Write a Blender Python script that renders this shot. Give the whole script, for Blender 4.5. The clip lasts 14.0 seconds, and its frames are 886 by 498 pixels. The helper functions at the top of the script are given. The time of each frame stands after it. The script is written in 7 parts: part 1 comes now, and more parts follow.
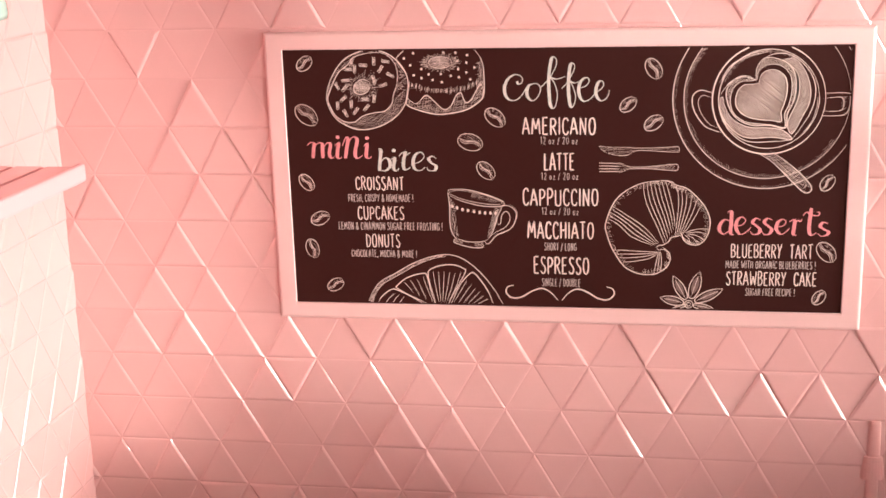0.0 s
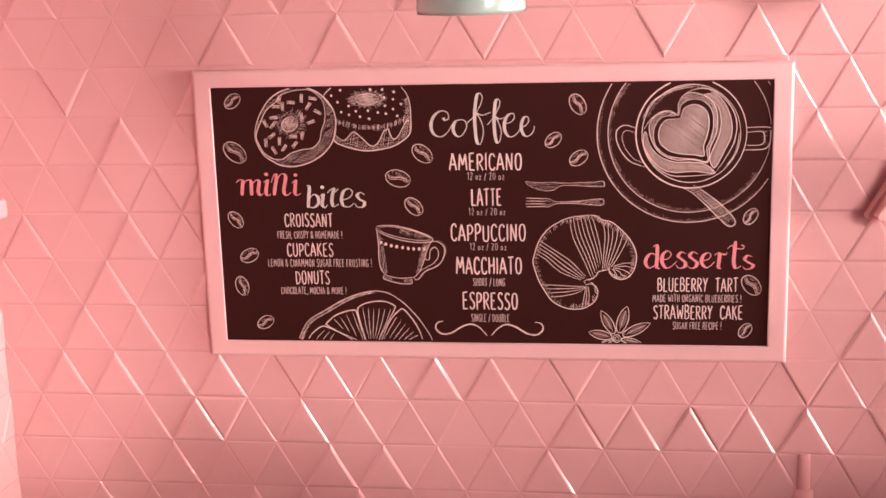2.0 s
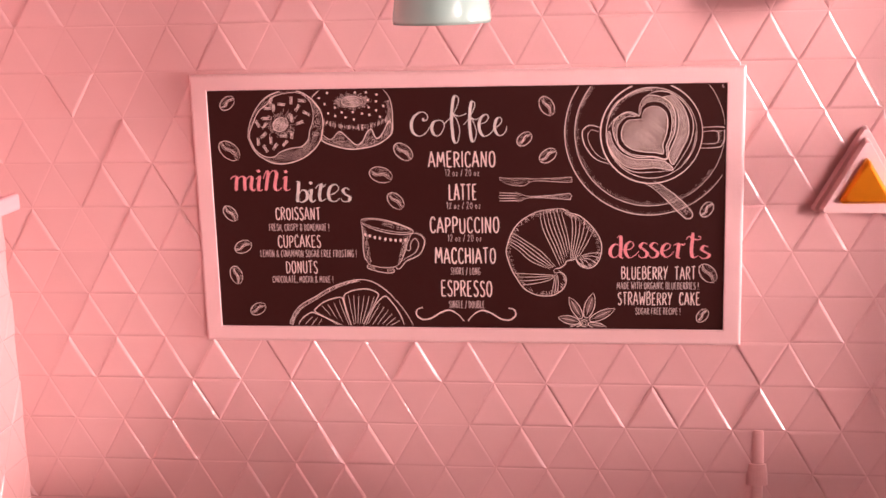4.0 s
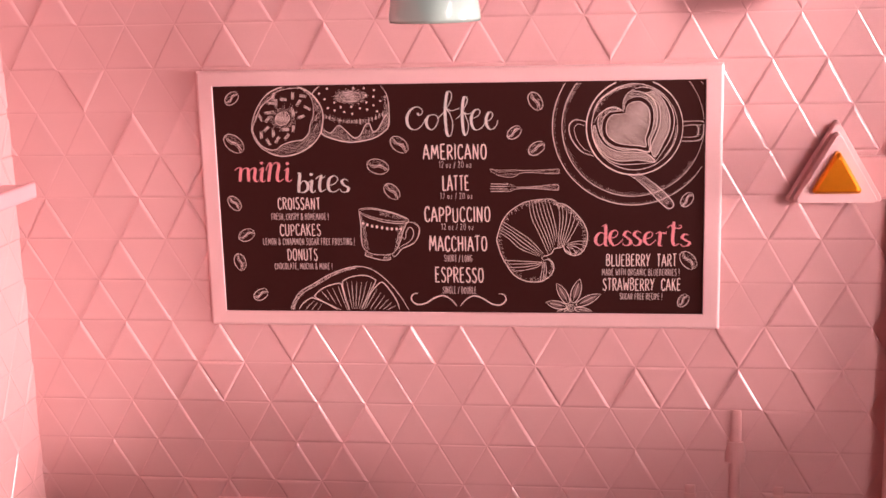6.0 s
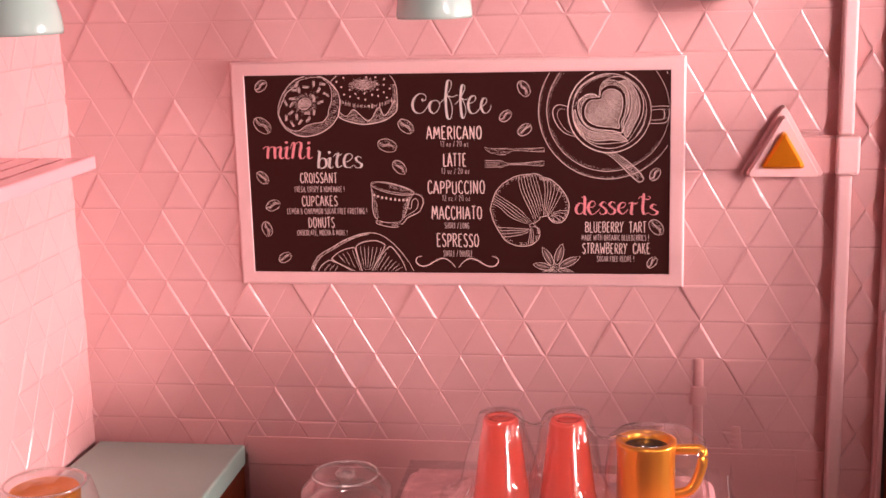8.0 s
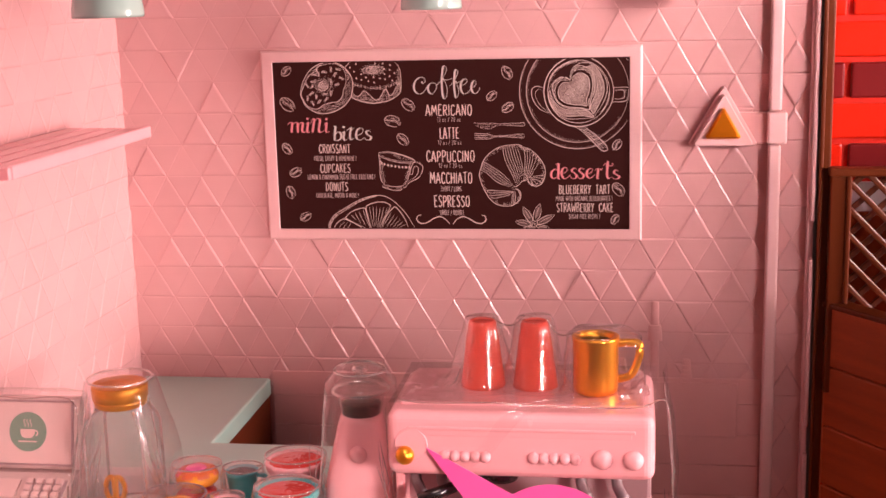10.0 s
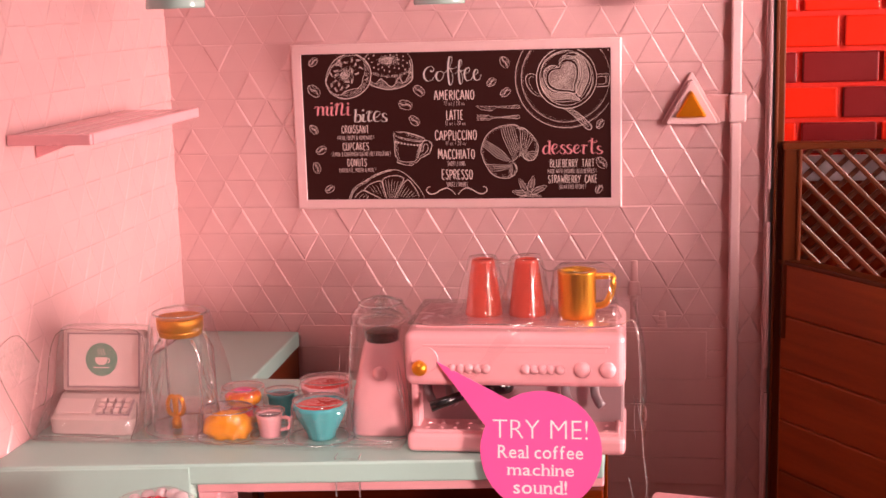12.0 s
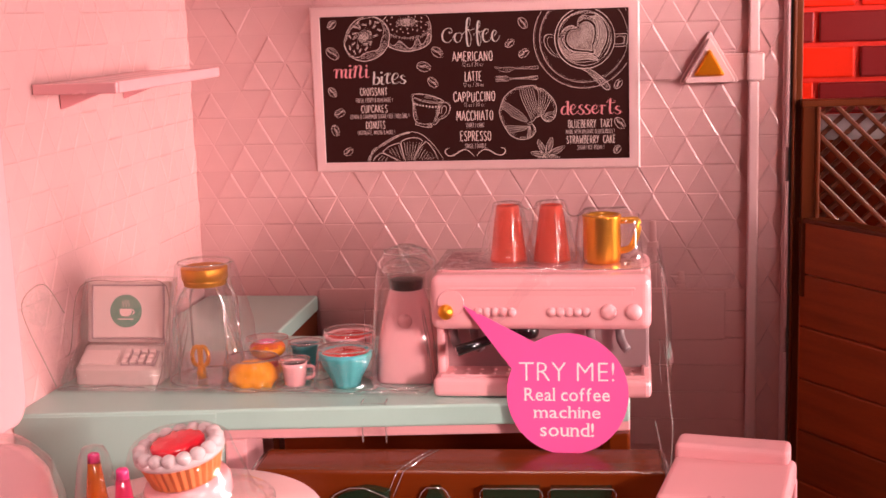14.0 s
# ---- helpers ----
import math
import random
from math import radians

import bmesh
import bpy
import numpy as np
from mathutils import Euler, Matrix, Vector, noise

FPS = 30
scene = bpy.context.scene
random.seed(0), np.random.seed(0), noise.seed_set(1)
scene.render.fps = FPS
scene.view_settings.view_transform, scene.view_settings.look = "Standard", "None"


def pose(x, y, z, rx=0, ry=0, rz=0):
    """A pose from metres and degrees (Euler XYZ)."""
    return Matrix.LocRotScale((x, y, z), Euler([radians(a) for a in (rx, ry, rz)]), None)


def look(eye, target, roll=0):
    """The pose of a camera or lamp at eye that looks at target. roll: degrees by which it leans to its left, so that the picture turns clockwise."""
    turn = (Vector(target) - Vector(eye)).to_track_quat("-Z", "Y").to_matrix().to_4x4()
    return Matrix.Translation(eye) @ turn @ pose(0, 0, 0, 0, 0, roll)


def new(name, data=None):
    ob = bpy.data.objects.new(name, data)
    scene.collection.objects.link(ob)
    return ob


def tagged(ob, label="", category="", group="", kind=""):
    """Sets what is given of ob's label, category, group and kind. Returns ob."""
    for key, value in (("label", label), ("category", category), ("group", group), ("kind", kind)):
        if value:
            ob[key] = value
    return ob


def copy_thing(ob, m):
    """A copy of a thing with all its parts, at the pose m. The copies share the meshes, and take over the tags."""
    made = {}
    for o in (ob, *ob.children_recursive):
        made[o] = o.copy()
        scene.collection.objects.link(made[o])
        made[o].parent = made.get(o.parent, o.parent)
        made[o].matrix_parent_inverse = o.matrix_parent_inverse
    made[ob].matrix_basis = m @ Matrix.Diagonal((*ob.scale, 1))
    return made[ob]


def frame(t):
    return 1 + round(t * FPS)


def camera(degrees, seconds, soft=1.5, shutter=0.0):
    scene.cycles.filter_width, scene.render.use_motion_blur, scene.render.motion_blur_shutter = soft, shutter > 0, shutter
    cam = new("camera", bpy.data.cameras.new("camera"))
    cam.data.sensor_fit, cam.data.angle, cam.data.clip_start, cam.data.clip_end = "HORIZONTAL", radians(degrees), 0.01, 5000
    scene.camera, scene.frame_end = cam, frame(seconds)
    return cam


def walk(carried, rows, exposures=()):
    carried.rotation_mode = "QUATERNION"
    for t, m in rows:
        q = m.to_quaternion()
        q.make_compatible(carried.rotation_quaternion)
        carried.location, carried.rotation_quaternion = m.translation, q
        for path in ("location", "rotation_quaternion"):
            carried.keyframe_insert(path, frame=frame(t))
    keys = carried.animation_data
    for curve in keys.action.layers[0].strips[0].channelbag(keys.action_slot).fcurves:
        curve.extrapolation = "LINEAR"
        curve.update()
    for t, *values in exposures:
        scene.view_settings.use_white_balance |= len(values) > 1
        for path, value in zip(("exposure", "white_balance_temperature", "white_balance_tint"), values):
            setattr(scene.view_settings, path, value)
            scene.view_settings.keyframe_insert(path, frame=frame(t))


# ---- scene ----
cam = camera(37.78, 14.0, soft=1.6)
PATH = [
    (0, (0.03389, -0.45660, 0.49809), (-0.28744, 1.44499, -0.03172), -1.72),
    (0.5, (0.03703, -0.43994, 0.49600), (-0.26230, 1.47578, 0.00566), -1.70),
    (1, (0.03910, -0.43898, 0.49429), (-0.24271, 1.48395, 0.02214), -1.60),
    (1.5, (0.04595, -0.44980, 0.49402), (-0.23106, 1.47701, 0.03505), -1.68),
    (2, (0.04907, -0.45692, 0.49087), (-0.22753, 1.47257, 0.04301), -1.73),
    (2.5, (0.05038, -0.46553, 0.49601), (-0.22028, 1.46445, 0.04668), -1.70),
    (3, (0.05691, -0.47490, 0.49455), (-0.20729, 1.45950, 0.06059), -1.69),
    (3.5, (0.05931, -0.48546, 0.49434), (-0.21000, 1.44609, 0.05094), -1.73),
    (6, (0.06508, -0.51897, 0.49447), (-0.19998, 1.41395, 0.05452), -1.62),
    (6.5, (0.06824, -0.53817, 0.49330), (-0.19878, 1.39524, 0.05668), -1.65),
    (7, (0.07341, -0.55982, 0.49710), (-0.20204, 1.37231, 0.06006), -1.68),
    (7.5, (0.07800, -0.57519, 0.49388), (-0.19889, 1.35730, 0.05934), -1.65),
    (7.7, (0.07932, -0.58509, 0.49553), (-0.20105, 1.34687, 0.06089), -1.59),
    (9.8, (0.09454, -0.70031, 0.49049), (-0.18805, 1.23672, 0.08054), -1.38),
    (10, (0.10029, -0.71694, 0.48899), (-0.18513, 1.21992, 0.08019), -1.48),
    (10.5, (0.11920, -0.75084, 0.48719), (-0.16534, 1.18760, 0.08533), -1.60),
    (11, (0.12831, -0.78852, 0.48752), (-0.15649, 1.15125, 0.09228), -1.62),
    (11.5, (0.12403, -0.81919, 0.48391), (-0.16478, 1.12109, 0.09419), -1.70),
    (12, (0.11486, -0.83009, 0.47891), (-0.17806, 1.11124, 0.09757), -1.72),
    (12.5, (0.09972, -0.83264, 0.47533), (-0.20014, 1.10855, 0.09870), -1.71),
    (13, (0.09249, -0.82891, 0.46796), (-0.21186, 1.11247, 0.09595), -1.77),
    (13.5, (0.09845, -0.83663, 0.45978), (-0.20305, 1.10613, 0.09266), -1.91),
    (14, (0.10254, -0.84003, 0.44837), (-0.18965, 1.10440, 0.08257), -1.96),
]
walk(cam, [(t, look(eye, target, roll)) for t, eye, target, roll in PATH], exposures=[(0, -0.14, 5800, -20), (0.35, -0.32, 6450, -1), (0.9, -0.50, 6480, 9), (3, -0.51, 6480, 12), (7, -0.57, 6500, 19), (10, -0.63, 6680, 17), (14, -0.74, 6700, 15)])

# ---- world and light ----
world = bpy.data.worlds.new("world")
scene.world = world
world.use_nodes = True
world.node_tree.nodes["Background"].inputs[0].default_value = (1.0, 0.74, 0.70, 1)
world.node_tree.nodes["Background"].inputs[1].default_value = 0.030


def area_lamp(name, eye, target, size, watts, colour, spread=180):
    data = bpy.data.lights.new(name, "AREA")
    data.shape, data.size, data.size_y = "RECTANGLE", size[0], size[1]
    data.energy, data.color, data.spread = watts, colour, radians(spread)
    ob = new(name, data)
    ob.matrix_world = look(eye, target)
    return tagged(ob, "unseen area lamp added to light the toy cafe", "lamp", kind="structure")


# unseen lamps added to light the set; counter and left ones are fills
area_lamp("added_light_front", (0.78, -0.76, 0.66), (0.18, -0.02, 0.535), (0.32, 0.24), 1.0, (1.0, 0.775, 0.745), 31)
area_lamp("added_light_counter", (0.64, -0.93, 0.47), (-0.04, -0.25, 0.262), (0.14, 0.10), 0.43, (1.0, 0.75, 0.72), 27)
area_lamp("added_light_right", (1.40, -0.26, 0.405), (-0.19, -0.18, 0.36), (0.30, 0.34), 54.0, (1.0, 0.75, 0.72))
area_lamp("added_light_left", (-1.00, -1.12, 0.68), (0.13, 0.0, 0.34), (0.14, 0.10), 0.40, (1.0, 0.74, 0.70), 30)
area_lamp("added_light_top", (0.05, -0.80, 1.30), (-0.02, -0.39, 0.22), (0.40, 0.12), 0.72, (1.0, 0.76, 0.73), 38)


# ---- materials ----
def material(name, colour, rough=0.35, metal=0.0, vary=0.08, grain=0.0, coat=0.0, each=0.0, scale=55.0, wear=0.08, spec=0.5, stretch=None):
    """A surface with two scales of variation in colour and gloss, and fine relief."""
    m = bpy.data.materials.new(name)
    m.use_nodes = True
    nt = m.node_tree
    n, link = nt.nodes, nt.links.new
    b = n["Principled BSDF"]
    co = n.new("ShaderNodeTexCoord")
    big, fine = n.new("ShaderNodeTexNoise"), n.new("ShaderNodeTexNoise")
    big.inputs["Scale"].default_value, big.inputs["Detail"].default_value = scale, 4
    fine.inputs["Scale"].default_value, fine.inputs["Detail"].default_value = scale * 22, 3
    where = co.outputs["Object"]
    if stretch:
        mp = n.new("ShaderNodeMapping")
        mp.inputs["Scale"].default_value = stretch
        link(where, mp.inputs["Vector"])
        where = mp.outputs[0]
    link(where, big.inputs["Vector"])
    link(where, fine.inputs["Vector"])
    mix = n.new("ShaderNodeMix")
    mix.data_type = "RGBA"
    lo = tuple(c * (1 - vary) for c in colour)
    hi = tuple(min(1, c * (1 + vary)) for c in colour)
    mix.inputs[6].default_value, mix.inputs[7].default_value = (*lo, 1), (*hi, 1)
    add = n.new("ShaderNodeMath")
    add.operation = "MULTIPLY_ADD"
    add.inputs[1].default_value = 0.35
    link(fine.outputs["Fac"], add.inputs[0])
    half = n.new("ShaderNodeMath")
    half.operation = "MULTIPLY"
    half.inputs[1].default_value = 0.7
    link(big.outputs["Fac"], half.inputs[0])
    link(half.outputs[0], add.inputs[2])
    source = add.outputs[0]
    if each:
        info = n.new("ShaderNodeObjectInfo")
        ea = n.new("ShaderNodeMath")
        ea.operation = "MULTIPLY_ADD"
        ea.inputs[1].default_value = each
        link(info.outputs["Random"], ea.inputs[0])
        link(source, ea.inputs[2])
        sh = n.new("ShaderNodeMath")
        sh.operation = "SUBTRACT"
        sh.inputs[1].default_value = each / 2
        link(ea.outputs[0], sh.inputs[0])
        source = sh.outputs[0]
    link(source, mix.inputs[0])
    link(mix.outputs[2], b.inputs["Base Color"])
    rr = n.new("ShaderNodeMapRange")
    rr.inputs[3].default_value, rr.inputs[4].default_value = max(0.03, rough - wear), min(1, rough + wear)
    link(big.outputs["Fac"], rr.inputs[0])
    link(rr.outputs[0], b.inputs["Roughness"])
    b.inputs["Metallic"].default_value = metal
    b.inputs["Specular IOR Level"].default_value = spec
    b.inputs["Coat Weight"].default_value = coat
    b.inputs["Coat Roughness"].default_value = 0.12
    if grain:
        bump = n.new("ShaderNodeBump")
        bump.inputs["Strength"].default_value, bump.inputs["Distance"].default_value = grain, 0.0004
        link(source if not each else add.outputs[0], bump.inputs["Height"])
        link(bump.outputs[0], b.inputs["Normal"])
    return m


def clear_plastic(name, tint=(0.97, 0.95, 0.95), body=0.0, rough=0.06, ior=1.45, bump=0.35, scale=70, gloss_gain=0.6):
    """Thin clear film: passes light straight on, with a gloss by Fresnel; body adds a milky or dyed share."""
    m = bpy.data.materials.new(name)
    m.use_nodes = True
    nt = m.node_tree
    n, link = nt.nodes, nt.links.new
    n.remove(n["Principled BSDF"])
    out = n["Material Output"]
    tr, gl, fr, mix = (n.new("ShaderNodeBsdfTransparent"), n.new("ShaderNodeBsdfGlossy"), n.new("ShaderNodeLayerWeight"), n.new("ShaderNodeMixShader"))
    tr.inputs[0].default_value = (*tint, 1)
    gl.inputs["Roughness"].default_value = rough
    noise_tex, bp, co = n.new("ShaderNodeTexNoise"), n.new("ShaderNodeBump"), n.new("ShaderNodeTexCoord")
    noise_tex.inputs["Scale"].default_value, noise_tex.inputs["Detail"].default_value = scale, 2
    link(co.outputs["Object"], noise_tex.inputs["Vector"])
    bp.inputs["Strength"].default_value, bp.inputs["Distance"].default_value = bump, 0.002
    link(noise_tex.outputs["Fac"], bp.inputs["Height"])
    link(bp.outputs[0], gl.inputs["Normal"])
    link(bp.outputs[0], fr.inputs["Normal"])
    power, gloss = n.new("ShaderNodeMath"), n.new("ShaderNodeMath")
    power.operation, gloss.operation = "POWER", "MULTIPLY_ADD"
    power.inputs[1].default_value = 2.4
    link(fr.outputs["Facing"], power.inputs[0])
    fr.inputs["Blend"].default_value = 0.5
    gloss.inputs[1].default_value, gloss.inputs[2].default_value = gloss_gain, ((ior - 1) / (ior + 1)) ** 2 * 1.5
    link(power.outputs[0], gloss.inputs[0])
    link(gloss.outputs[0], mix.inputs[0])
    under = tr.outputs[0]
    if body:
        di, tl, half, m2 = n.new("ShaderNodeBsdfDiffuse"), n.new("ShaderNodeBsdfTranslucent"), n.new("ShaderNodeMixShader"), n.new("ShaderNodeMixShader")
        di.inputs[0].default_value = tl.inputs[0].default_value = (*tint, 1)
        link(di.outputs[0], half.inputs[1])
        link(tl.outputs[0], half.inputs[2])
        m2.inputs[0].default_value = body
        link(tr.outputs[0], m2.inputs[1])
        link(half.outputs[0], m2.inputs[2])
        under = m2.outputs[0]
    link(under, mix.inputs[1])
    link(gl.outputs[0], mix.inputs[2])
    link(mix.outputs[0], out.inputs[0])
    return m


M_tile = material("pink_tile_plastic", (0.69, 0.385, 0.380), 0.14, vary=0.05, grain=0.05, coat=0.45, each=0.45, wear=0.05)
M_wall = material("pink_wall_plastic", (0.68, 0.35, 0.34), 0.36, vary=0.06, grain=0.12)
M_pink = material("pink_gloss_plastic", (0.88, 0.42, 0.44), 0.24, vary=0.05, grain=0.06, coat=0.3)
M_bench = material("rose_pink_plastic", (0.78, 0.35, 0.37), 0.3, vary=0.05, grain=0.06, spec=0.3)
M_frame = material("pale_pink_plastic", (0.74, 0.46, 0.455), 0.38, vary=0.05, grain=0.08)
M_mint = material("mint_plastic", (0.37, 0.57, 0.50), 0.34, vary=0.07, grain=0.10)
M_mintlamp = material("mint_lamp_enamel", (0.43, 0.60, 0.54), 0.18, vary=0.04, grain=0.05, coat=0.4)
M_board = material("chalkboard_print", (0.032, 0.0076, 0.0061), 0.5, spec=0.12, vary=0.12, grain=0.05)
M_chalk = material("chalk_white_print", (0.78, 0.59, 0.54), 0.6, vary=0.22, scale=320)
M_chalkgrey = material("chalk_grey_print", (0.62, 0.56, 0.52), 0.6, vary=0.45, scale=420)
M_chalkdim = material("chalk_dim_print", (0.48, 0.35, 0.33), 0.6, vary=0.2, scale=320)
M_chalkshade = material("chalk_shading_print", (0.17, 0.10, 0.09), 0.6, vary=0.5, scale=500)
M_chalkpink = material("chalk_pink_print", (0.86, 0.25, 0.27), 0.6, vary=0.45, scale=420)
M_gold = material("gold_paint", (0.92, 0.38, 0.035), 0.31, metal=0.9, vary=0.10, grain=0.10)
M_goldflat = material("gold_satin_paint", (0.72, 0.30, 0.035), 0.44, metal=0.75, vary=0.10, grain=0.15)
M_goldbutton = material("orange_gold_paint", (0.88, 0.27, 0.012), 0.34, metal=0.85, vary=0.14, grain=0.25, scale=160)
M_grey = material("grey_plastic", (0.22, 0.16, 0.17), 0.35, vary=0.08, grain=0.08)
M_mauve = material("mauve_grey_plastic", (0.40, 0.26, 0.27), 0.40, vary=0.08, grain=0.08)
M_black = material("black_plastic", (0.012, 0.010, 0.010), 0.22, vary=0.2, coat=0.3)
M_wood = material("toy_wood_plastic", (0.125, 0.023, 0.0045), 0.36, spec=0.25, vary=0.28, grain=0.35, scale=30)
M_lattice = material("glossy_brown_slat_plastic", (0.12, 0.022, 0.0045), 0.30, vary=0.25, grain=0.3, coat=0.2, scale=60)
M_darkwood = material("dark_plank_plastic", (0.185, 0.022, 0.0035), 0.55, spec=0.10, vary=0.55, grain=0.6, each=0.2, scale=110, stretch=(0.10, 1.0, 1.0))
M_plank = material("grained_plank_plastic", (0.33, 0.060, 0.013), 0.42, spec=0.3, vary=0.75, grain=0.8, each=0.25, scale=150, stretch=(0.07, 1.0, 1.0))
M_signwood = material("sign_wood_plastic", (0.145, 0.023, 0.0035), 0.20, spec=0.3, vary=0.25, grain=0.25, scale=90, stretch=(0.12, 1.0, 1.0))
M_brickred = material("bright_red_brick", (0.76, 0.022, 0.006), 0.22, vary=0.16, grain=0.3, each=0.4, spec=0.5, coat=0.7)
M_brickdark = material("dark_red_brick", (0.20, 0.008, 0.009), 0.32, vary=0.2, grain=0.4, each=0.4, spec=0.35, coat=0.3)
M_mortar = material("red_mortar", (0.64, 0.017, 0.005), 0.5, vary=0.2, grain=0.4, spec=0.3)
M_white = material("mauve_white_panel", (0.62, 0.50, 0.52), 0.4, vary=0.06)
M_screen = material("register_screen_print", (0.74, 0.53, 0.50), 0.35, vary=0.04)
M_regbody = material("register_beige_plastic", (0.62, 0.45, 0.42), 0.36, vary=0.05, grain=0.08)
M_logo = material("green_badge_print", (0.17, 0.30, 0.22), 0.4, vary=0.06)
M_hotpink = material("hot_pink_card", (0.90, 0.11, 0.37), 0.38, vary=0.04, grain=0.05)
M_magenta = material("magenta_cap_plastic", (0.70, 0.045, 0.20), 0.3, vary=0.08, grain=0.08)
M_cardwhite = material("white_print", (0.88, 0.80, 0.80), 0.5, vary=0.05)
M_beans = material("coffee_beans", (0.035, 0.016, 0.010), 0.35, vary=0.4, grain=0.6, scale=200)
M_yellow = material("yellow_bread_plastic", (0.95, 0.32, 0.010), 0.2, vary=0.15, grain=0.3, coat=0.6, scale=90)
M_orange = material("orange_glaze_plastic", (0.75, 0.13, 0.02), 0.28, vary=0.2, grain=0.2, coat=0.4)
M_red = material("red_sauce_plastic", (0.74, 0.03, 0.022), 0.20, vary=0.15, grain=0.15, coat=0.5)
M_berry = material("crimson_berry_plastic", (0.86, 0.010, 0.030), 0.2, vary=0.15, grain=0.25, coat=0.5, scale=120)
M_teal = material("teal_bowl_plastic", (0.08, 0.42, 0.44), 0.25, vary=0.08, grain=0.08, coat=0.3)
M_cream = material("whipped_cream_plastic", (0.66, 0.52, 0.53), 0.35, vary=0.06, grain=0.15)
M_tart = material("tart_case_plastic", (0.66, 0.20, 0.06), 0.4, vary=0.2, grain=0.2)
M_green = material("dark_green_glass_plastic", (0.003, 0.026, 0.013), 0.08, vary=0.2, coat=0.6)
M_amber = clear_plastic("amber_clear_plastic", (0.95, 0.33, 0.04), body=0.55, rough=0.1)
M_amberpink = clear_plastic("magenta_clear_plastic", (0.90, 0.10, 0.26), body=0.55, rough=0.1)
M_redclear = clear_plastic("red_clear_plastic", (1.0, 0.19, 0.13), body=0.80, rough=0.08, bump=0.05)
M_clear = clear_plastic("clear_blister_film", (0.996, 0.992, 0.99), body=0.02, rough=0.05, ior=1.45, bump=0.6, scale=85, gloss_gain=0.62)
# film rims and edges: the milky body paints in their bright highlights
M_rim = clear_plastic("whitened_film_rim", (0.98, 0.94, 0.93), body=0.24, rough=0.08, ior=2.5, bump=0.2, scale=200)
M_edge = clear_plastic("whitened_film_edge", (0.92, 0.83, 0.81), body=0.20, rough=0.09, ior=2.3, bump=0.1)
M_jar = clear_plastic("clear_jar_plastic", (0.975, 0.96, 0.955), body=0.025, rough=0.05, ior=1.4, bump=0.15)
M_cakefilm = clear_plastic("thin_clear_dome", (0.99, 0.98, 0.98), body=0.008, rough=0.04, ior=1.35, bump=0.3, scale=90, gloss_gain=0.22)
M_glass = material("dark_teal_window_pane", (0.02, 0.06, 0.07), 0.08, vary=0.1)
M_coral = material("coral_trim_plastic", (0.72, 0.22, 0.14), 0.3, vary=0.08)
M_shelfboard = material("shop_shelf_laminate", (0.42, 0.33, 0.30), 0.5, vary=0.08, scale=8)
M_room = material("shop_wall_paint", (0.12, 0.085, 0.08), 0.8, vary=0.06, scale=3)


# ---- building helpers ----
def finish(name, bm, mat, smooth=False):
    me = bpy.data.meshes.new(name)
    bmesh.ops.recalc_face_normals(bm, faces=bm.faces)
    bm.to_mesh(me)
    bm.free()
    if mat:
        me.materials.append(mat)
    if smooth:
        me.polygons.foreach_set("use_smooth", [True] * len(me.polygons))
    return me


def part(name, bm, mat, parent, label="", smooth=False):
    """Links a bmesh as one mesh object under a thing or a part."""
    ob = new(name, finish(name, bm, mat, smooth))
    if parent is not None:
        ob.parent = parent
    if label:
        tagged(ob, label)
    return ob


def thing(name, at, label, category, group="", kind="", turn=0.0):
    ob = new(name)
    ob.empty_display_size = 0.01
    ob.matrix_world = pose(*at, 0, 0, turn)
    return tagged(ob, label, category, group, kind)


def box(x0, x1, y0, y1, z0, z1, bevel=0.0, seg=2, bm=None):
    bm2 = bmesh.new()
    bmesh.ops.create_cube(bm2, size=1)
    bmesh.ops.scale(bm2, verts=bm2.verts, vec=(x1 - x0, y1 - y0, z1 - z0))
    bmesh.ops.translate(bm2, verts=bm2.verts, vec=((x0 + x1) / 2, (y0 + y1) / 2, (z0 + z1) / 2))
    if bevel:
        bmesh.ops.bevel(bm2, geom=bm2.edges[:], offset=bevel, segments=seg, profile=0.5, affect="EDGES")
    return merge(bm, bm2)


def merge(bm, other):
    if bm is None:
        return other
    tmp = bpy.data.meshes.new("tmp")
    other.to_mesh(tmp)
    other.free()
    bm.from_mesh(tmp)
    bpy.data.meshes.remove(tmp)
    return bm


def prism(points, z0, z1, bevel=0.0, seg=2):
    """A plan polygon pulled up from z0 to z1."""
    bm = bmesh.new()
    low = [bm.verts.new((x, y, z0)) for x, y in points]
    f = bm.faces.new(low)
    top = bmesh.ops.extrude_face_region(bm, geom=[f])
    for v in top["geom"]:
        if isinstance(v, bmesh.types.BMVert):
            v.co.z = z1
    bmesh.ops.recalc_face_normals(bm, faces=bm.faces)
    if bevel:
        bmesh.ops.bevel(bm, geom=bm.edges[:], offset=bevel, segments=seg, profile=0.5, affect="EDGES")
    return bm


def lathe(profile, n=32, at=(0, 0, 0), cap0=True, cap1=True, bm=None, flute=0, depth=0.0):
    """A turned form: (radius, height) from foot to top."""
    bm = bm or bmesh.new()
    rings = []
    for r, z in profile:
        ring = []
        for i in range(n):
            a = 2 * math.pi * i / n
            rr = r * (1 + depth * math.cos(flute * a)) if flute else r
            ring.append(bm.verts.new((at[0] + rr * math.cos(a), at[1] + rr * math.sin(a), at[2] + z)))
        rings.append(ring)
    for p, q in zip(rings, rings[1:]):
        for i in range(n):
            j = (i + 1) % n
            bm.faces.new((p[i], p[j], q[j], q[i]))
    if cap0:
        bm.faces.new(rings[0][::-1])
    if cap1:
        bm.faces.new(rings[-1])
    return bm


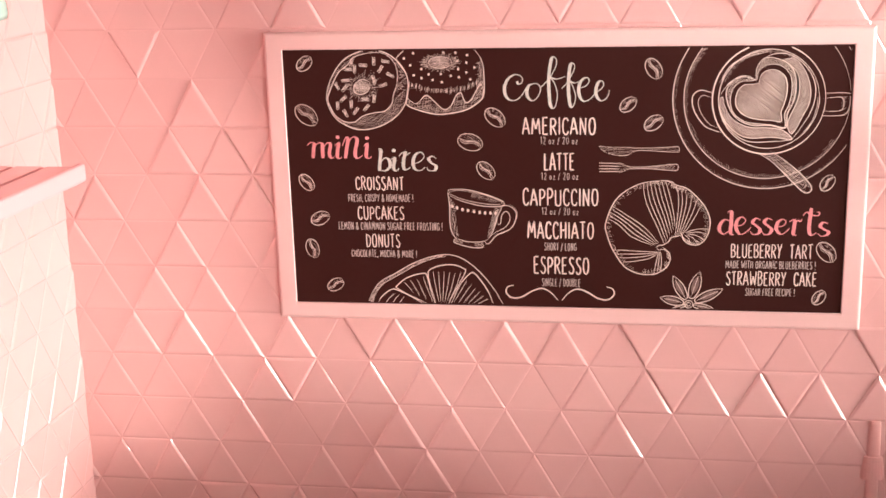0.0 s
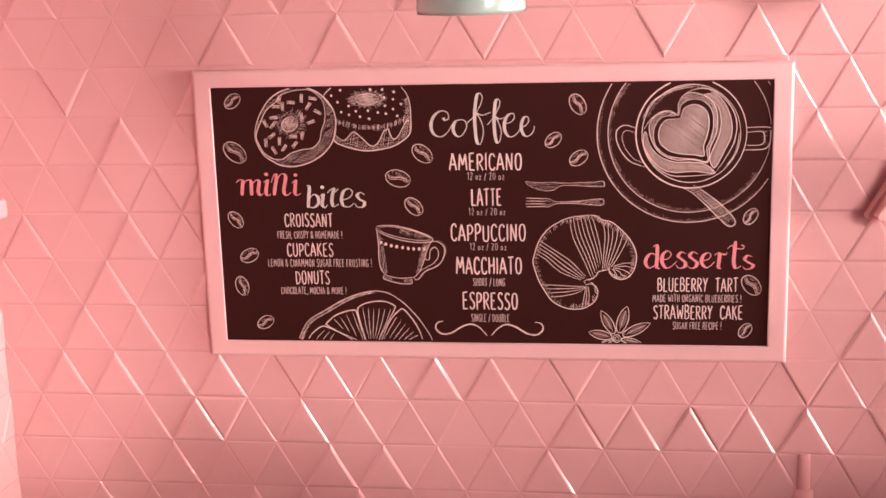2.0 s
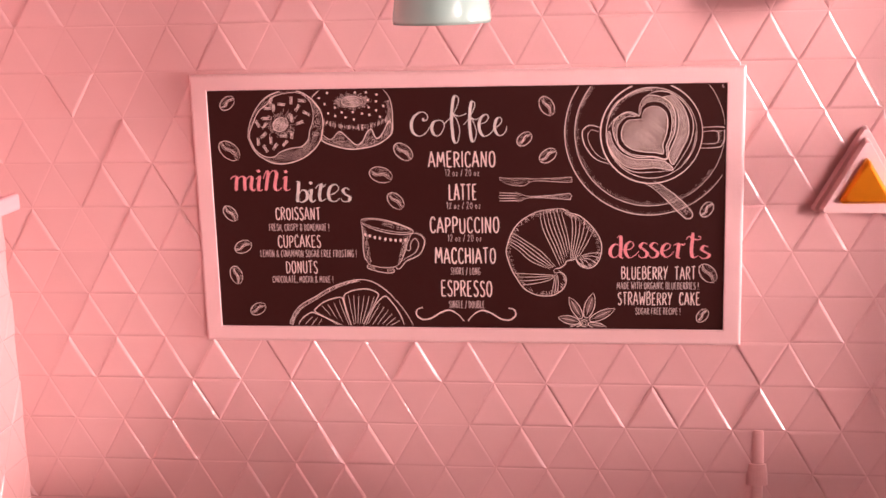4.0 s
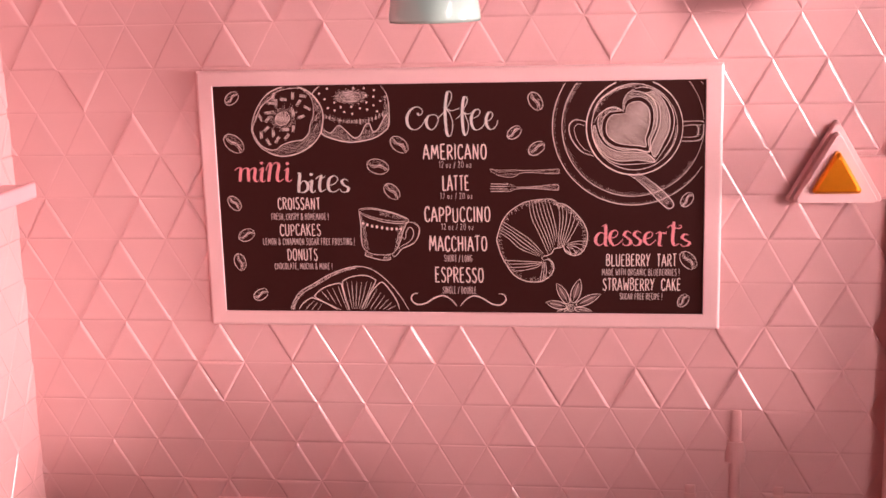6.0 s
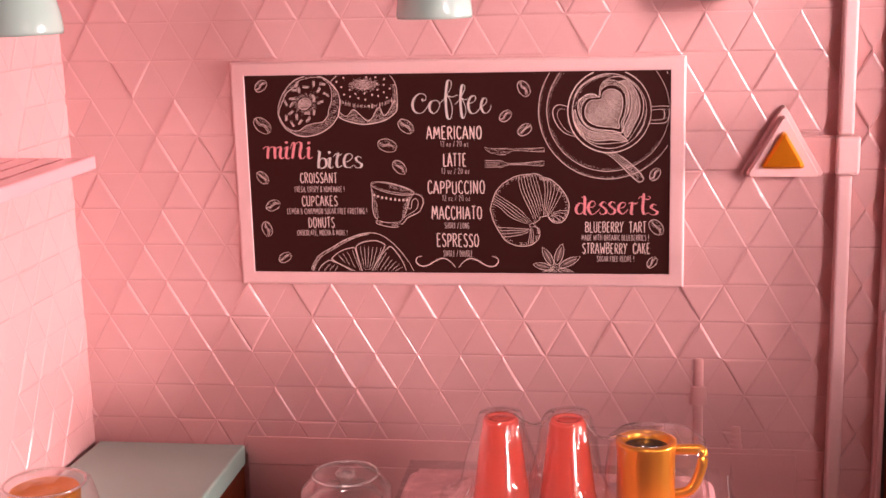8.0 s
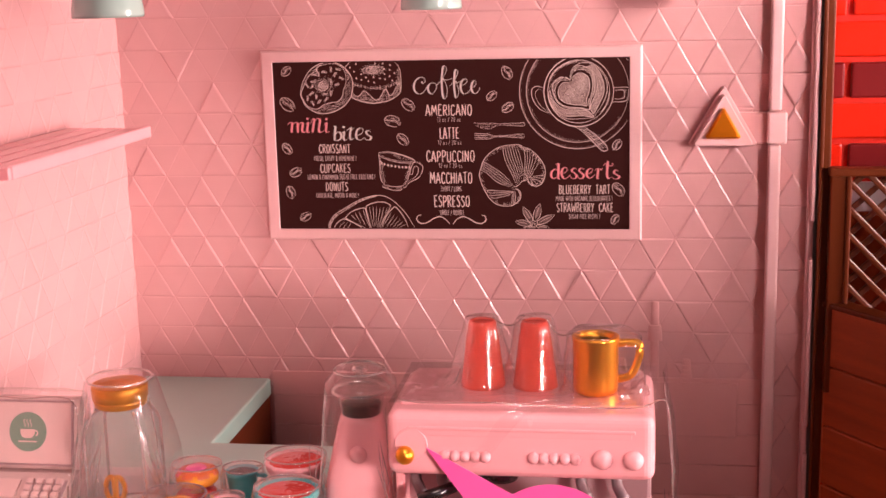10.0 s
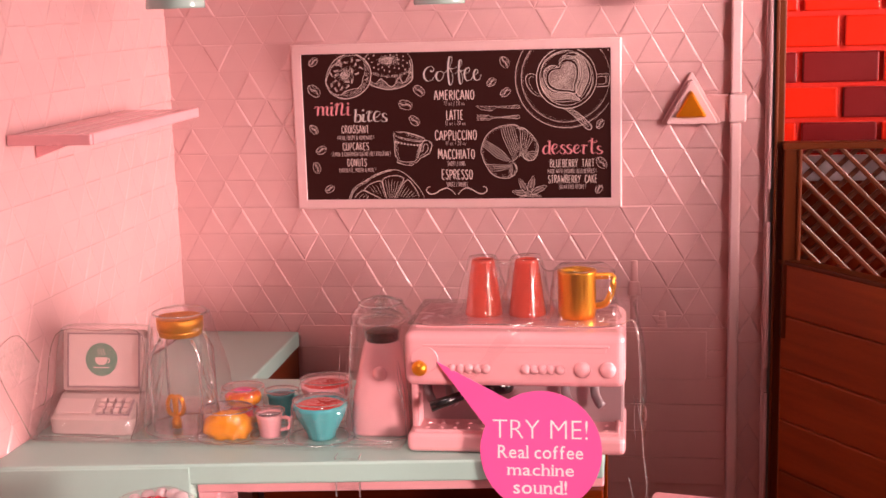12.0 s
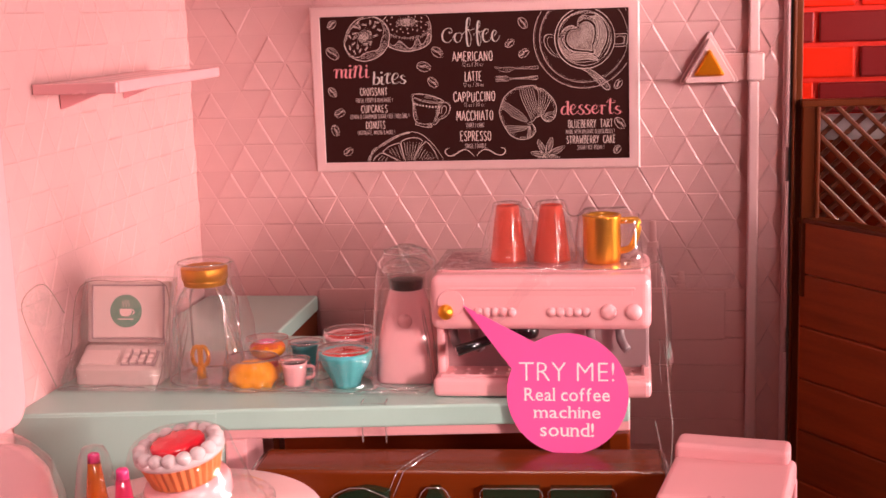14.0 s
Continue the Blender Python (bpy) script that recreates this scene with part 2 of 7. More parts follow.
def loft(sections, n=40, cap0=True, cap1=True):
    """Rounded-rectangle rings (z, cx, cy, rx, ry, power) joined from foot to top."""
    bm = bmesh.new()
    rings = []
    for z, cx, cy, rx, ry, p in sections:
        ring = []
        for i in range(n):
            a = 2 * math.pi * i / n
            c, s = math.cos(a), math.sin(a)
            ring.append(bm.verts.new((cx + rx * math.copysign(abs(c) ** (2 / p), c), cy + ry * math.copysign(abs(s) ** (2 / p), s), z)))
        rings.append(ring)
    for p, q in zip(rings, rings[1:]):
        for i in range(n):
            j = (i + 1) % n
            bm.faces.new((p[i], p[j], q[j], q[i]))
    if cap0:
        bm.faces.new(rings[0][::-1])
    if cap1:
        bm.faces.new(rings[-1])
    return bm


def tube(points, radius, n=10, taper=None, bm=None):
    """A round rod along points."""
    bm = bm or bmesh.new()
    pts = [Vector(p) for p in points]
    rings = []
    for i, p in enumerate(pts):
        d = (pts[min(i + 1, len(pts) - 1)] - pts[max(i - 1, 0)]).normalized()
        u = d.cross(Vector((0, 0, 1)))
        u = (u if u.length > 1e-3 else d.cross(Vector((1, 0, 0)))).normalized()
        w = d.cross(u)
        r = radius if taper is None else radius * taper[i]
        rings.append([bm.verts.new(p + r * (math.cos(2 * math.pi * k / n) * u + math.sin(2 * math.pi * k / n) * w)) for k in range(n)])
    for a, b in zip(rings, rings[1:]):
        for k in range(n):
            bm.faces.new((a[k], a[(k + 1) % n], b[(k + 1) % n], b[k]))
    bm.faces.new(rings[0][::-1])
    bm.faces.new(rings[-1])
    return bm


def ball(x, y, z, r, squash=1.0, bm=None, seg=16):
    bm2 = bmesh.new()
    bmesh.ops.create_uvsphere(bm2, u_segments=seg, v_segments=max(6, seg // 2), radius=r)
    bmesh.ops.scale(bm2, verts=bm2.verts, vec=(1, squash, 1))
    bmesh.ops.translate(bm2, verts=bm2.verts, vec=(x, y, z))
    return merge(bm, bm2)


def arc(cx, cz, rx, rz, a0, a1, n=24, turn=0.0):
    """Points of an ellipse in the board's plane, degrees."""
    out = []
    ct, st = math.cos(radians(turn)), math.sin(radians(turn))
    for i in range(n + 1):
        a = radians(a0 + (a1 - a0) * i / n)
        u, v = rx * math.cos(a), rz * math.sin(a)
        out.append((cx + u * ct - v * st, cz + u * st + v * ct))
    return out


def smooth_line(points, per=8):
    """A Catmull-Rom curve through a few plane points."""
    p = [points[0], *points, points[-1]]
    out = []
    for i in range(1, len(p) - 2):
        for k in range(per):
            t = k / per
            q = []
            for a in (0, 1):
                p0, p1, p2, p3 = p[i - 1][a], p[i][a], p[i + 1][a], p[i + 2][a]
                q.append(0.5 * (2 * p1 + (p2 - p0) * t + (2 * p0 - 5 * p1 + 4 * p2 - p3) * t * t + (3 * p1 - p0 - 3 * p2 + p3) * t ** 3))
            out.append(tuple(q))
    out.append(points[-1])
    return out


def letters(text, width, height, depth=0.0, shear=0.0, spacing=1.0, bold=0.0):
    """A mesh of a line of writing, centred, width by height in the xz plane, facing -y."""
    cu = bpy.data.curves.new("writing", "FONT")
    cu.body, cu.align_x, cu.align_y = text, "CENTER", "CENTER"
    cu.shear, cu.space_character, cu.offset, cu.resolution_u = shear, spacing, bold, 3
    cu.extrude = depth
    ob = bpy.data.objects.new("writing", cu)
    scene.collection.objects.link(ob)
    me = bpy.data.meshes.new_from_object(ob.evaluated_get(bpy.context.evaluated_depsgraph_get()))
    bpy.data.objects.remove(ob)
    bpy.data.curves.remove(cu)
    bm = bmesh.new()
    bm.from_mesh(me)
    bpy.data.meshes.remove(me)
    xs, ys = [v.co.x for v in bm.verts], [v.co.y for v in bm.verts]
    x0, x1, y0, y1 = min(xs), max(xs), min(ys), max(ys)
    for v in bm.verts:
        v.co = Vector(((v.co.x - (x0 + x1) / 2) / (x1 - x0) * width, -v.co.z, (v.co.y - (y0 + y1) / 2) / (y1 - y0) * height))
    return bm


SERIFS = {"R": ((0.10, 0), (0.10, 1), (0.92, 0)), "l": ((0.5, 0), (0.25, 1)), "f": ((0.38, 0),), "m": ((0.08, 0), (0.5, 0), (0.92, 0), (0.02, 1)), "a": ((0.95, 0),),
          "h": ((0.12, 0), (0.88, 0), (0.06, 1)), "i": ((0.5, 0), (0.25, 0.72)), "n": ((0.12, 0), (0.88, 0), (0.04, 1)), "u": ((0.06, 1), (0.82, 1), (0.96, 0)), "d": ((0.78, 1), (0.98, 0))}


def serif_letters(text, width, height):
    """A line of writing with slab serifs on its stems, centred, width by height, facing -y."""
    out, x = bmesh.new(), 0.0
    for ch in text:
        if ch == " ":
            x += 0.26
            continue
        cu = bpy.data.curves.new("writing", "FONT")
        cu.body, cu.offset, cu.resolution_u = ch, 0.006, 3
        ob = bpy.data.objects.new("writing", cu)
        scene.collection.objects.link(ob)
        me = bpy.data.meshes.new_from_object(ob.evaluated_get(bpy.context.evaluated_depsgraph_get()))
        bpy.data.objects.remove(ob)
        bpy.data.curves.remove(cu)
        xs, ys = [v.co.x for v in me.vertices], [v.co.y for v in me.vertices]
        x0, x1, top = min(xs), max(xs), max(ys)
        for v in me.vertices:
            v.co.x += x - x0
        out.from_mesh(me)
        bpy.data.meshes.remove(me)
        for fx, level in SERIFS.get(ch, ()):
            cx, cy = x + fx * (x1 - x0), level * (top - 0.045)
            half = 0.085 if level == 0 else 0.06
            out.faces.new([out.verts.new((cx + sx * half, cy + sy, 0.0)) for sx, sy in ((-1, 0.0), (1, 0.0), (1, 0.048), (-1, 0.048))])
        x += x1 - x0 + 0.085
    xs, ys = [v.co.x for v in out.verts], [v.co.y for v in out.verts]
    x0, x1, y0, y1 = min(xs), max(xs), min(ys), max(ys)
    for v in out.verts:
        v.co = Vector(((v.co.x - (x0 + x1) / 2) / (x1 - x0) * width, -v.co.z, (v.co.y - (y0 + y1) / 2) / (y1 - y0) * height))
    return out


# ---- setting: room and base ----
def structure(name, bm, mat, label, category, smooth=False):
    return tagged(part(name, bm, mat, None, smooth=smooth), label, category, kind="structure")


structure("ground", box(-1.5, 1.9, -1.9, 0.5, -0.80, -0.75), M_room, "plain shop floor", "floor")
structure("shop_wall_rear", box(-1.5, 1.9, 0.5, 0.56, -0.75, 1.9), M_room, "plain painted shop wall", "wall")
structure("shop_wall_front", box(-1.5, 1.9, -1.96, -1.9, -0.75, 1.9), M_room, "plain painted shop wall", "wall")
structure("shop_wall_east", box(1.9, 1.96, -1.9, 0.5, -0.75, 1.9), M_room, "plain painted shop wall", "wall")
structure("shop_wall_west", box(-1.56, -1.5, -1.9, 0.5, -0.75, 1.9), M_room, "plain painted shop wall", "wall")
structure("ceiling", box(-1.5, 1.9, -1.9, 0.5, 1.9, 1.96), M_room, "plain shop ceiling", "ceiling")
structure("shop_shelf", box(-0.50, 0.62, -0.56, 0.25, -0.75, -0.004, 0.003), M_shelfboard, "laminate shop display shelf", "shelf")
structure("floor", box(-0.22, 0.42, -0.46, 0.06, -0.003, 0.004, 0.001), M_darkwood, "brown plastic floor of the toy cafe", "floor")

# ---- back wall of the toy cafe ----
SIDE, ROW = 0.0209, 0.0181          # triangle tile: side and height
X_LAT, Z_LAT = 0.0627, 0.3440       # a lattice corner
WALL_Y = 0.0016
wall_back = structure("wall_north", box(-0.200, 0.1996, WALL_Y, 0.014, 0.004, 0.60), M_wall, "pink plastic wall moulded with triangular tiles", "wall")
wall_left_pose = pose(-0.1905, WALL_Y, 0, 0, 0, 90 - 1.9)
# the left wall's own axes: local x runs from its front end to the corner, local -y faces the room
wall_left = structure("wall_west", box(-0.47, 0.0, 0.0016, 0.012, 0.004, 0.60), M_wall, "pink plastic side wall moulded with triangular tiles", "wall")
wall_left.matrix_world = wall_left_pose


def tile_mesh(up, rng):
    """One triangular tile: corners at uneven heights, rounded edges, facing -y; its centroid at the origin."""
    s, h = SIDE, ROW
    pts = [(-s / 2, -h / 3), (s / 2, -h / 3), (0, 2 * h / 3)]
    if not up:
        pts = [(s / 2, h / 3), (-s / 2, h / 3), (0, -2 * h / 3)]
    level = rng.choice((0.05, 0.3, 0.5, 0.65, 0.8, 1.0) if up else (0.0, 0.0, 0.0, 0.05, 0.12, 0.75))
    low = 0.0007
    hs = [low + 0.00004 + 0.00080 * level + (0.00004 + 0.00023 * level) * rng.uniform(-1, 1) for _ in range(3)]
    wide = 0.00066 + 0.00080 * level
    bm = bmesh.new()
    rings = []
    for s1 in (None, 0, 0.1, 0.2, 0.3, 0.4, 0.52, 0.64, 0.8, 1.0):
        inset, rise = (0.0, 0.0) if s1 is None else (wide * s1, 1 - (1 - s1) ** 2)
        f = 1 - inset / (h / 3)
        rings.append([bm.verts.new((x * f, 0.0 if s1 is None else -(low + (hh - low) * rise), z * f)) for (x, z), hh in zip(pts, hs)])
    for p, q in zip(rings, rings[1:]):
        for i in range(3):
            j = (i + 1) % 3
            bm.faces.new((p[i], p[j], q[j], q[i]))
    bm.faces.new(rings[-1])
    return finish("tile", bm, M_tile)


tile_rng = random.Random(7)
TILES = {up: [tile_mesh(up, tile_rng) for _ in range(16)] for up in (True, False)}


def tile_field(parent, x0, x1, z0, z1, shut, near, x_lat, flip=1):
    """Triangle tiles on a wall. shut(x, z): no tile there. near(x, z): built as a part, else joined into the rest."""
    rest = bmesh.new()
    count = 0
    for r in range(int((z0 - Z_LAT) / ROW) - 1, int((z1 - Z_LAT) / ROW) + 1):
        zb = Z_LAT + r * ROW
        if zb < z0 - 0.001 or zb + ROW > z1 + 0.001:
            continue
        for k in range(-40, 40):
            for up in (True, False):
                odd = (r % 2) * SIDE / 2
                xc = x_lat + odd + k * SIDE + (SIDE / 2 if up else 0)
                zc = zb + (ROW / 3 if up else 2 * ROW / 3)
                if xc < x0 or xc > x1 or shut(xc, zc):
                    continue
                me = tile_rng.choice(TILES[up])
                at = Matrix.Translation((xc, WALL_Y, zc))
                if near(xc, zc) and count < 298:
                    ob = new("tile", me)
                    ob.parent = parent
                    ob.matrix_basis = at
                    count += 1
                else:
                    n0 = len(rest.verts)
                    rest.from_mesh(me)
                    rest.verts.ensure_lookup_table()
                    bmesh.ops.translate(rest, verts=rest.verts[n0:], vec=at.translation)
    ob = part("tile_field", rest, M_tile, parent)
    tagged(ob, kind="stuff")


# pale lower dado: flat panels pressed into the wall below the tiles
part("dado_panel", box(-0.110, 0.1735, -0.0002, WALL_Y + 0.0005, 0.2485, 0.2632, 0.0003), M_wall, wall_back)
for z0 in (0.2300, 0.2115, 0.1930, 0.1745, 0.1560):
    part("dado_board", box(-0.110, 0.1735, 0.0002, WALL_Y + 0.0005, z0, z0 + 0.0182, 0.0003), M_wall, wall_back)
part("pressed_panel", box(0.0985, 0.1610, -0.0009, 0.0004, 0.2285, 0.2610, 0.0006, 2), M_wall, wall_back)


def pressed_tap(x, profile, parent, flat=0.5, name="moulded_tap"):
    """A half-round moulded tap standing off the wall."""
    bm = lathe(profile, 20, (x, 0.0, 0))
    for v in bm.verts:
        v.co.y = 0.0008 + v.co.y * flat
    part(name, bm, M_wall, parent, smooth=False)


pressed_tap(0.1146, [(0.0025, 0.2635), (0.0023, 0.2848), (0.0042, 0.2852), (0.0040, 0.2900), (0.0034, 0.2940), (0.0024, 0.2942), (0.0022, 0.3070), (0.0018, 0.3080)], wall_back)
for x in (0.0962, 0.1326):
    pressed_tap(x, [(0.0034, 0.2635), (0.0033, 0.2655), (0.0029, 0.2658), (0.0030, 0.2680), (0.0026, 0.2684), (0.0027, 0.2706), (0.0023, 0.2710), (0.0024, 0.2736), (0.0020, 0.2745)], wall_back, name="moulded_knob")

# conduit on the wall, with a branch to a switch plate
conduit = thing("wall_conduit", (0, 0, 0), "pale pink moulded conduit running up the tiled wall", "conduit", kind="structure")
part("upper_run", box(0.1742, 0.1806, -0.0062, WALL_Y, 0.4150, 0.60, 0.0012), M_frame, conduit)
part("lower_run", box(0.1742, 0.1806, -0.0062, WALL_Y, 0.004, 0.3968, 0.0012), M_frame, conduit)
part("junction", box(0.1733, 0.1836, -0.0066, WALL_Y, 0.3972, 0.4146, 0.0012), M_frame, conduit)
part("branch", box(0.1480, 0.1736, -0.0026, WALL_Y, 0.3972, 0.4142, 0.0008), M_wall, conduit)
corner_trim = structure("trim_corner", box(0.1958, 0.1994, -0.0036, WALL_Y, 0.004, 0.60, 0.0008), M_frame, "pale pink edge trim of the wall", "trim")
for z0, z1 in ((0.355, 0.60), (0.238, 0.334), (0.10, 0.222)):
    part("latch_strip", box(0.1972, 0.1996, -0.0062, -0.0032, z0, z1, 0.0006), M_frame, corner_trim)


def triangle_plate(cx, cz, side, y0, y1, mat, name, parent, inset, label=""):
    """A rounded triangular plate with sloping flanks, on the wall."""
    h = side * 0.866
    bm = bmesh.new()
    rings = []
    for y, f in ((y0, 1.0), (y0 + (y1 - y0) * 0.75, 1 - inset * 0.55), (y1, 1 - inset)):
        ring = []
        for k in range(3):
            a = radians(90 + 120 * k)
            px, pz = cx + f * side / 1.732 * math.cos(a), cz + f * side / 1.732 * math.sin(a)
            for t in (-1, 0, 1):
                b = a + t * 0.9
                ring.append(bm.verts.new((px + 0.0012 * (math.cos(b) - math.cos(a) * 2.0), y, pz + 0.0012 * (math.sin(b) - math.sin(a) * 2.0))))
        rings.append(ring)
    n = len(rings[0])
    for p, q in zip(rings, rings[1:]):
        for i in range(n):
            bm.faces.new((p[i], p[(i + 1) % n], q[(i + 1) % n], q[i]))
    bm.faces.new(rings[-1])
    bm.faces.new(rings[0][::-1])
    return part(name, bm, mat, parent, label)


switch = thing("switch_plate", (0, 0, 0), "pale pink triangular switch plate with gold triangle button", "switch")
triangle_plate(0.1502, 0.4072, 0.0388, WALL_Y, -0.0034, M_frame, "back_plate", switch, 0.05)
triangle_plate(0.1500, 0.4062, 0.0334, -0.0030, -0.0090, M_frame, "plate", switch, 0.05)
triangle_plate(0.1497, 0.4068, 0.0206, -0.0086, -0.0110, M_gold, "button_rim", switch, 0.03, "gold rim")
triangle_plate(0.1497, 0.4068, 0.0198, -0.0106, -0.0126, M_goldbutton, "button", switch, 0.20, "orange gold triangular button")

# ---- menu board ----
board = thing("menu_board", (0, 0, 0.39725), "dark chalkboard cafe menu in pale pink frame on tiled wall", "menu board")


def frame_ring(ox, oz, ix, iz, y0, y1, round_=0.0012, inner=0.0003):
    """A rectangular ring with rounded front edges, facing -y."""
    bm = bmesh.new()
    turn = [radians(a) for a in (0, 15, 30, 45, 60, 75, 90)]
    prof = [(ox, oz, y0)] + [(ox - round_ * (1 - math.cos(a)), oz - round_ * (1 - math.cos(a)), y1 + round_ * (1 - math.sin(a))) for a in turn]
    prof += [(ix + inner * (1 - math.sin(a)), iz + inner * (1 - math.sin(a)), y1 + inner * (1 - math.cos(a))) for a in turn] + [(ix, iz, y0)]
    rings = [[bm.verts.new((sx * x, y, sz * z)) for sx, sz in ((-1, -1), (1, -1), (1, 1), (-1, 1))] for x, z, y in prof]
    for p, q in zip(rings, rings[1:]):
        for i in range(4):
            bm.faces.new((p[i], p[(i + 1) % 4], q[(i + 1) % 4], q[i]))
    return bm


part("frame", frame_ring(0.1068, 0.0540, 0.1000, 0.04775, WALL_Y, -0.0016, 0.0013, 0.0004), M_frame, board)
part("panel", box(-0.1003, 0.1003, -0.0009, WALL_Y, -0.0480, 0.0480), M_board, board)
ART_Y = -0.00112
EDGE_X, EDGE_Z = 99.4, 47.2


def strokes(name, lines, mat, label="", thick=0.28, nib=0.0, blunt=0.45):
    """Chalk lines on the board, in millimetres from its middle: each (points, thickness factor), flat ribbons with tapering ends; nib thins what runs level."""
    bm = bmesh.new()
    for pts, w in lines:
        n = len(pts)
        prev = None
        for i, (x, z) in enumerate(pts):
            a, b = pts[max(i - 1, 0)], pts[min(i + 1, n - 1)]
            dx, dz = b[0] - a[0], b[1] - a[1]
            d = math.hypot(dx, dz) or 1
            ends = min(1.0, blunt + 2.2 * min(i, n - 1 - i) / n)
            if nib:
                ends *= 1 - nib * (1 - max(0.0, -dz / d) ** 1.5)
            hw = 0.5 * thick * w * ends
            if abs(x) > EDGE_X or abs(z) > EDGE_Z:
                prev = None
                continue
            cur = (bm.verts.new(((x - dz / d * hw) / 1000, ART_Y, (z + dx / d * hw) / 1000)), bm.verts.new(((x + dz / d * hw) / 1000, ART_Y, (z - dx / d * hw) / 1000)))
            if prev:
                bm.faces.new((prev[0], prev[1], cur[1], cur[0]))
            prev = cur
    return part(name, bm, mat, board, label)


def blob(name, outlines, mat, label="", lift=0.0001):
    """Filled chalk shapes."""
    bm = bmesh.new()
    for pts in outlines:
        pts = [(x, z) for x, z in pts if abs(x) < EDGE_X and abs(z) < EDGE_Z]
        if len(pts) > 2:
            bm.faces.new([bm.verts.new((x / 1000, ART_Y + lift, z / 1000)) for x, z in pts])
    bmesh.ops.triangulate(bm, faces=bm.faces[:])
    return part(name, bm, mat, board, label)


art = random.Random(3)


def fan(first, last, count):
    """Curves passing evenly over from one curve to another with as many points."""
    for i in range(count):
        t = i / (count - 1)
        yield [(a[0] + (b[0] - a[0]) * t, a[1] + (b[1] - a[1]) * t) for a, b in zip(first, last)]


def hatch(lines, path_a, path_b, count, w=0.35, wobble=0.3):
    """Short shading strokes between two curves."""
    for i in range(count):
        t = (i + art.random() * 0.6) / count
        a, b = path_a[int(t * (len(path_a) - 1))], path_b[int(t * (len(path_b) - 1))]
        s = art.uniform(0.35, 1.0)
        mid = (a[0] + (b[0] - a[0]) * s * 0.5 + art.uniform(-wobble, wobble), a[1] + (b[1] - a[1]) * s * 0.5)
        lines.append(([a, mid, (a[0] + (b[0] - a[0]) * s, a[1] + (b[1] - a[1]) * s)], w))


def hatch_fill(lines, outlines, turn, gap, w=0.45, skip=0.0):
    """Parallel chalk lines inside closed outlines, even-odd."""
    ct, st = math.cos(radians(turn)), math.sin(radians(turn))
    polys = [[(x * ct + z * st, -x * st + z * ct) for x, z in poly] for poly in outlines]
    vs = [v for poly in polys for _, v in poly]
    v = min(vs) + gap * 0.5
    while v < max(vs):
        cuts = []
        for poly in polys:
            for (u0, v0), (u1, v1) in zip(poly, poly[1:] + poly[:1]):
                if (v0 <= v) != (v1 <= v):
                    cuts.append(u0 + (v - v0) / (v1 - v0) * (u1 - u0))
        cuts.sort()
        for a, c in zip(cuts[::2], cuts[1::2]):
            if art.random() < skip:
                continue
            a2, c2 = a + art.uniform(0, 0.12) * (c - a), c - art.uniform(0, 0.12) * (c - a)
            lines.append(([(u * ct - v * st, u * st + v * ct) for u in (a2, (a2 + c2) / 2, c2)], w))
        v += gap * art.uniform(0.75, 1.25)


# coffee beans: middle, half length, turn
for cx, cz, r, turn in ((-92, 42.8, 3.4, 40), (-92.3, 24, 4.8, -40), (-93.6, -1.2, 3.5, -50), (-89.2, -14.8, 3.7, 25), (-92.8, -26.5, 3.7, -75), (-84.6, -40.6, 3.4, 30),
                        (-22.8, 23, 4.2, -40), (-32, 14, 4.6, -15), (-26.5, 3.6, 3.9, -45), (33, 40, 3.9, -60), (24.3, 27.5, 3.3, 40), (33.2, 21, 3.6, 35),
                        (93.2, -0.2, 3.2, 55), (94, -25.2, 4.2, -50), (92.2, -42, 3.0, 55)):
    lines = [(arc(cx, cz, r, r * 0.66, 0, 360, 26, turn), 1.0)]
    ct, st = math.cos(radians(turn)), math.sin(radians(turn))
    for off, w in ((-0.10, 0.6), (0.04, 1.0), (0.14, 0.5)):
        crease = [(t * r * 0.93, r * (off + 0.10 * math.sin(t * 4.2 + 0.4))) for t in [(i - 8) / 8 for i in range(17)]]
        lines.append(([(cx + u * ct - v * st, cz + u * st + v * ct) for u, v in crease], w))
    hatch_fill(lines, [[(cx + u * ct - v * st, cz + u * st + v * ct) for u, v in arc(0, 0, r * 0.92, r * 0.60, 20, 160, 14)]], turn + 70, 0.5, 0.3, 0.3)
    strokes("bean_drawing", lines, M_chalk)


# glazed doughnut with sprinkles
DOUGH = smooth_line([(-84.4, 29.3), (-83.9, 33), (-82, 37.9), (-78.4, 43), (-74.2, 45.9), (-68.4, 47.4), (-62.6, 46.7), (-57.8, 43.6), (-54.7, 39.1), (-54, 34), (-55.2, 28.3), (-58.7, 23.6), (-63.9, 20.3), (-69.8, 18.7), (-74.7, 19), (-78.2, 20.6), (-81, 22.5), (-83.1, 25.6), (-84.4, 29.3)])
GLAZE = smooth_line([(-62.2, 46.1), (-58.8, 43), (-57.8, 38.8), (-58.2, 34.7), (-59.5, 31.5), (-60.2, 28.2), (-63, 25.4), (-67, 24.8), (-71.3, 23.5), (-74.2, 21.5), (-77.7, 21.5), (-81.2, 23.7), (-83, 26.8), (-83.9, 30), (-82.3, 34.2), (-79.6, 39.3), (-75.9, 42.2), (-73.8, 44.8), (-69.3, 46.2), (-65.1, 46.6), (-62.2, 46.1)])
lines = [(DOUGH, 1.5), (GLAZE, 1.1)]
hatch_fill(lines, [DOUGH, GLAZE], 38, 0.50, 0.32, 0.15)
hatch_fill(lines, [DOUGH, GLAZE], -12, 1.1, 0.30, 0.3)
HOLE = arc(-71, 34.2, 3.2, 2.55, 0, 360, 30, 28)
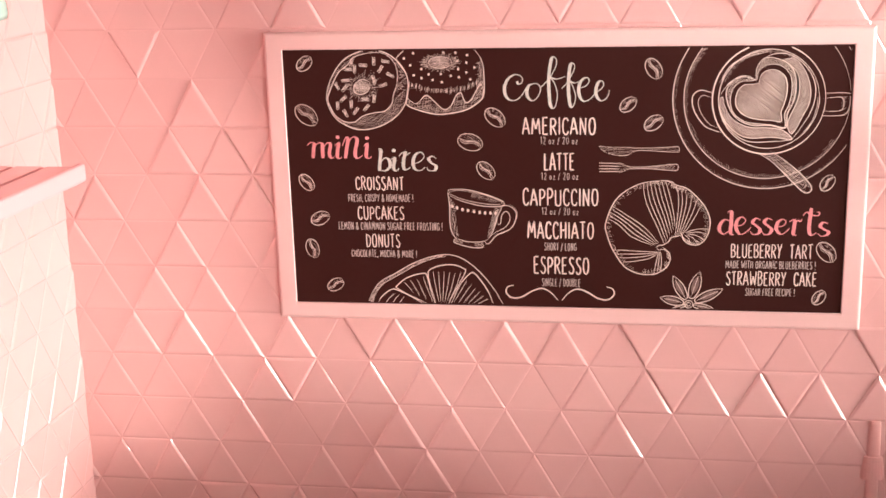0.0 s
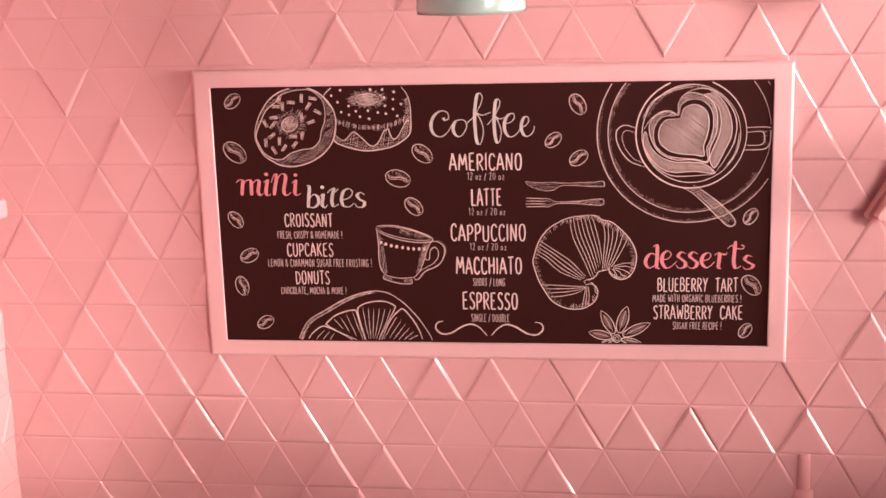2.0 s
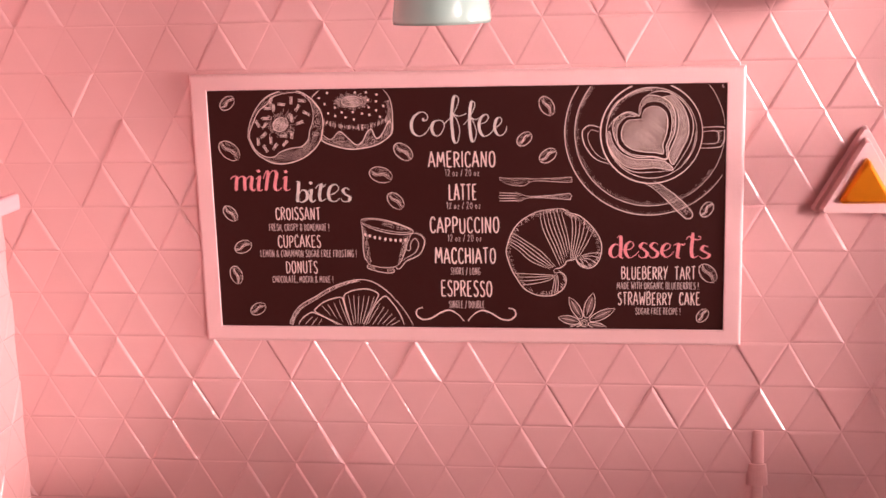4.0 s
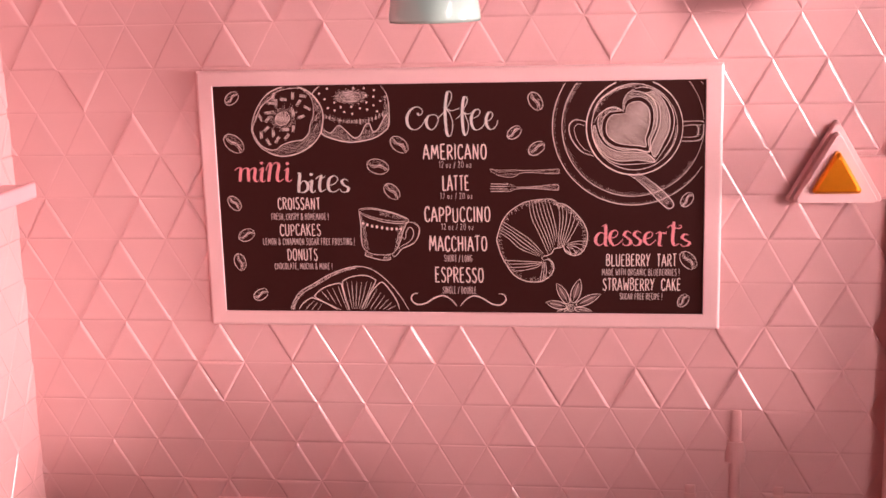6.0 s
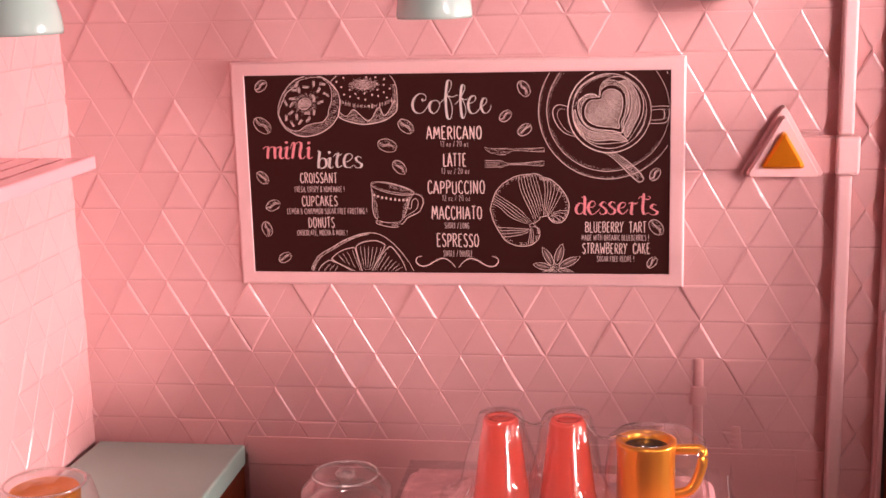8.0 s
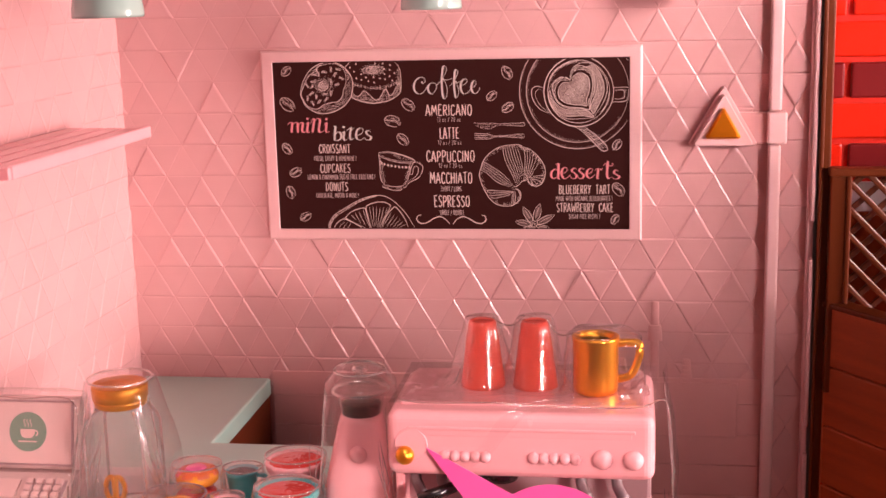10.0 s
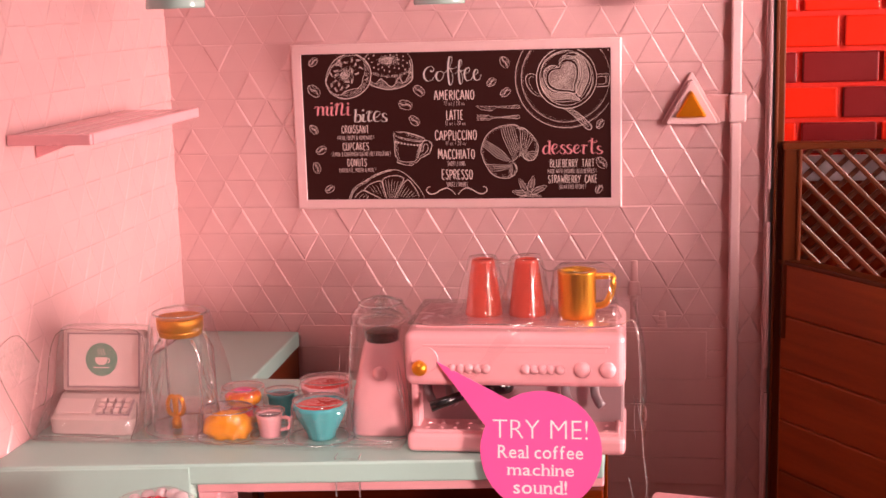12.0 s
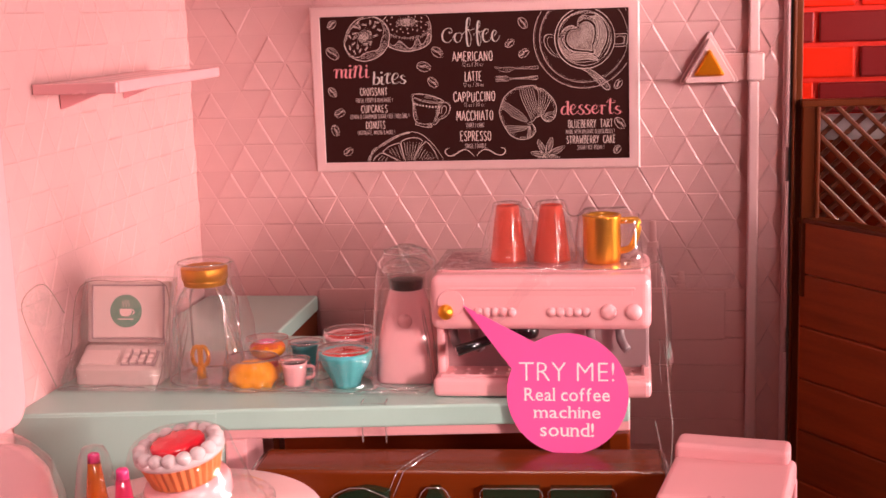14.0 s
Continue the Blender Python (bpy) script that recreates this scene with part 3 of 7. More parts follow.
hatch_fill(lines, [HOLE], 62, 0.34, 0.75)
lines.append((HOLE, 1.1))
for i in range(46):
    a = 2 * math.pi * i / 46 + art.uniform(-0.05, 0.05)
    f0, f1 = 1.12, art.uniform(1.4, 2.0 + 0.9 * max(0.0, math.cos(2 * (a - 0.9))))
    lines.append(([(HOLE[0][0] - 2.8 + 3.2 * f * math.cos(a), HOLE[0][1] - 1.5 + 2.7 * f * math.sin(a)) for f in (f0, (f0 + f1) / 2, f1)], 0.42))
strokes("doughnut_drawing", lines, M_chalk)
lines = []
for (cx, cz), t in zip([(-74.4, 43.1), (-70.2, 42.1), (-66.2, 43.5), (-62, 43.4), (-75.8, 40.6), (-73.4, 40.7), (-63.9, 40.6), (-60.4, 38.5), (-77, 36.6), (-66.4, 36.7), (-80.2, 34.6)] + [(-77.4, 33.8), (-63.2, 34.8), (-78, 30), (-80.3, 27.5), (-75.2, 28), (-70.1, 29.6), (-66.6, 30), (-77.5, 24.7), (-73.6, 25.5), (-69.6, 26.7)],
                       (75, 175, 88, 172, 0, 90, 55, 150, 5, 100, 120, 50, 20, 40, 90, 90, 0, 80, 120, 55, 50)):
    u, v = 1.45 * math.cos(radians(t)), 1.45 * math.sin(radians(t))
    p, q = -0.40 * math.sin(radians(t)), 0.40 * math.cos(radians(t))
    lines.append(([(cx - u - p, cz - v - q), (cx + u - p, cz + v - q), (cx + u + p, cz + v + q), (cx - u + p, cz - v + q), (cx - u - p, cz - v - q)], 1.0))
    lines.append(([(cx - u * 0.8, cz - v * 0.8), (cx, cz), (cx + u * 0.8, cz + v * 0.8)], 1.0))
strokes("sprinkle_drawing", lines, M_chalk)
# iced doughnut seen from the side
BODY = smooth_line([(-54.4, 47.6), (-56.7, 45.8), (-57.8, 43.6), (-54.7, 38.9), (-54, 34), (-54.7, 30.3), (-54.3, 27.4), (-48.7, 25.2), (-43, 24.2), (-37.2, 24.8), (-32.3, 26.2), (-28.1, 29), (-26.7, 31.4), (-26.5, 35.1), (-26.6, 40.3), (-27.6, 44.3), (-29.8, 47.3)])
WAVE = smooth_line([(-54.7, 30.3), (-51.9, 28.2), (-50.2, 28.7), (-48.3, 30.8), (-46.9, 30.9), (-44.5, 28.7), (-41.4, 26), (-38.8, 27), (-36.6, 31), (-34.9, 31.9), (-34.1, 29.9), (-33, 28.4), (-31.3, 29.4), (-29.6, 32.3), (-27.9, 35), (-27.1, 34.2), (-26.7, 31.6)])
lines = [(BODY[16:], 1.5), (BODY[:18], 1.1), (WAVE, 1.3)]
hatch_fill(lines, [WAVE + BODY[88:37:-1]], 8, 0.56, 0.38, 0.10)
hatch_fill(lines, [WAVE + BODY[88:37:-1]], 80, 0.9, 0.4, 0.3)
BAND = smooth_line([(-53.4, 35), (-46.8, 33.2), (-40.2, 32.7), (-33.7, 33.6), (-28.1, 36.1)])
for i in range(90):
    x, z = BAND[int(i / 90 * (len(BAND) - 1))]
    x += art.uniform(-0.8, 0.8)
    ln = art.uniform(0.7, 2.0)
    lines.append(([(x, z + ln * 0.6), (x - 0.1, z), (x - 0.2, z - ln * 0.7)], 0.42))
SIDE_BAND = smooth_line([(-27, 43.5), (-26.7, 39.5), (-26.8, 35.9), (-27.4, 34.8)])
for i in range(40):
    x, z = SIDE_BAND[int(i / 40 * (len(SIDE_BAND) - 1))]
    lines.append(([(x, z), (x - 0.9, z - 0.6), (x - art.uniform(1.2, 2.6), z - 1.2)], 0.42))
RING = arc(-42.1, 42.8, 4.15, 2.05, 0, 360, 30)
hatch_fill(lines, [RING], 8, 0.34, 0.8)
lines.append((RING, 1.1))
for i in range(64):
    a = 2 * math.pi * i / 64 + art.uniform(-0.04, 0.04)
    f1 = art.uniform(1.3, 1.9)
    lines.append(([(RING[0][0] - 4.15 + 4.15 * f * math.cos(a), RING[0][1] + 2.05 * f * math.sin(a)) for f in (1.1, (1.1 + f1) / 2, f1)], 0.38))
strokes("iced_doughnut_drawing", lines, M_chalk)
blob("icing_dot_drawing", [arc(x, z, 0.46, 0.46, 0, 330, 8) for x, z in [(-51.8, 46.2), (-40.9, 46.3), (-36.5, 46.2), (-32.4, 45.3), (-55.2, 44.3), (-53, 41.9), (-35.9, 43.3), (-32.7, 42.7), (-35.7, 40.4), (-29.9, 40.9), (-49, 40.5)] + [(-51.8, 38.3), (-46.4, 38.6), (-49, 37.3), (-42, 38.7), (-38.4, 38), (-35.5, 37.5), (-32.8, 39.2), (-31.4, 36.7), (-45, 36.6), (-41.7, 35.8)]], M_chalk)

# teacup
CUP_LEFT = smooth_line([(-40.7, -5.0), (-40.3, -8.1), (-40.1, -10.8), (-40.2, -15.0), (-39.9, -18.4), (-39.1, -20.5), (-37.8, -22.0)])
CUP_RIGHT = smooth_line([(-20.6, -9.4), (-21.7, -11.7), (-22.5, -13.4), (-22.9, -14.9), (-23.8, -17.6), (-25.2, -20.7), (-26.9, -22.6)])
CUP_RIM = smooth_line([(-40.8, -4.5), (-40.2, -3.7), (-38.2, -3.4), (-34.8, -3.4), (-30.8, -4.1), (-26.8, -5.2), (-23.5, -6.4), (-21.2, -7.4), (-20.1, -8.3), (-20.2, -9.2), (-21.6, -9.6), (-24.2, -9.8), (-28.3, -9.5), (-32.3, -8.7), (-36.3, -7.5), (-39.6, -5.9), (-40.8, -4.5)])
CUP_MOUTH = smooth_line([(-40.1, -4.5), (-38.2, -3.9), (-34.8, -3.9), (-30.1, -4.7), (-25.5, -5.9), (-22.2, -7.3), (-20.9, -8.3), (-21.9, -8.9), (-24.9, -9.0), (-28.9, -8.5), (-32.9, -7.7), (-36.9, -6.5), (-39.6, -5.2), (-40.1, -4.5)])
CUP_FOOT = smooth_line([(-38.0, -21.7), (-38.8, -23.3), (-35.5, -24.6), (-31.4, -25.4), (-28.2, -25.1), (-28.5, -23.1)])
CUP_LOW = smooth_line([(-37.8, -22.0), (-34.1, -23.1), (-30.0, -23.2), (-26.9, -22.6)])
EAR_OUT = smooth_line([(-21.2, -10.0), (-19.6, -9.3), (-17.2, -10.0), (-15.7, -12.0), (-16.0, -14.7), (-17.4, -17.5), (-19.8, -19.2), (-23.2, -20.7), (-25.6, -23.5), (-27.0, -23.7), (-27.3, -22.8)])
EAR_IN = smooth_line([(-22.9, -13.8), (-23.0, -15.5), (-22.1, -16.4), (-21.4, -15.8), (-21.1, -13.4), (-20.3, -12.0), (-19.3, -11.5), (-18.3, -12.4), (-18.0, -14.1), (-18.7, -16.1), (-20.4, -17.9), (-23.1, -19.3), (-24.9, -20.7)])
lines = [(CUP_RIM, 1.1), (CUP_MOUTH, 0.7), (CUP_LEFT, 1.15), (CUP_RIGHT, 1.0), (CUP_LOW, 0.9), (CUP_FOOT, 1.1), (EAR_OUT, 1.15), (EAR_IN, 1.0)]
lines.append(([(x + 0.35, z + 0.4) for x, z in EAR_OUT[10:60]], 0.4))
hatch_fill(lines, [CUP_LEFT + smooth_line([(-37.0, -20.8), (-37.6, -14.9), (-37.8, -9.0)])], 78, 0.34, 0.34, 0.15)
hatch_fill(lines, [CUP_RIGHT + smooth_line([(-26.6, -21.7), (-25.2, -14.8), (-24.0, -10.3)])], -70, 0.36, 0.36, 0.10)
hatch_fill(lines, [CUP_RIGHT + smooth_line([(-25.6, -21.7), (-24.2, -14.8), (-22.8, -10.3)])], 20, 0.42, 0.32, 0.10)
hatch_fill(lines, [smooth_line([(-32.5, -4.0), (-28.5, -4.9), (-24.5, -6.2), (-22.0, -7.7), (-24.5, -8.4), (-28.5, -7.6), (-32.0, -6.4), (-32.5, -4.0)])], 75, 0.40, 0.32, 0.15)
hatch_fill(lines, [smooth_line([(-38.0, -22.2), (-38.4, -23.3), (-36.0, -24.2), (-35.8, -22.8), (-38.0, -22.2)]), smooth_line([(-31.0, -23.4), (-28.7, -23.3), (-28.6, -24.9), (-31.0, -25.1), (-31.0, -23.4)])], 80, 0.36, 0.36, 0.1)
strokes("teacup_drawing", lines, M_chalk)
blob("cup_dot_drawing", [arc(x, z, 0.52, 0.66, 0, 340, 10) for x, z in ((-39.2, -9.8), (-37.4, -10.4), (-35.4, -11.0), (-33.4, -11.3), (-31.2, -11.7), (-29.1, -12.0), (-27.1, -12.2), (-25.1, -12.2), (-23.2, -12.2))], M_chalk)

# orange slice
RIND = smooth_line([(-72.2, -47.8), (-70.9, -44.3), (-67.5, -39.4), (-61.5, -35.8), (-54.4, -31.7), (-47.5, -29.1), (-41.6, -28.2), (-36.6, -29.3), (-31.6, -32.7), (-27.5, -37), (-24.3, -41.3), (-22, -45.2), (-21.2, -46.8)])
INNER = smooth_line([(-70.7, -47.4), (-69.1, -43.4), (-66, -39.8), (-60.2, -36.4), (-53.6, -32.5), (-47.1, -29.9), (-42, -28.9)])
lines = [(RIND, 1.2), (INNER, 0.6)]
for i in range(80):
    t = 0.03 + 0.9 * i / 80
    a, b = RIND[int(t * 52)], INNER[int(t * 47)]
    lines.append(([a, ((a[0] + b[0]) / 2 + 0.2, (a[1] + b[1]) / 2), (b[0] + 0.5, b[1])], 0.5))
for seg in ([(-68.5, -47.5), (-66.6, -44.6), (-63.1, -42.1), (-60.7, -42.4), (-55.9, -44.6), (-51.5, -47.2)], [(-49.9, -47.2), (-56.7, -44), (-61, -41.5), (-60.6, -40.3), (-57.7, -37.8), (-53.8, -36.2), (-50.2, -35.6), (-49.3, -37), (-48.2, -42.1), (-46.7, -47.1)],
            [(-46.4, -47.1), (-48.3, -39.9), (-49, -36), (-48.2, -34.1), (-44.3, -32.5), (-39.2, -32.1), (-35.5, -33.5), (-35, -34.9), (-37.6, -39.8), (-41.4, -47)], [(-40.4, -47), (-37.1, -39.9), (-34.1, -36.2), (-31.8, -35.1), (-28.6, -38.8), (-26.2, -42.9), (-24.9, -46.7)]):
    lines.append((smooth_line(seg), 1.5))
for first, last, count in (([(-65.5, -47.5), (-64.1, -45.5), (-61.8, -43.5)], [(-60.3, -47.4), (-59.4, -46.1), (-58.4, -44.7)], 3),
                           ([(-54.9, -43.1), (-56.6, -40.9), (-58.2, -39.2)], [(-47.4, -47), (-49.7, -40.8), (-50.9, -36.9)], 4),
                           ([(-45.2, -46.7), (-46.4, -39.9), (-47.1, -34.7)], [(-41.6, -46.7), (-38.6, -40.7), (-36.6, -35)], 6),
                           ([(-39.5, -46.6), (-37, -42.4), (-34.3, -38)], [(-30.3, -47), (-28.2, -45.9), (-26.5, -45)], 6)):
    for segment_line in fan(first, last, count):
        lines.append((smooth_line(segment_line, 4), 0.75))
strokes("orange_slice_drawing", lines, M_chalk)

# knife and fork
KNIFE = smooth_line([(14.2, 12.8), (18, 12.3), (24, 12.3), (28, 12.0), (38, 12.3), (41.6, 12.6), (42.2, 11.6), (41, 10.6), (30, 11.2), (26.5, 10.9), (23.5, 9.3), (18.5, 9.8), (15, 11.5), (14.2, 12.8)])
FORK = smooth_line([(20.8, 6.8), (22.8, 6.2), (25, 5.3), (31, 5.3), (38, 6), (41.4, 6.2), (42, 5), (41.2, 3.9), (37, 4.2), (31, 4.6), (25, 4.5), (22.6, 3.4), (20.8, 3.2)])
lines = [(KNIFE, 0.6), (FORK, 0.65)]
hatch_fill(lines, [KNIFE], 4, 0.42, 0.32, 0.2)
hatch_fill(lines, [FORK], 3, 0.40, 0.34, 0.1)
for k in range(4):
    lines.append((smooth_line([(14.2, 6.6 - 1.05 * k), (18, 6.5 - 1.0 * k), (21.4, 6.3 - 0.9 * k)]), 0.95))
strokes("cutlery_drawing", lines, M_chalk)

# croissant
EDGE = smooth_line([(34.8, -24.2), (35.6, -25.2), (37.3, -25), (39.1, -25.9), (39.8, -28.3), (38.7, -31.4), (35.6, -33.8), (32.6, -34.5), (28, -34.1), (23.4, -31.6), (20.3, -27.2), (18.4, -23.6), (16.9, -18.9), (16.5, -16.5), (17.3, -13.3), (18.9, -9), (21.9, -5), (26.5, -1.9), (30.2, -0.5), (34.7, 0.1), (38.5, 0.3), (40.9, -0.5)])
TAIL = smooth_line([(33.2, -0.5), (37.6, 0.3), (41.6, -1.4), (44.8, -2.3), (48.5, -5.3), (51.8, -9.4), (53.5, -13.9), (53.1, -18.5), (51.3, -21.9), (48.7, -23.2), (46.1, -22.8), (44.3, -21.3), (43.9, -19.2)])
CREASE = smooth_line([(43.9, -19.2), (42.8, -19.9), (40, -20.5), (39.2, -22), (37, -23.4), (36, -23.4)] + [(34.8, -24.2)])
lines = [(EDGE, 1.3), (TAIL, 1.3), (CREASE, 1.2)]
for first, last, count in (([(18.9, -9), (24.2, -12.5), (30.2, -16.7), (35.6, -22.6)], [(17.8, -13.9), (21.3, -16.1), (26.1, -20.5), (33.5, -23.6)], 5),
                           ([(29.8, -0.7), (31, -7.7), (34.8, -16.3), (37.7, -23.1)], [(37.7, 0.2), (39.3, -5.3), (40.6, -11.0), (41.3, -16.5)], 7),
                           ([(41.6, -1.6), (42.4, -7.2), (41.9, -14.8), (41.4, -20.1)], [(50.7, -7.6), (48.7, -11.9), (45.8, -17), (44.1, -19)], 6)):
    for fold_line in fan(first, last, count):
        lines.append((smooth_line(fold_line, 6), 0.85))
for fold_line in ([(53.4, -17.3), (49.3, -17.3), (45, -18.6)], [(53, -19.2), (49.3, -18.4), (45.3, -18.9)], [(51.5, -21.2), (48.6, -19.6), (45.4, -19.2)], [(49.1, -22.8), (47.6, -20.5), (45.2, -19.5)], [(46.6, -22.7), (46.2, -20.9), (44.7, -19.4)],
                  *fan([(19.4, -25.4), (24.2, -25.6), (30.3, -25.9), (35, -26)], [(22.5, -30), (27.2, -29.6), (32.6, -28.3), (35.4, -26.4)], 4), *fan([(33.9, -34.3), (34.7, -30.6), (35.6, -25.8)], [(36.4, -33.1), (36.7, -29.1), (36.3, -25.9)], 3)):
    lines.append((smooth_line(fold_line, 6), 0.85))
for path, mid in ((EDGE, (31, -19.5)), (TAIL, (41.3, -14))):
    for i in range(210):
        x, z = path[int(art.uniform(0.12, 0.98) * (len(path) - 1))]
        d = math.hypot(mid[0] - x, mid[1] - z)
        s0, s1 = art.uniform(0.1, 0.6) / d, art.uniform(0.8, 2.2) / d
        lines.append(([(x + (mid[0] - x) * s + art.uniform(-0.25, 0.25), z + (mid[1] - z) * s) for s in (s0, (s0 + s1) / 2, s1)], 0.32))
strokes("croissant_drawing", lines, M_chalk)

# star anise
lines, petals = [(arc(46.7, -45.5, 1.45, 1.45, 0, 360, 18), 1.2), (arc(46.7, -45.5, 0.75, 0.75, 0, 360, 12), 1.0)], []
for tip, wide in (((40.9, -35.0), 1.7), ((50.4, -33.2), 1.9), ((58.7, -39.5), 1.7), ((36.4, -43.2), 1.6), ((55.6, -47.2), 1.1), ((40.5, -47.5), 0.6)):
    away = Vector((tip[0] - 46.7, tip[1] + 45.5))
    ln, ax = away.length, away.normalized()
    # boat-shaped petal: fraction of the length, half width
    leaf = [(46.7 + ax.x * ln * f - ax.y * wide * g, -45.5 + ax.y * ln * f + ax.x * wide * g) for f, g in ((1, 0), (0.80, 0.72), (0.52, 1), (0.22, 0.5), (0.22, -0.5), (0.52, -1), (0.80, -0.72), (1, 0))]
    vein = [(46.7 + ax.x * ln * f, -45.5 + ax.y * ln * f + 0.15 * g) for f, g in ((0.86, 0), (0.55, 1), (0.24, 0))]
    lines.append((smooth_line(leaf, 6), 1.2))
    lines.append((smooth_line(vein, 5), 0.7))
    cx, cz = sum(p[0] for p in leaf) / len(leaf), sum(p[1] for p in leaf) / len(leaf)
    petals.append([(cx + (x - cx) * 0.66, cz + (z - cz) * 0.66) for x, z in smooth_line(leaf, 3)[:-1]])
strokes("star_anise_drawing", lines, M_chalk)
blob("petal_drawing", petals[:5], M_chalkshade)

# latte on its saucer
lines = [(arc(71.5, 29.5, 31.8, 31.8, 0, 360, 140), 1.1), (arc(71.5, 29.5, 28.0, 28.2, 0, 360, 140), 0.9),
         (arc(72.2, 29.2, 19.0, 19.2, 0, 360, 90), 1.7), (arc(72.2, 29.2, 16.9, 17.2, 0, 360, 90), 1.0)]
hatch(lines, arc(71.5, 29.5, 28, 28, 150, 330, 120), arc(71.5, 29.5, 26.2, 26.2, 148, 328, 120), 120, 0.3, 0.1)
hatch(lines, arc(71.5, 29.5, 31.6, 31.6, 160, 320, 120), arc(71.5, 29.5, 30.4, 30.4, 159, 319, 120), 100, 0.3, 0.1)
hatch(lines, arc(71.5, 29.5, 28, 28, 125, 160, 40), arc(71.5, 29.5, 26, 26, 122, 157, 40), 26, 0.35, 0.1)
hatch(lines, arc(72.2, 29.2, 16.6, 16.9, 60, 160, 60), arc(72.2, 29.2, 15.2, 15.4, 60, 160, 60), 46, 0.35, 0.1)
lines += [(smooth_line([(53.4, 31.4), (49, 32.4), (46.4, 30), (47.2, 25), (51, 19.8), (56.4, 17.6)]), 1.2), (smooth_line([(53.2, 29.6), (50, 30.6), (48.4, 28.6), (49.4, 24.6), (52.4, 20.6), (55.6, 19.2)]), 0.6),
          (smooth_line([(91, 31.2), (98.6, 31.2), (99.3, 29.5), (99.0, 25.6), (97, 23.6), (90.4, 23.4)]), 1.2), (smooth_line([(91, 29.4), (96.6, 29.6), (96.6, 25.4), (90.8, 25)]), 0.8)]
hatch(lines, smooth_line([(96.6, 29.8), (96.4, 25)]), smooth_line([(99, 30), (98.6, 25)]), 14, 0.4, 0.1)
lines += [(smooth_line([(68.6, 10.6), (74, 7.4), (82, -0.6), (85.4, -3.6), (87.6, -3.2), (87.4, -0.8), (83, 4), (78, 8), (73.4, 11)]), 1.2)]
hatch(lines, smooth_line([(71, 10), (78, 4), (86, -2.6)]), smooth_line([(73.4, 10.4), (80, 5.4), (87, -1)]), 46, 0.4, 0.1)
hatch_fill(lines, [smooth_line([(68.6, 10.6), (74, 7.4), (82, -0.6), (85.4, -3.6), (87.6, -3.2), (87.4, -0.8), (83, 4), (78, 8), (73.4, 11)])], -42, 0.55, 0.5)
strokes("latte_drawing", lines, M_chalk)


# milk heart: a core, two leaves round it and thin contour lines
CORE = smooth_line([(68.5, 35), (69.4, 38.3), (72.3, 39.9), (75.6, 39.4), (78.1, 36.8), (78.7, 32.3), (77.9, 27.8), (76.8, 24.4), (77, 20.9), (73.5, 21.4), (69.8, 21.6), (65, 22.6), (61.7, 24.9), (60.4, 27.9), (60.9, 31.7), (63, 34.3), (66.4, 34.7), (68.5, 35)])
RIM_OUT = smooth_line([(67.7, 35.6), (67.9, 39.9), (70.2, 43.2), (74.4, 43.2), (78.7, 41), (80.7, 37.6), (81.2, 33.1), (80.6, 28.6), (78.7, 24), (78.1, 19.2), (72.8, 20.1), (66.9, 20.1), (61.8, 22.4), (59, 26.3), (57.8, 30.8), (58.6, 34), (61.5, 36.8), (65, 37.3), (67.7, 35.6)])
RIM_IN = smooth_line([(68.3, 36), (68.9, 39), (72.1, 40.8), (75.9, 40.3), (78.9, 37.2), (79.6, 32.2), (78.8, 27.5), (77.5, 24.2), (77.7, 19.9), (73.5, 20.6), (69.5, 20.9), (64.6, 21.8), (61.1, 24.4), (59.8, 27.8), (60.2, 32), (62.7, 35), (66.4, 35.4), (68.3, 36)])
LEFT_LEAF = smooth_line([(56.7, 30.1), (58, 25.5), (61, 21.7), (66.1, 19.4), (72.1, 19.2), (77.2, 18.4), (80.4, 15.2), (73.6, 16), (67, 15.6), (62.6, 16.8), (58.8, 20.1), (56.1, 24.7), (55.9, 29.3), (56.7, 30.1)])
RIGHT_LEAF = smooth_line([(76.4, 42.8), (81.1, 38.9), (82.4, 33.8), (81.8, 28.6), (79.9, 24), (78.8, 20.4), (79.8, 17.5), (81.1, 17.9), (83.8, 23.3), (85.8, 27.8), (86, 33), (84, 38.9), (80.4, 43), (76.4, 42.8)])
CORE = [(72.0 + (x - 72.0) * 0.94, 29.8 + (z - 29.8) * 0.94) for x, z in CORE]
RIM_IN = [(72.0 + (x - 72.0) * 1.035, 29.8 + (z - 29.8) * 1.035) for x, z in RIM_IN]
blob("milk_heart_drawing", [CORE[:-1], LEFT_LEAF[:-1], RIGHT_LEAF[:-1]], M_chalkshade, lift=0.00016)
lines = [(CORE, 1.2), (RIM_OUT, 1.1), (RIM_IN, 0.9), (LEFT_LEAF, 1.1), (RIGHT_LEAF, 1.1)]
hatch_fill(lines, [RIM_OUT, RIM_IN], 30, 0.42, 0.5)
hatch_fill(lines, [CORE], -38, 0.55, 0.75)
hatch_fill(lines, [LEFT_LEAF], -62, 0.50, 0.6)
hatch_fill(lines, [RIGHT_LEAF], 25, 0.50, 0.6)
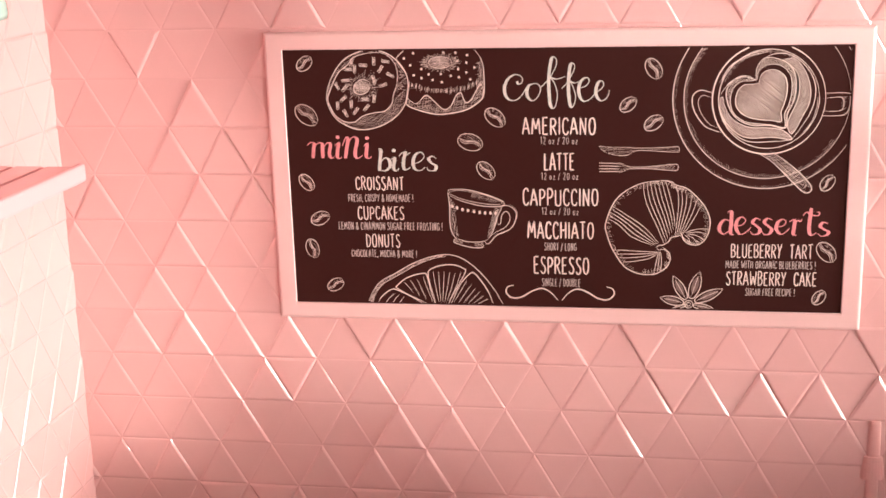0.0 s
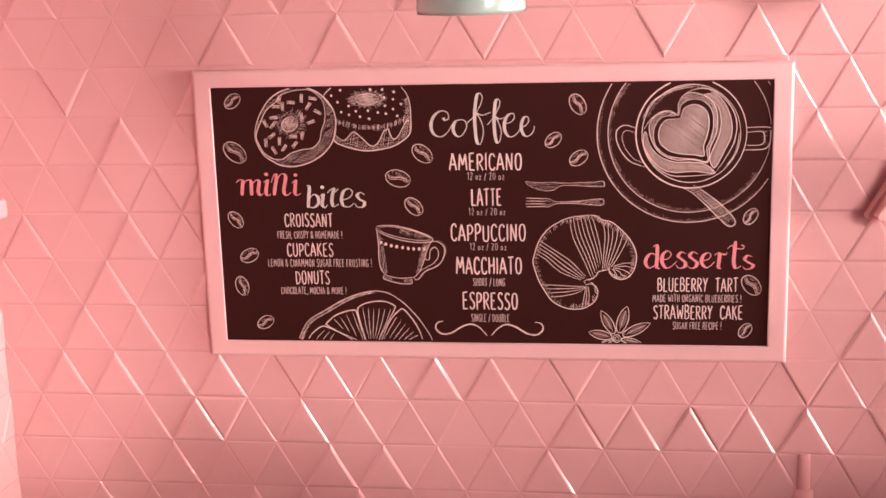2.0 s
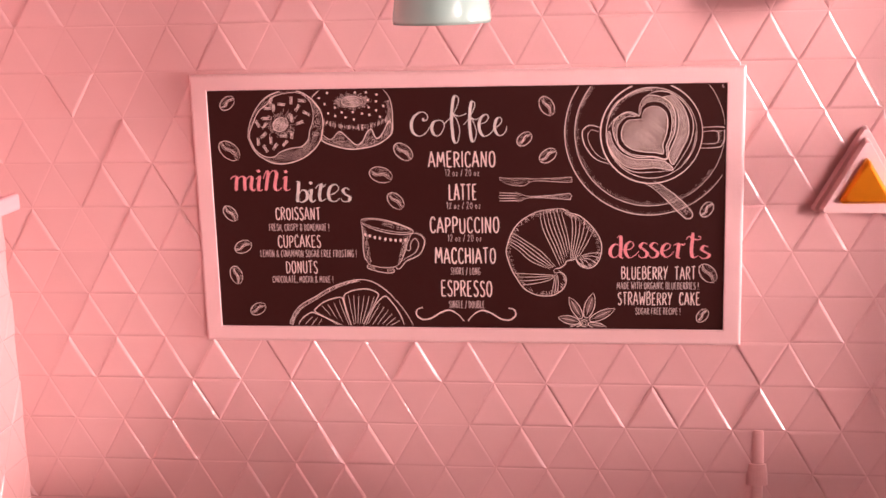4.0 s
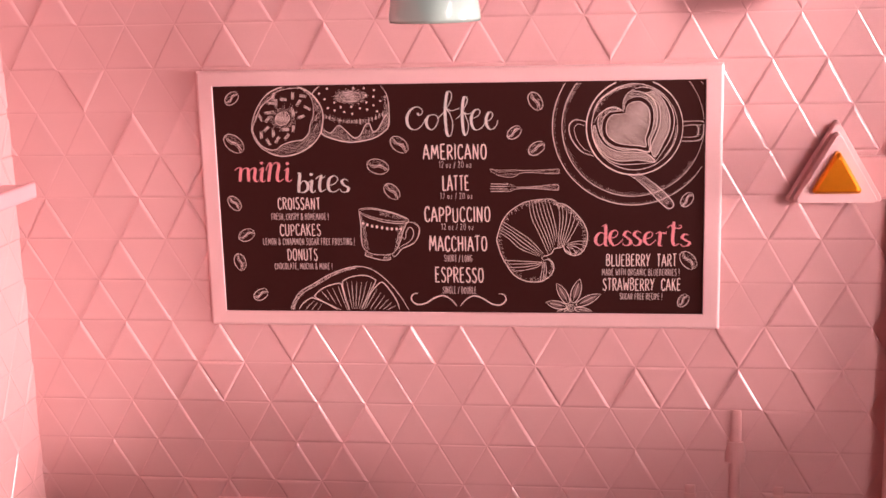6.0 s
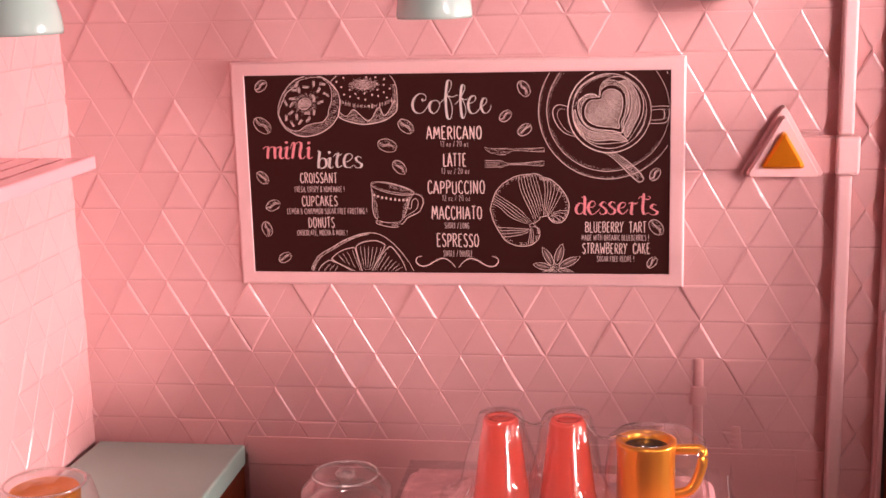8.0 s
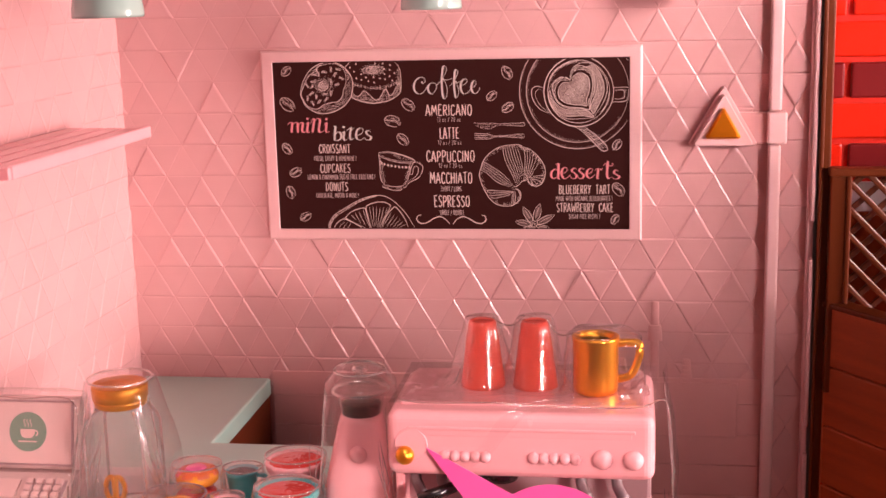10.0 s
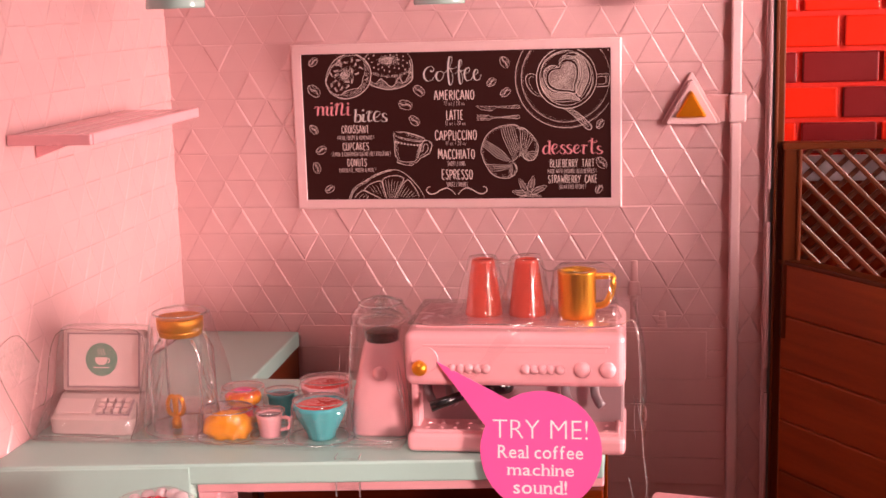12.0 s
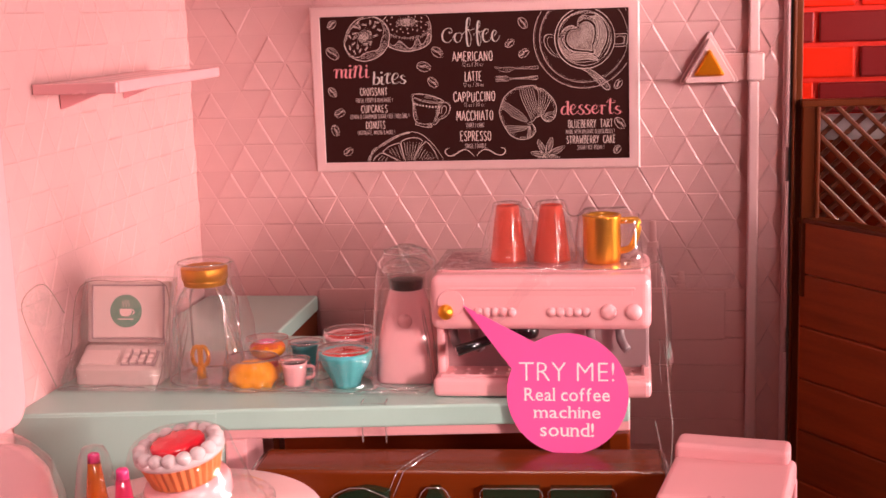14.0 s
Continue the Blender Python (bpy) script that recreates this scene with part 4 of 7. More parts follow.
lines += [(smooth_line([(69.2, 42.4), (72.9, 44.6), (78, 44.7), (83.1, 41.6), (86.6, 36.8), (87.8, 31.5), (86.7, 25.5), (83.9, 20.2), (80.4, 15)]), 1.0), (smooth_line([(55.7, 33.3), (55.4, 27.2), (57.2, 21.8), (61, 17.1), (66.2, 14.4), (73.7, 14.4), (80.4, 15)]), 1.0),
          (smooth_line([(56, 31), (58.8, 34.9), (62.8, 37), (66.7, 36.3), (67.9, 35.4)]), 0.9), (smooth_line([(56.2, 35.7), (58.6, 40.3), (62.7, 43.3), (67.1, 45.2), (72.1, 46.1)]), 0.9), (smooth_line([(55.5, 34.8), (58.4, 40), (62.6, 42.8), (67.1, 44.6), (72, 45.5)]), 0.7),
          (smooth_line([(84.6, 17.9), (87.4, 21.7), (88.9, 26.3), (89.2, 30)]), 0.8), (smooth_line([(84, 17.5), (86.8, 21.3), (88.3, 26), (88.6, 29.7)]), 0.6)]
ob = strokes("milk_line_drawing", lines, M_chalk)
tagged(ob, kind="stuff")
ob.location.y = -0.00012

# flourish under the coffee list
for s in (-1, 1):
    strokes("flourish_drawing", [(smooth_line([(s * 0.8, -45.0), (s * 3.2, -42.2), (s * 6.4, -40.6), (s * 10, -41.6), (s * 14, -44), (s * 17.6, -44.4), (s * 19.8, -42.4), (s * 19.2, -40.2), (s * 17, -39.6)]), 2.0)], M_chalk)

# hand-drawn capitals: each letter's width and strokes on a height of 1
CAPS = {}
CAPS["A"] = (0.46, [[(0, 0), (0.10, 0.5), (0.21, 1.0)], [(0.21, 1.0), (0.34, 0.5), (0.45, 0)], [(0.08, 0.33), (0.38, 0.36)]])
CAPS["B"] = (0.42, [[(0.05, 0), (0.04, 1)], [(0.04, 0.98), (0.26, 0.98), (0.35, 0.80), (0.27, 0.58), (0.07, 0.52)], [(0.24, 0.55), (0.40, 0.36), (0.34, 0.08), (0.05, 0.01)]])
CAPS["C"] = (0.40, [[(0.38, 0.80), (0.30, 0.97), (0.15, 0.95), (0.05, 0.72), (0.05, 0.26), (0.15, 0.04), (0.31, 0.03), (0.39, 0.20)]])
CAPS["D"] = (0.44, [[(0.06, 0), (0.04, 1)], [(0.02, 0.98), (0.24, 0.92), (0.40, 0.68), (0.40, 0.32), (0.26, 0.06), (0.05, 0.01)]])
CAPS["E"] = (0.38, [[(0.05, 0), (0.05, 1)], [(0.05, 0.98), (0.35, 1.0)], [(0.05, 0.53), (0.30, 0.54)], [(0.05, 0.02), (0.36, 0.02)]])
CAPS["F"] = (0.36, [[(0.05, 0), (0.05, 1)], [(0.05, 0.98), (0.35, 1.0)], [(0.05, 0.53), (0.30, 0.54)]])
CAPS["G"] = (0.43, [[(0.38, 0.82), (0.30, 0.97), (0.15, 0.95), (0.05, 0.72), (0.05, 0.26), (0.15, 0.04), (0.31, 0.04), (0.40, 0.20), (0.40, 0.46)], [(0.24, 0.46), (0.42, 0.47)]])
CAPS["H"] = (0.44, [[(0.05, 0), (0.05, 1)], [(0.39, 0), (0.39, 1)], [(0.05, 0.48), (0.39, 0.54)]])
CAPS["I"] = (0.12, [[(0.06, 0), (0.06, 1)]])
CAPS["K"] = (0.42, [[(0.05, 0), (0.05, 1)], [(0.36, 1), (0.06, 0.46)], [(0.14, 0.56), (0.41, 0)]])
CAPS["L"] = (0.36, [[(0.06, 1), (0.05, 0)], [(0.05, 0.02), (0.35, 0.03)]])
CAPS["M"] = (0.58, [[(0.03, 0), (0.10, 1)], [(0.10, 1), (0.29, 0.32)], [(0.29, 0.32), (0.48, 1)], [(0.48, 1), (0.55, 0)]])
CAPS["N"] = (0.46, [[(0.05, 0), (0.06, 1)], [(0.06, 1), (0.38, 0.02)], [(0.38, 0.0), (0.41, 1)]])
CAPS["O"] = (0.46, [[(0.23, 0.98), (0.10, 0.88), (0.04, 0.50), (0.10, 0.12), (0.23, 0.01), (0.36, 0.12), (0.42, 0.50), (0.36, 0.88), (0.23, 0.98)]])
CAPS["P"] = (0.40, [[(0.05, 0), (0.05, 1)], [(0.04, 0.97), (0.26, 0.97), (0.38, 0.76), (0.28, 0.50), (0.06, 0.44)]])
CAPS["R"] = (0.42, [[(0.05, 0), (0.05, 1)], [(0.04, 0.97), (0.26, 0.97), (0.37, 0.78), (0.28, 0.55), (0.06, 0.48)], [(0.16, 0.50), (0.41, 0)]])
CAPS["S"] = (0.39, [[(0.36, 0.86), (0.26, 0.98), (0.11, 0.92), (0.07, 0.74), (0.17, 0.56), (0.31, 0.42), (0.36, 0.22), (0.26, 0.03), (0.12, 0.03), (0.03, 0.16)]])
CAPS["T"] = (0.40, [[(0.20, 0), (0.20, 0.98)], [(0.01, 0.96), (0.39, 1.0)]])
CAPS["U"] = (0.44, [[(0.05, 1), (0.05, 0.24), (0.14, 0.03), (0.30, 0.03), (0.39, 0.24), (0.39, 1)]])
CAPS["W"] = (0.60, [[(0.03, 1), (0.13, 0)], [(0.13, 0), (0.30, 0.66)], [(0.30, 0.66), (0.46, 0)], [(0.46, 0), (0.57, 1)]])
CAPS["Y"] = (0.42, [[(0.02, 1), (0.20, 0.46)], [(0.40, 1), (0.20, 0.46), (0.14, 0)]])
CAPS["1"] = (0.24, [[(0.02, 0.82), (0.16, 1), (0.16, 0)]])
CAPS["2"] = (0.40, [[(0.04, 0.80), (0.12, 0.97), (0.28, 0.96), (0.34, 0.74), (0.22, 0.40), (0.03, 0.03)], [(0.03, 0.03), (0.38, 0.03)]])
CAPS["0"] = CAPS["O"]
CAPS["o"] = (0.40, [[(0.20, 0.58), (0.09, 0.50), (0.05, 0.30), (0.10, 0.08), (0.20, 0.02), (0.31, 0.10), (0.35, 0.30), (0.30, 0.50), (0.20, 0.58)]])
CAPS["z"] = (0.34, [[(0.03, 0.56), (0.31, 0.56)], [(0.31, 0.56), (0.03, 0.03)], [(0.03, 0.03), (0.32, 0.03)]])
CAPS["/"] = (0.34, [[(0.02, -0.08), (0.32, 1.04)]])
CAPS[","] = (0.16, [[(0.09, 0.12), (0.03, -0.16)]])
CAPS["!"] = (0.16, [[(0.08, 1.05), (0.08, 0.32)], [(0.08, 0.10), (0.08, 0.0)]])
CAPS["&"] = (0.50, [[(0.46, 0.02), (0.12, 0.72), (0.16, 0.95), (0.30, 0.92), (0.29, 0.70), (0.06, 0.34), (0.10, 0.05), (0.28, 0.03), (0.45, 0.42)]])


def hand_caps(text, cx, cz, w, h, mat, weight, gap=0.13):
    """A line in condensed marker capitals, centred, w by h millimetres."""
    total = sum(0.30 if c == " " else CAPS[c][0] + gap for c in text) - gap
    k, x, lines = w / total, cx - w / 2, []
    for c in text:
        if c == " ":
            x += 0.30 * k
            continue
        bob, grow = art.uniform(-0.02, 0.02), art.uniform(0.97, 1.05)
        for st in CAPS[c][1]:
            pts = [(x + u * k, cz + (v * grow + bob - 0.5) * h) for u, v in st]
            lines.append((smooth_line(pts, 4), art.uniform(0.9, 1.15)))
        x += (CAPS[c][0] + gap) * k
    strokes("lettering", lines, mat, thick=weight, blunt=0.8)


# writing
for text, cx, cz, w, h in (("AMERICANO", 0, 19.8, 26, 5.9), ("LATTE", 0, 7.0, 10.8, 6.2), ("CAPPUCCINO", 0.4, -6.2, 27.2, 6.0), ("MACCHIATO", 0.4, -18.4, 24.0, 6.2), ("ESPRESSO", 0.6, -31.8, 20.2, 6.2)):
    hand_caps(text, cx, cz, w, h, M_chalk, 0.56)
for text, cx, cz, w, h in (("CROISSANT", -66, -1.4, 18.0, 4.9), ("CUPCAKES", -66, -12.6, 17.4, 4.9), ("DONUTS", -65.6, -23.2, 12.8, 4.9), ("BLUEBERRY  TART", 75.2, -25.2, 28.2, 4.9), ("STRAWBERRY  CAKE", 75.4, -35.4, 31.4, 5.0)):
    hand_caps(text, cx, cz, w, h, M_chalk, 0.42)
for text, cx, cz, w, h in (("12 oz / 20 oz", 0, 14.6, 13.2, 2.5), ("12 oz / 20 oz", 0.2, 1.7, 13.2, 2.5), ("12 oz / 20 oz", 0.3, -11.3, 13.2, 2.5), ("SHORT / LONG", 0.3, -24.6, 11.6, 2.8),
                           ("SINGLE / DOUBLE", 0.5, -38.2, 14.0, 2.9), ("FRESH, CRISPY & HOMEMADE !", -65.8, -6.9, 24.4, 2.7), ("LEMON & CINAMMON SUGAR FREE FROSTING !", -62.6, -17.6, 39.2, 2.8),
                           ("CHOCOLATE, MOCHA & MORE !", -65.4, -28.2, 24.8, 2.6), ("MADE WITH ORGANIC BLUEBERRIES !", 75.0, -30.2, 31.2, 2.7), ("SUGAR FREE RECIPE !", 75.2, -40.4, 17.2, 2.6)):
    hand_caps(text, cx, cz, w, h, M_chalkdim, 0.23 if "oz" in text else 0.28, 0.24 if "oz" in text else 0.17)


def pen_word(name, letters_, mat, thick, dots=()):
    """Broad-nib lettering: downstrokes swell, hairlines stay thin; dots over the i."""
    strokes(name, [(smooth_line(st, 7), 1.0) for st in letters_], mat, thick=thick, nib=0.72, blunt=0.75)
    if dots:
        blob("letter_dot", [arc(x, z, 0.75, 0.62, 0, 330, 10) for x, z in dots], mat)


pen_word("pen_lettering", ([(-92.6, 12.7), (-91.3, 13.8), (-90, 13.4), (-90.3, 11), (-90.6, 8)], [(-90, 12.1), (-88.3, 13.7), (-86.9, 13.2), (-86.9, 10.6), (-86.9, 8)], [(-86.5, 12.1), (-84.9, 13.7), (-83.8, 13), (-84.4, 9.5), (-83.5, 8), (-82.6, 8.7)], [(-82.2, 12.7), (-80.7, 13.7), (-81.2, 11), (-81.4, 8.7), (-80.6, 7.9), (-79.7, 8.5)],
                           [(-79.3, 12.7), (-77.9, 15.7), (-77.1, 15), (-77.8, 11.4), (-78.4, 8)], [(-77.8, 12.2), (-75.5, 15.8), (-73.7, 15), (-74.5, 11), (-74.6, 8.9), (-73.6, 8), (-71.9, 9.1)], [(-71.4, 12.5), (-70.1, 13.5), (-70.4, 10.6), (-70.5, 8.7), (-69.6, 8), (-68.4, 8.7)]), M_chalkpink, 1.35, [(-81, 15.8), (-70, 15.5)])
pen_word("pen_lettering", ([(-66, 11.5), (-65, 11), (-65.5, 6.8), (-65.8, 3.3)], [(-65.6, 6), (-63.6, 8.2), (-61.9, 7.1), (-62, 4.7), (-63.9, 3.3), (-65.5, 3.8)], [(-61.3, 7.5), (-60, 8.3), (-60.4, 5.5), (-60.4, 4.1), (-59.5, 3.3), (-58.5, 4.3)], [(-55.7, 10.7), (-56.6, 7.6), (-56.8, 5.1), (-56.1, 3.7), (-54.2, 4.7)], [(-58.4, 8.8), (-56.8, 10.2), (-55.6, 9.3), (-54.1, 10.3)],
                           [(-53.7, 6), (-50.7, 6.8), (-49, 8.8), (-50.2, 10.3), (-52.3, 9.3), (-53.2, 6.4), (-52.5, 4), (-50.4, 3.6), (-48.6, 4.9)], [(-44.7, 8), (-45.9, 8.9), (-47.3, 8), (-46.6, 6.5), (-44.7, 5.2), (-45.4, 3.6), (-47.5, 3.6), (-48.2, 4.8)]), M_chalkgrey, 1.25, [(-60.2, 10.9)])
pen_word("pen_lettering", ([(59.5, -11.1), (60.8, -10.7), (60.9, -14.6), (60.7, -18.4), (61.8, -19.3)], [(60.5, -14.3), (58.7, -13.7), (57.1, -15.4), (56.9, -17.7), (58.4, -19), (60.6, -17.5)], [(61.4, -15.8), (64.4, -15.7), (65.8, -14), (64.7, -12.7), (63, -13.9), (62.6, -16.7), (64.1, -19), (66.3, -18.1), (67.8, -16.4)], [(71, -13.8), (69.5, -13.1), (68.3, -14.6), (69.7, -15.9), (70.9, -17.2), (70.3, -18.7), (68.5, -19), (67.6, -17.9)]),
         M_chalkpink, 1.3)
pen_word("pen_lettering", ([(75.1, -13.8), (73.5, -13.1), (72.3, -14.5), (73.7, -15.9), (74.9, -17.1), (74.2, -18.7), (72.5, -19), (71.5, -17.8)], [(75.7, -16.4), (78.7, -15.8), (79.7, -14.2), (78.6, -13.4), (77, -14.5), (76.5, -17), (78.1, -18.8), (79.8, -18), (81, -16.6)], [(80.9, -14.2), (82.6, -13.5), (82.6, -16.3), (82.4, -18.6), (83.4, -19.2)],
                           [(82.6, -15.8), (83.6, -13.8), (84.8, -14.1), (85.2, -13.2)], [(88.2, -9.2), (87.9, -12.9), (87.7, -17), (88.5, -19), (90.3, -18.1)], [(85.5, -11.9), (86.8, -10.7), (88.5, -11.7), (90.6, -11.9), (91.1, -10.9), (90.1, -10.6)], [(94, -14.8), (92.5, -14.3), (91.5, -15.7), (92.9, -16.9), (94.4, -17.8), (93.7, -19), (91.8, -19.3), (90.8, -18.4)]), M_chalkpink, 1.3)
# the script heading: looped letters
pen_word("script_lettering", ([(-14.7, 35.9), (-14.2, 34.9), (-13, 35.5), (-12.9, 37.1), (-14.2, 38.2), (-16.1, 38.1), (-18.1, 36.5), (-19.2, 33.9), (-18.9, 31), (-17.3, 29.3), (-15.3, 29.2), (-13.3, 30.7), (-11.3, 33.9)], [(-8.4, 35.1), (-10.4, 34.5), (-11.3, 32.2), (-10.8, 30), (-9.2, 29), (-7.5, 30.3), (-6.4, 32.9), (-7.1, 34.7), (-8.4, 35.1)], [(-6.8, 33.4), (-5.2, 34.8), (-3.3, 36.7)],
                              [(-3.3, 36.7), (-1.2, 40.6), (-0.7, 43.1), (-1.5, 44.4), (-2.5, 43.7), (-3.1, 40.6), (-3.5, 36.7), (-3.4, 31.5), (-3, 27.6), (-2.1, 26.2), (-1.1, 27.4), (-0.5, 31.5), (-1.6, 35.4), (-2.9, 37.2), (-0.6, 36.6), (2.3, 37.6)]), M_chalkgrey, 1.15)
pen_word("script_lettering", ([(0.9, 33.1), (3.2, 35.7), (5.1, 39.2), (5.6, 41.1), (4.9, 42.2), (4.1, 41.4), (3.6, 38), (3.4, 33.4), (3.8, 28.4), (4.5, 26.6), (5.4, 27.7), (5.9, 30.8), (4.8, 34.4), (3.9, 35.8), (5.5, 35.2), (7.1, 35.7)], [(6.9, 33.4), (9.3, 34), (10.6, 35.6), (10.3, 36.9), (9, 36.9), (7.7, 35.6), (7, 33.1), (7.4, 30.4), (8.7, 28.8), (10.6, 29.2), (12.1, 30.7), (12.8, 32.2)],
                              [(12.5, 32), (14.5, 32.7), (15.7, 34.3), (15.4, 35.7), (14.4, 35.8), (13.5, 34.6), (13, 32.3), (13.5, 30.1), (14.8, 28.9), (16.4, 29.5), (17.4, 31), (17.7, 32.6)]), M_chalkgrey, 1.15)


def behind_board(x, z):
    return abs(x) < 0.0960 and abs(z - 0.39725) < 0.0420


def behind_plate(x, z):
    return 0.1735 < x < 0.1812


# ---- right side: brick facade, lattice and plank wing ----
wall_brick = structure("wall_brick", box(0.2030, 0.52, 0.0310, 0.043, 0.004, 0.60), M_mortar, "bright red toy brick facade with dark bricks", "wall")
corner_post = thing("corner_post", (0, 0, 0), "brown wood-grained corner post beside the pink wall", "post")
part("shaft", box(0.2012, 0.2070, -0.0065, 0.0305, 0.004, 0.60, 0.0010), M_wood, corner_post)
part("edge_bead", box(0.2006, 0.2028, -0.0085, -0.0058, 0.004, 0.60, 0.0008), M_wood, corner_post)

lattice = thing("lattice_screen", (0, 0, 0), "brown plastic garden lattice in a wooden frame before the bricks", "lattice")
part("top_rail", box(0.2055, 0.46, -0.0135, -0.0035, 0.3805, 0.3850, 0.0010), M_wood, lattice)
part("stile", box(0.2062, 0.2150, -0.0125, -0.0045, 0.26, 0.3808, 0.0010), M_wood, lattice)
part("stile_bead", box(0.2146, 0.2172, -0.0136, -0.0050, 0.26, 0.3808, 0.0008), M_wood, lattice)
for sgn, y in ((1, -0.0096), (-1, -0.0062)):
    z_hi, z_lo = 0.3808, 0.270
    for k in range(-9, 22):
        # crossing slats, cut to the frame's opening; the falling ones lie in front
        xa = (0.2129 if sgn > 0 else 0.2184) + k * 0.0138
        pa, pb = ((xa, z_hi), (xa + (z_hi - z_lo) * 0.98, z_lo)) if sgn > 0 else ((xa, z_lo), (xa + (z_hi - z_lo) * 1.05, z_hi))
        if pa[0] < 0.2168:
            f = (0.2168 - pa[0]) / (pb[0] - pa[0])
            if f >= 0.97:
                continue
            pa = (0.2168, pa[1] + f * (pb[1] - pa[1]))
        if pa[0] > 0.42:
            continue
        d = Vector((pb[0] - pa[0], 0, pb[1] - pa[1]))
        slat = part("slat", box(0, d.length, y - 0.0012, y + 0.0012, -0.0016, 0.0016, 0.0007, 2), M_lattice, lattice)
        slat.matrix_basis = Matrix.Translation((pa[0], 0, pa[1])) @ Matrix.Rotation(-math.atan2(d.z, d.x), 4, "Y")
part("pale_backing", box(0.214, 0.50, 0.012, 0.016, 0.3575, 0.3735), M_white, lattice, "pale mauve strip behind the lattice")

# added dark sheet in place of the shade on the bricks behind
part("dark_backing", box(0.2085, 0.50, 0.0100, 0.0150, 0.10, 0.3573), M_darkwood, lattice, "dark sheet standing in for the shade behind the lattice")

wing = thing("plank_wing", (0.2065, -0.0085, 0), "dark brown wood-grained plank wall flaring out from the post", "fence", turn=-54.5)
for k in range(9):
    z1 = 0.3090 - k * 0.0345
    part("plank", box(0.0, 0.14, 0.0, 0.010, max(0.004, z1 - 0.0342), z1, 0.0012), M_plank, wing)
part("cap", box(-0.002, 0.14, -0.0012, 0.0112, 0.3078, 0.3110, 0.0008), M_wood, wing)


# ---- window in the side wall, and shelf on it ----
window_1 = thing("window_1", (0, 0, 0), "side window with rounded pink frame and coral inner edge", "window", kind="structure")
window_1.matrix_world = wall_left_pose @ Matrix.Translation((-0.3500, -0.0008, 0.3710))


def round_ring(ox, oz, orad, ix, iz, irad, y0, y1, n=8):
    """A ring with rounded corners, facing -y."""
    bm = bmesh.new()

    def loop(hx, hz, r, y):
        out = []
        for cx, cz, a0 in ((hx - r, hz - r, 0), (-hx + r, hz - r, 90), (-hx + r, -hz + r, 180), (hx - r, -hz + r, 270)):
            for i in range(n + 1):
                a = radians(a0 + 90 * i / n)
                out.append(bm.verts.new((cx + r * math.cos(a), y, cz + r * math.sin(a))))
        return out

    e = 0.0014
    rings = [loop(ox, oz, orad, y0), loop(ox, oz, orad, y1 + e), loop(ox - e * 0.3, oz - e * 0.3, orad, y1 + e * 0.3), loop(ox - e, oz - e, orad, y1),
             loop(ix + e, iz + e, irad, y1), loop(ix, iz, irad, y1 + e), loop(ix, iz, irad, y0)]
    m = len(rings[0])
    for p, q in zip(rings, rings[1:]):
        for i in range(m):
            bm.faces.new((p[i], p[(i + 1) % m], q[(i + 1) % m], q[i]))
    return bm


part("window_frame", round_ring(0.0790, 0.1130, 0.012, 0.0555, 0.0890, 0.004, 0.002, -0.0085), M_pink, window_1)
part("inner_edge", round_ring(0.0560, 0.0895, 0.004, 0.0520, 0.0855, 0.003, 0.002, -0.0045), M_coral, window_1, "coral inner edge")
part("pane", box(-0.0525, 0.0525, -0.0010, 0.0004, -0.0860, 0.0860), M_glass, window_1)

shelf = thing("wall_shelf", (0, 0, 0), "pink slatted shelf on brackets on the side wall", "shelf")
shelf.matrix_world = pose(-0.1905, 0, 0.4170, 0, 0, -2.0)
SX1 = 0.0440
for k in range(4):
    part("slat", box(0.0005 + k * 0.0110, 0.0108 + k * 0.0110, -0.216, -0.072, -0.0046, 0.0, 0.0007), M_pink, shelf)
part("front_lip", box(SX1 - 0.0008, SX1 + 0.0022, -0.216, -0.070, -0.0052, 0.0008, 0.0010), M_pink, shelf)
part("end_lip", box(0.0, SX1 + 0.0014, -0.2185, -0.2155, -0.0052, 0.0004, 0.0008), M_pink, shelf)
for y in (-0.188, -0.108):
    bm = prism([(0.0, 0.0), (0.028, 0.0), (0.024, -0.0020), (0.006, -0.0085), (0.0, -0.0105)], -0.0013, 0.0013, 0.0004)
    part("bracket", bm, M_pink, shelf).matrix_basis = Matrix.Translation((0, y, -0.0044)) @ Matrix.Rotation(radians(90), 4, "X")

# ---- pendant lamps on a diagonal rail ----
rail = structure("lamp_rail", tube([(-0.194, -0.318, 0.575), (0.136, -0.006, 0.575)], 0.004, 12), M_mint, "mint plastic rail high over the counter", "rail", smooth=True)


def pendant():
    lamp = thing("pendant_lamp", (0.0105, -0.1246, 0.4755), "pale mint dome pendant lamp hanging by a thin stem", "lamp", "pendant lamps")
    r = 0.0140
    prof = [(r * 0.95, 0.0004), (r * 0.985, 0.0), (r, 0.0010), (r * 0.990, 0.0030), (r * 0.950, 0.0068), (r * 0.870, 0.0110), (r * 0.75, 0.0152), (r * 0.58, 0.0192), (r * 0.40, 0.0222), (r * 0.24, 0.0242), (r * 0.14, 0.0262), (r * 0.14, 0.0300)]
    part("shade", lathe(prof, 40, cap0=False), M_mintlamp, lamp, smooth=True)
    part("inner_shade", lathe([(r * 0.92, 0.0008), (r * 0.91, 0.006), (r * 0.72, 0.016), (r * 0.2, 0.021)], 40, cap0=False), M_frame, lamp, smooth=True)
    part("bulb", ball(0, 0, 0.010, 0.005), M_cream, lamp, smooth=True)
    part("stem", lathe([(0.0008, 0.0295), (0.0008, 0.098)], 8), M_mint, lamp)
    return lamp


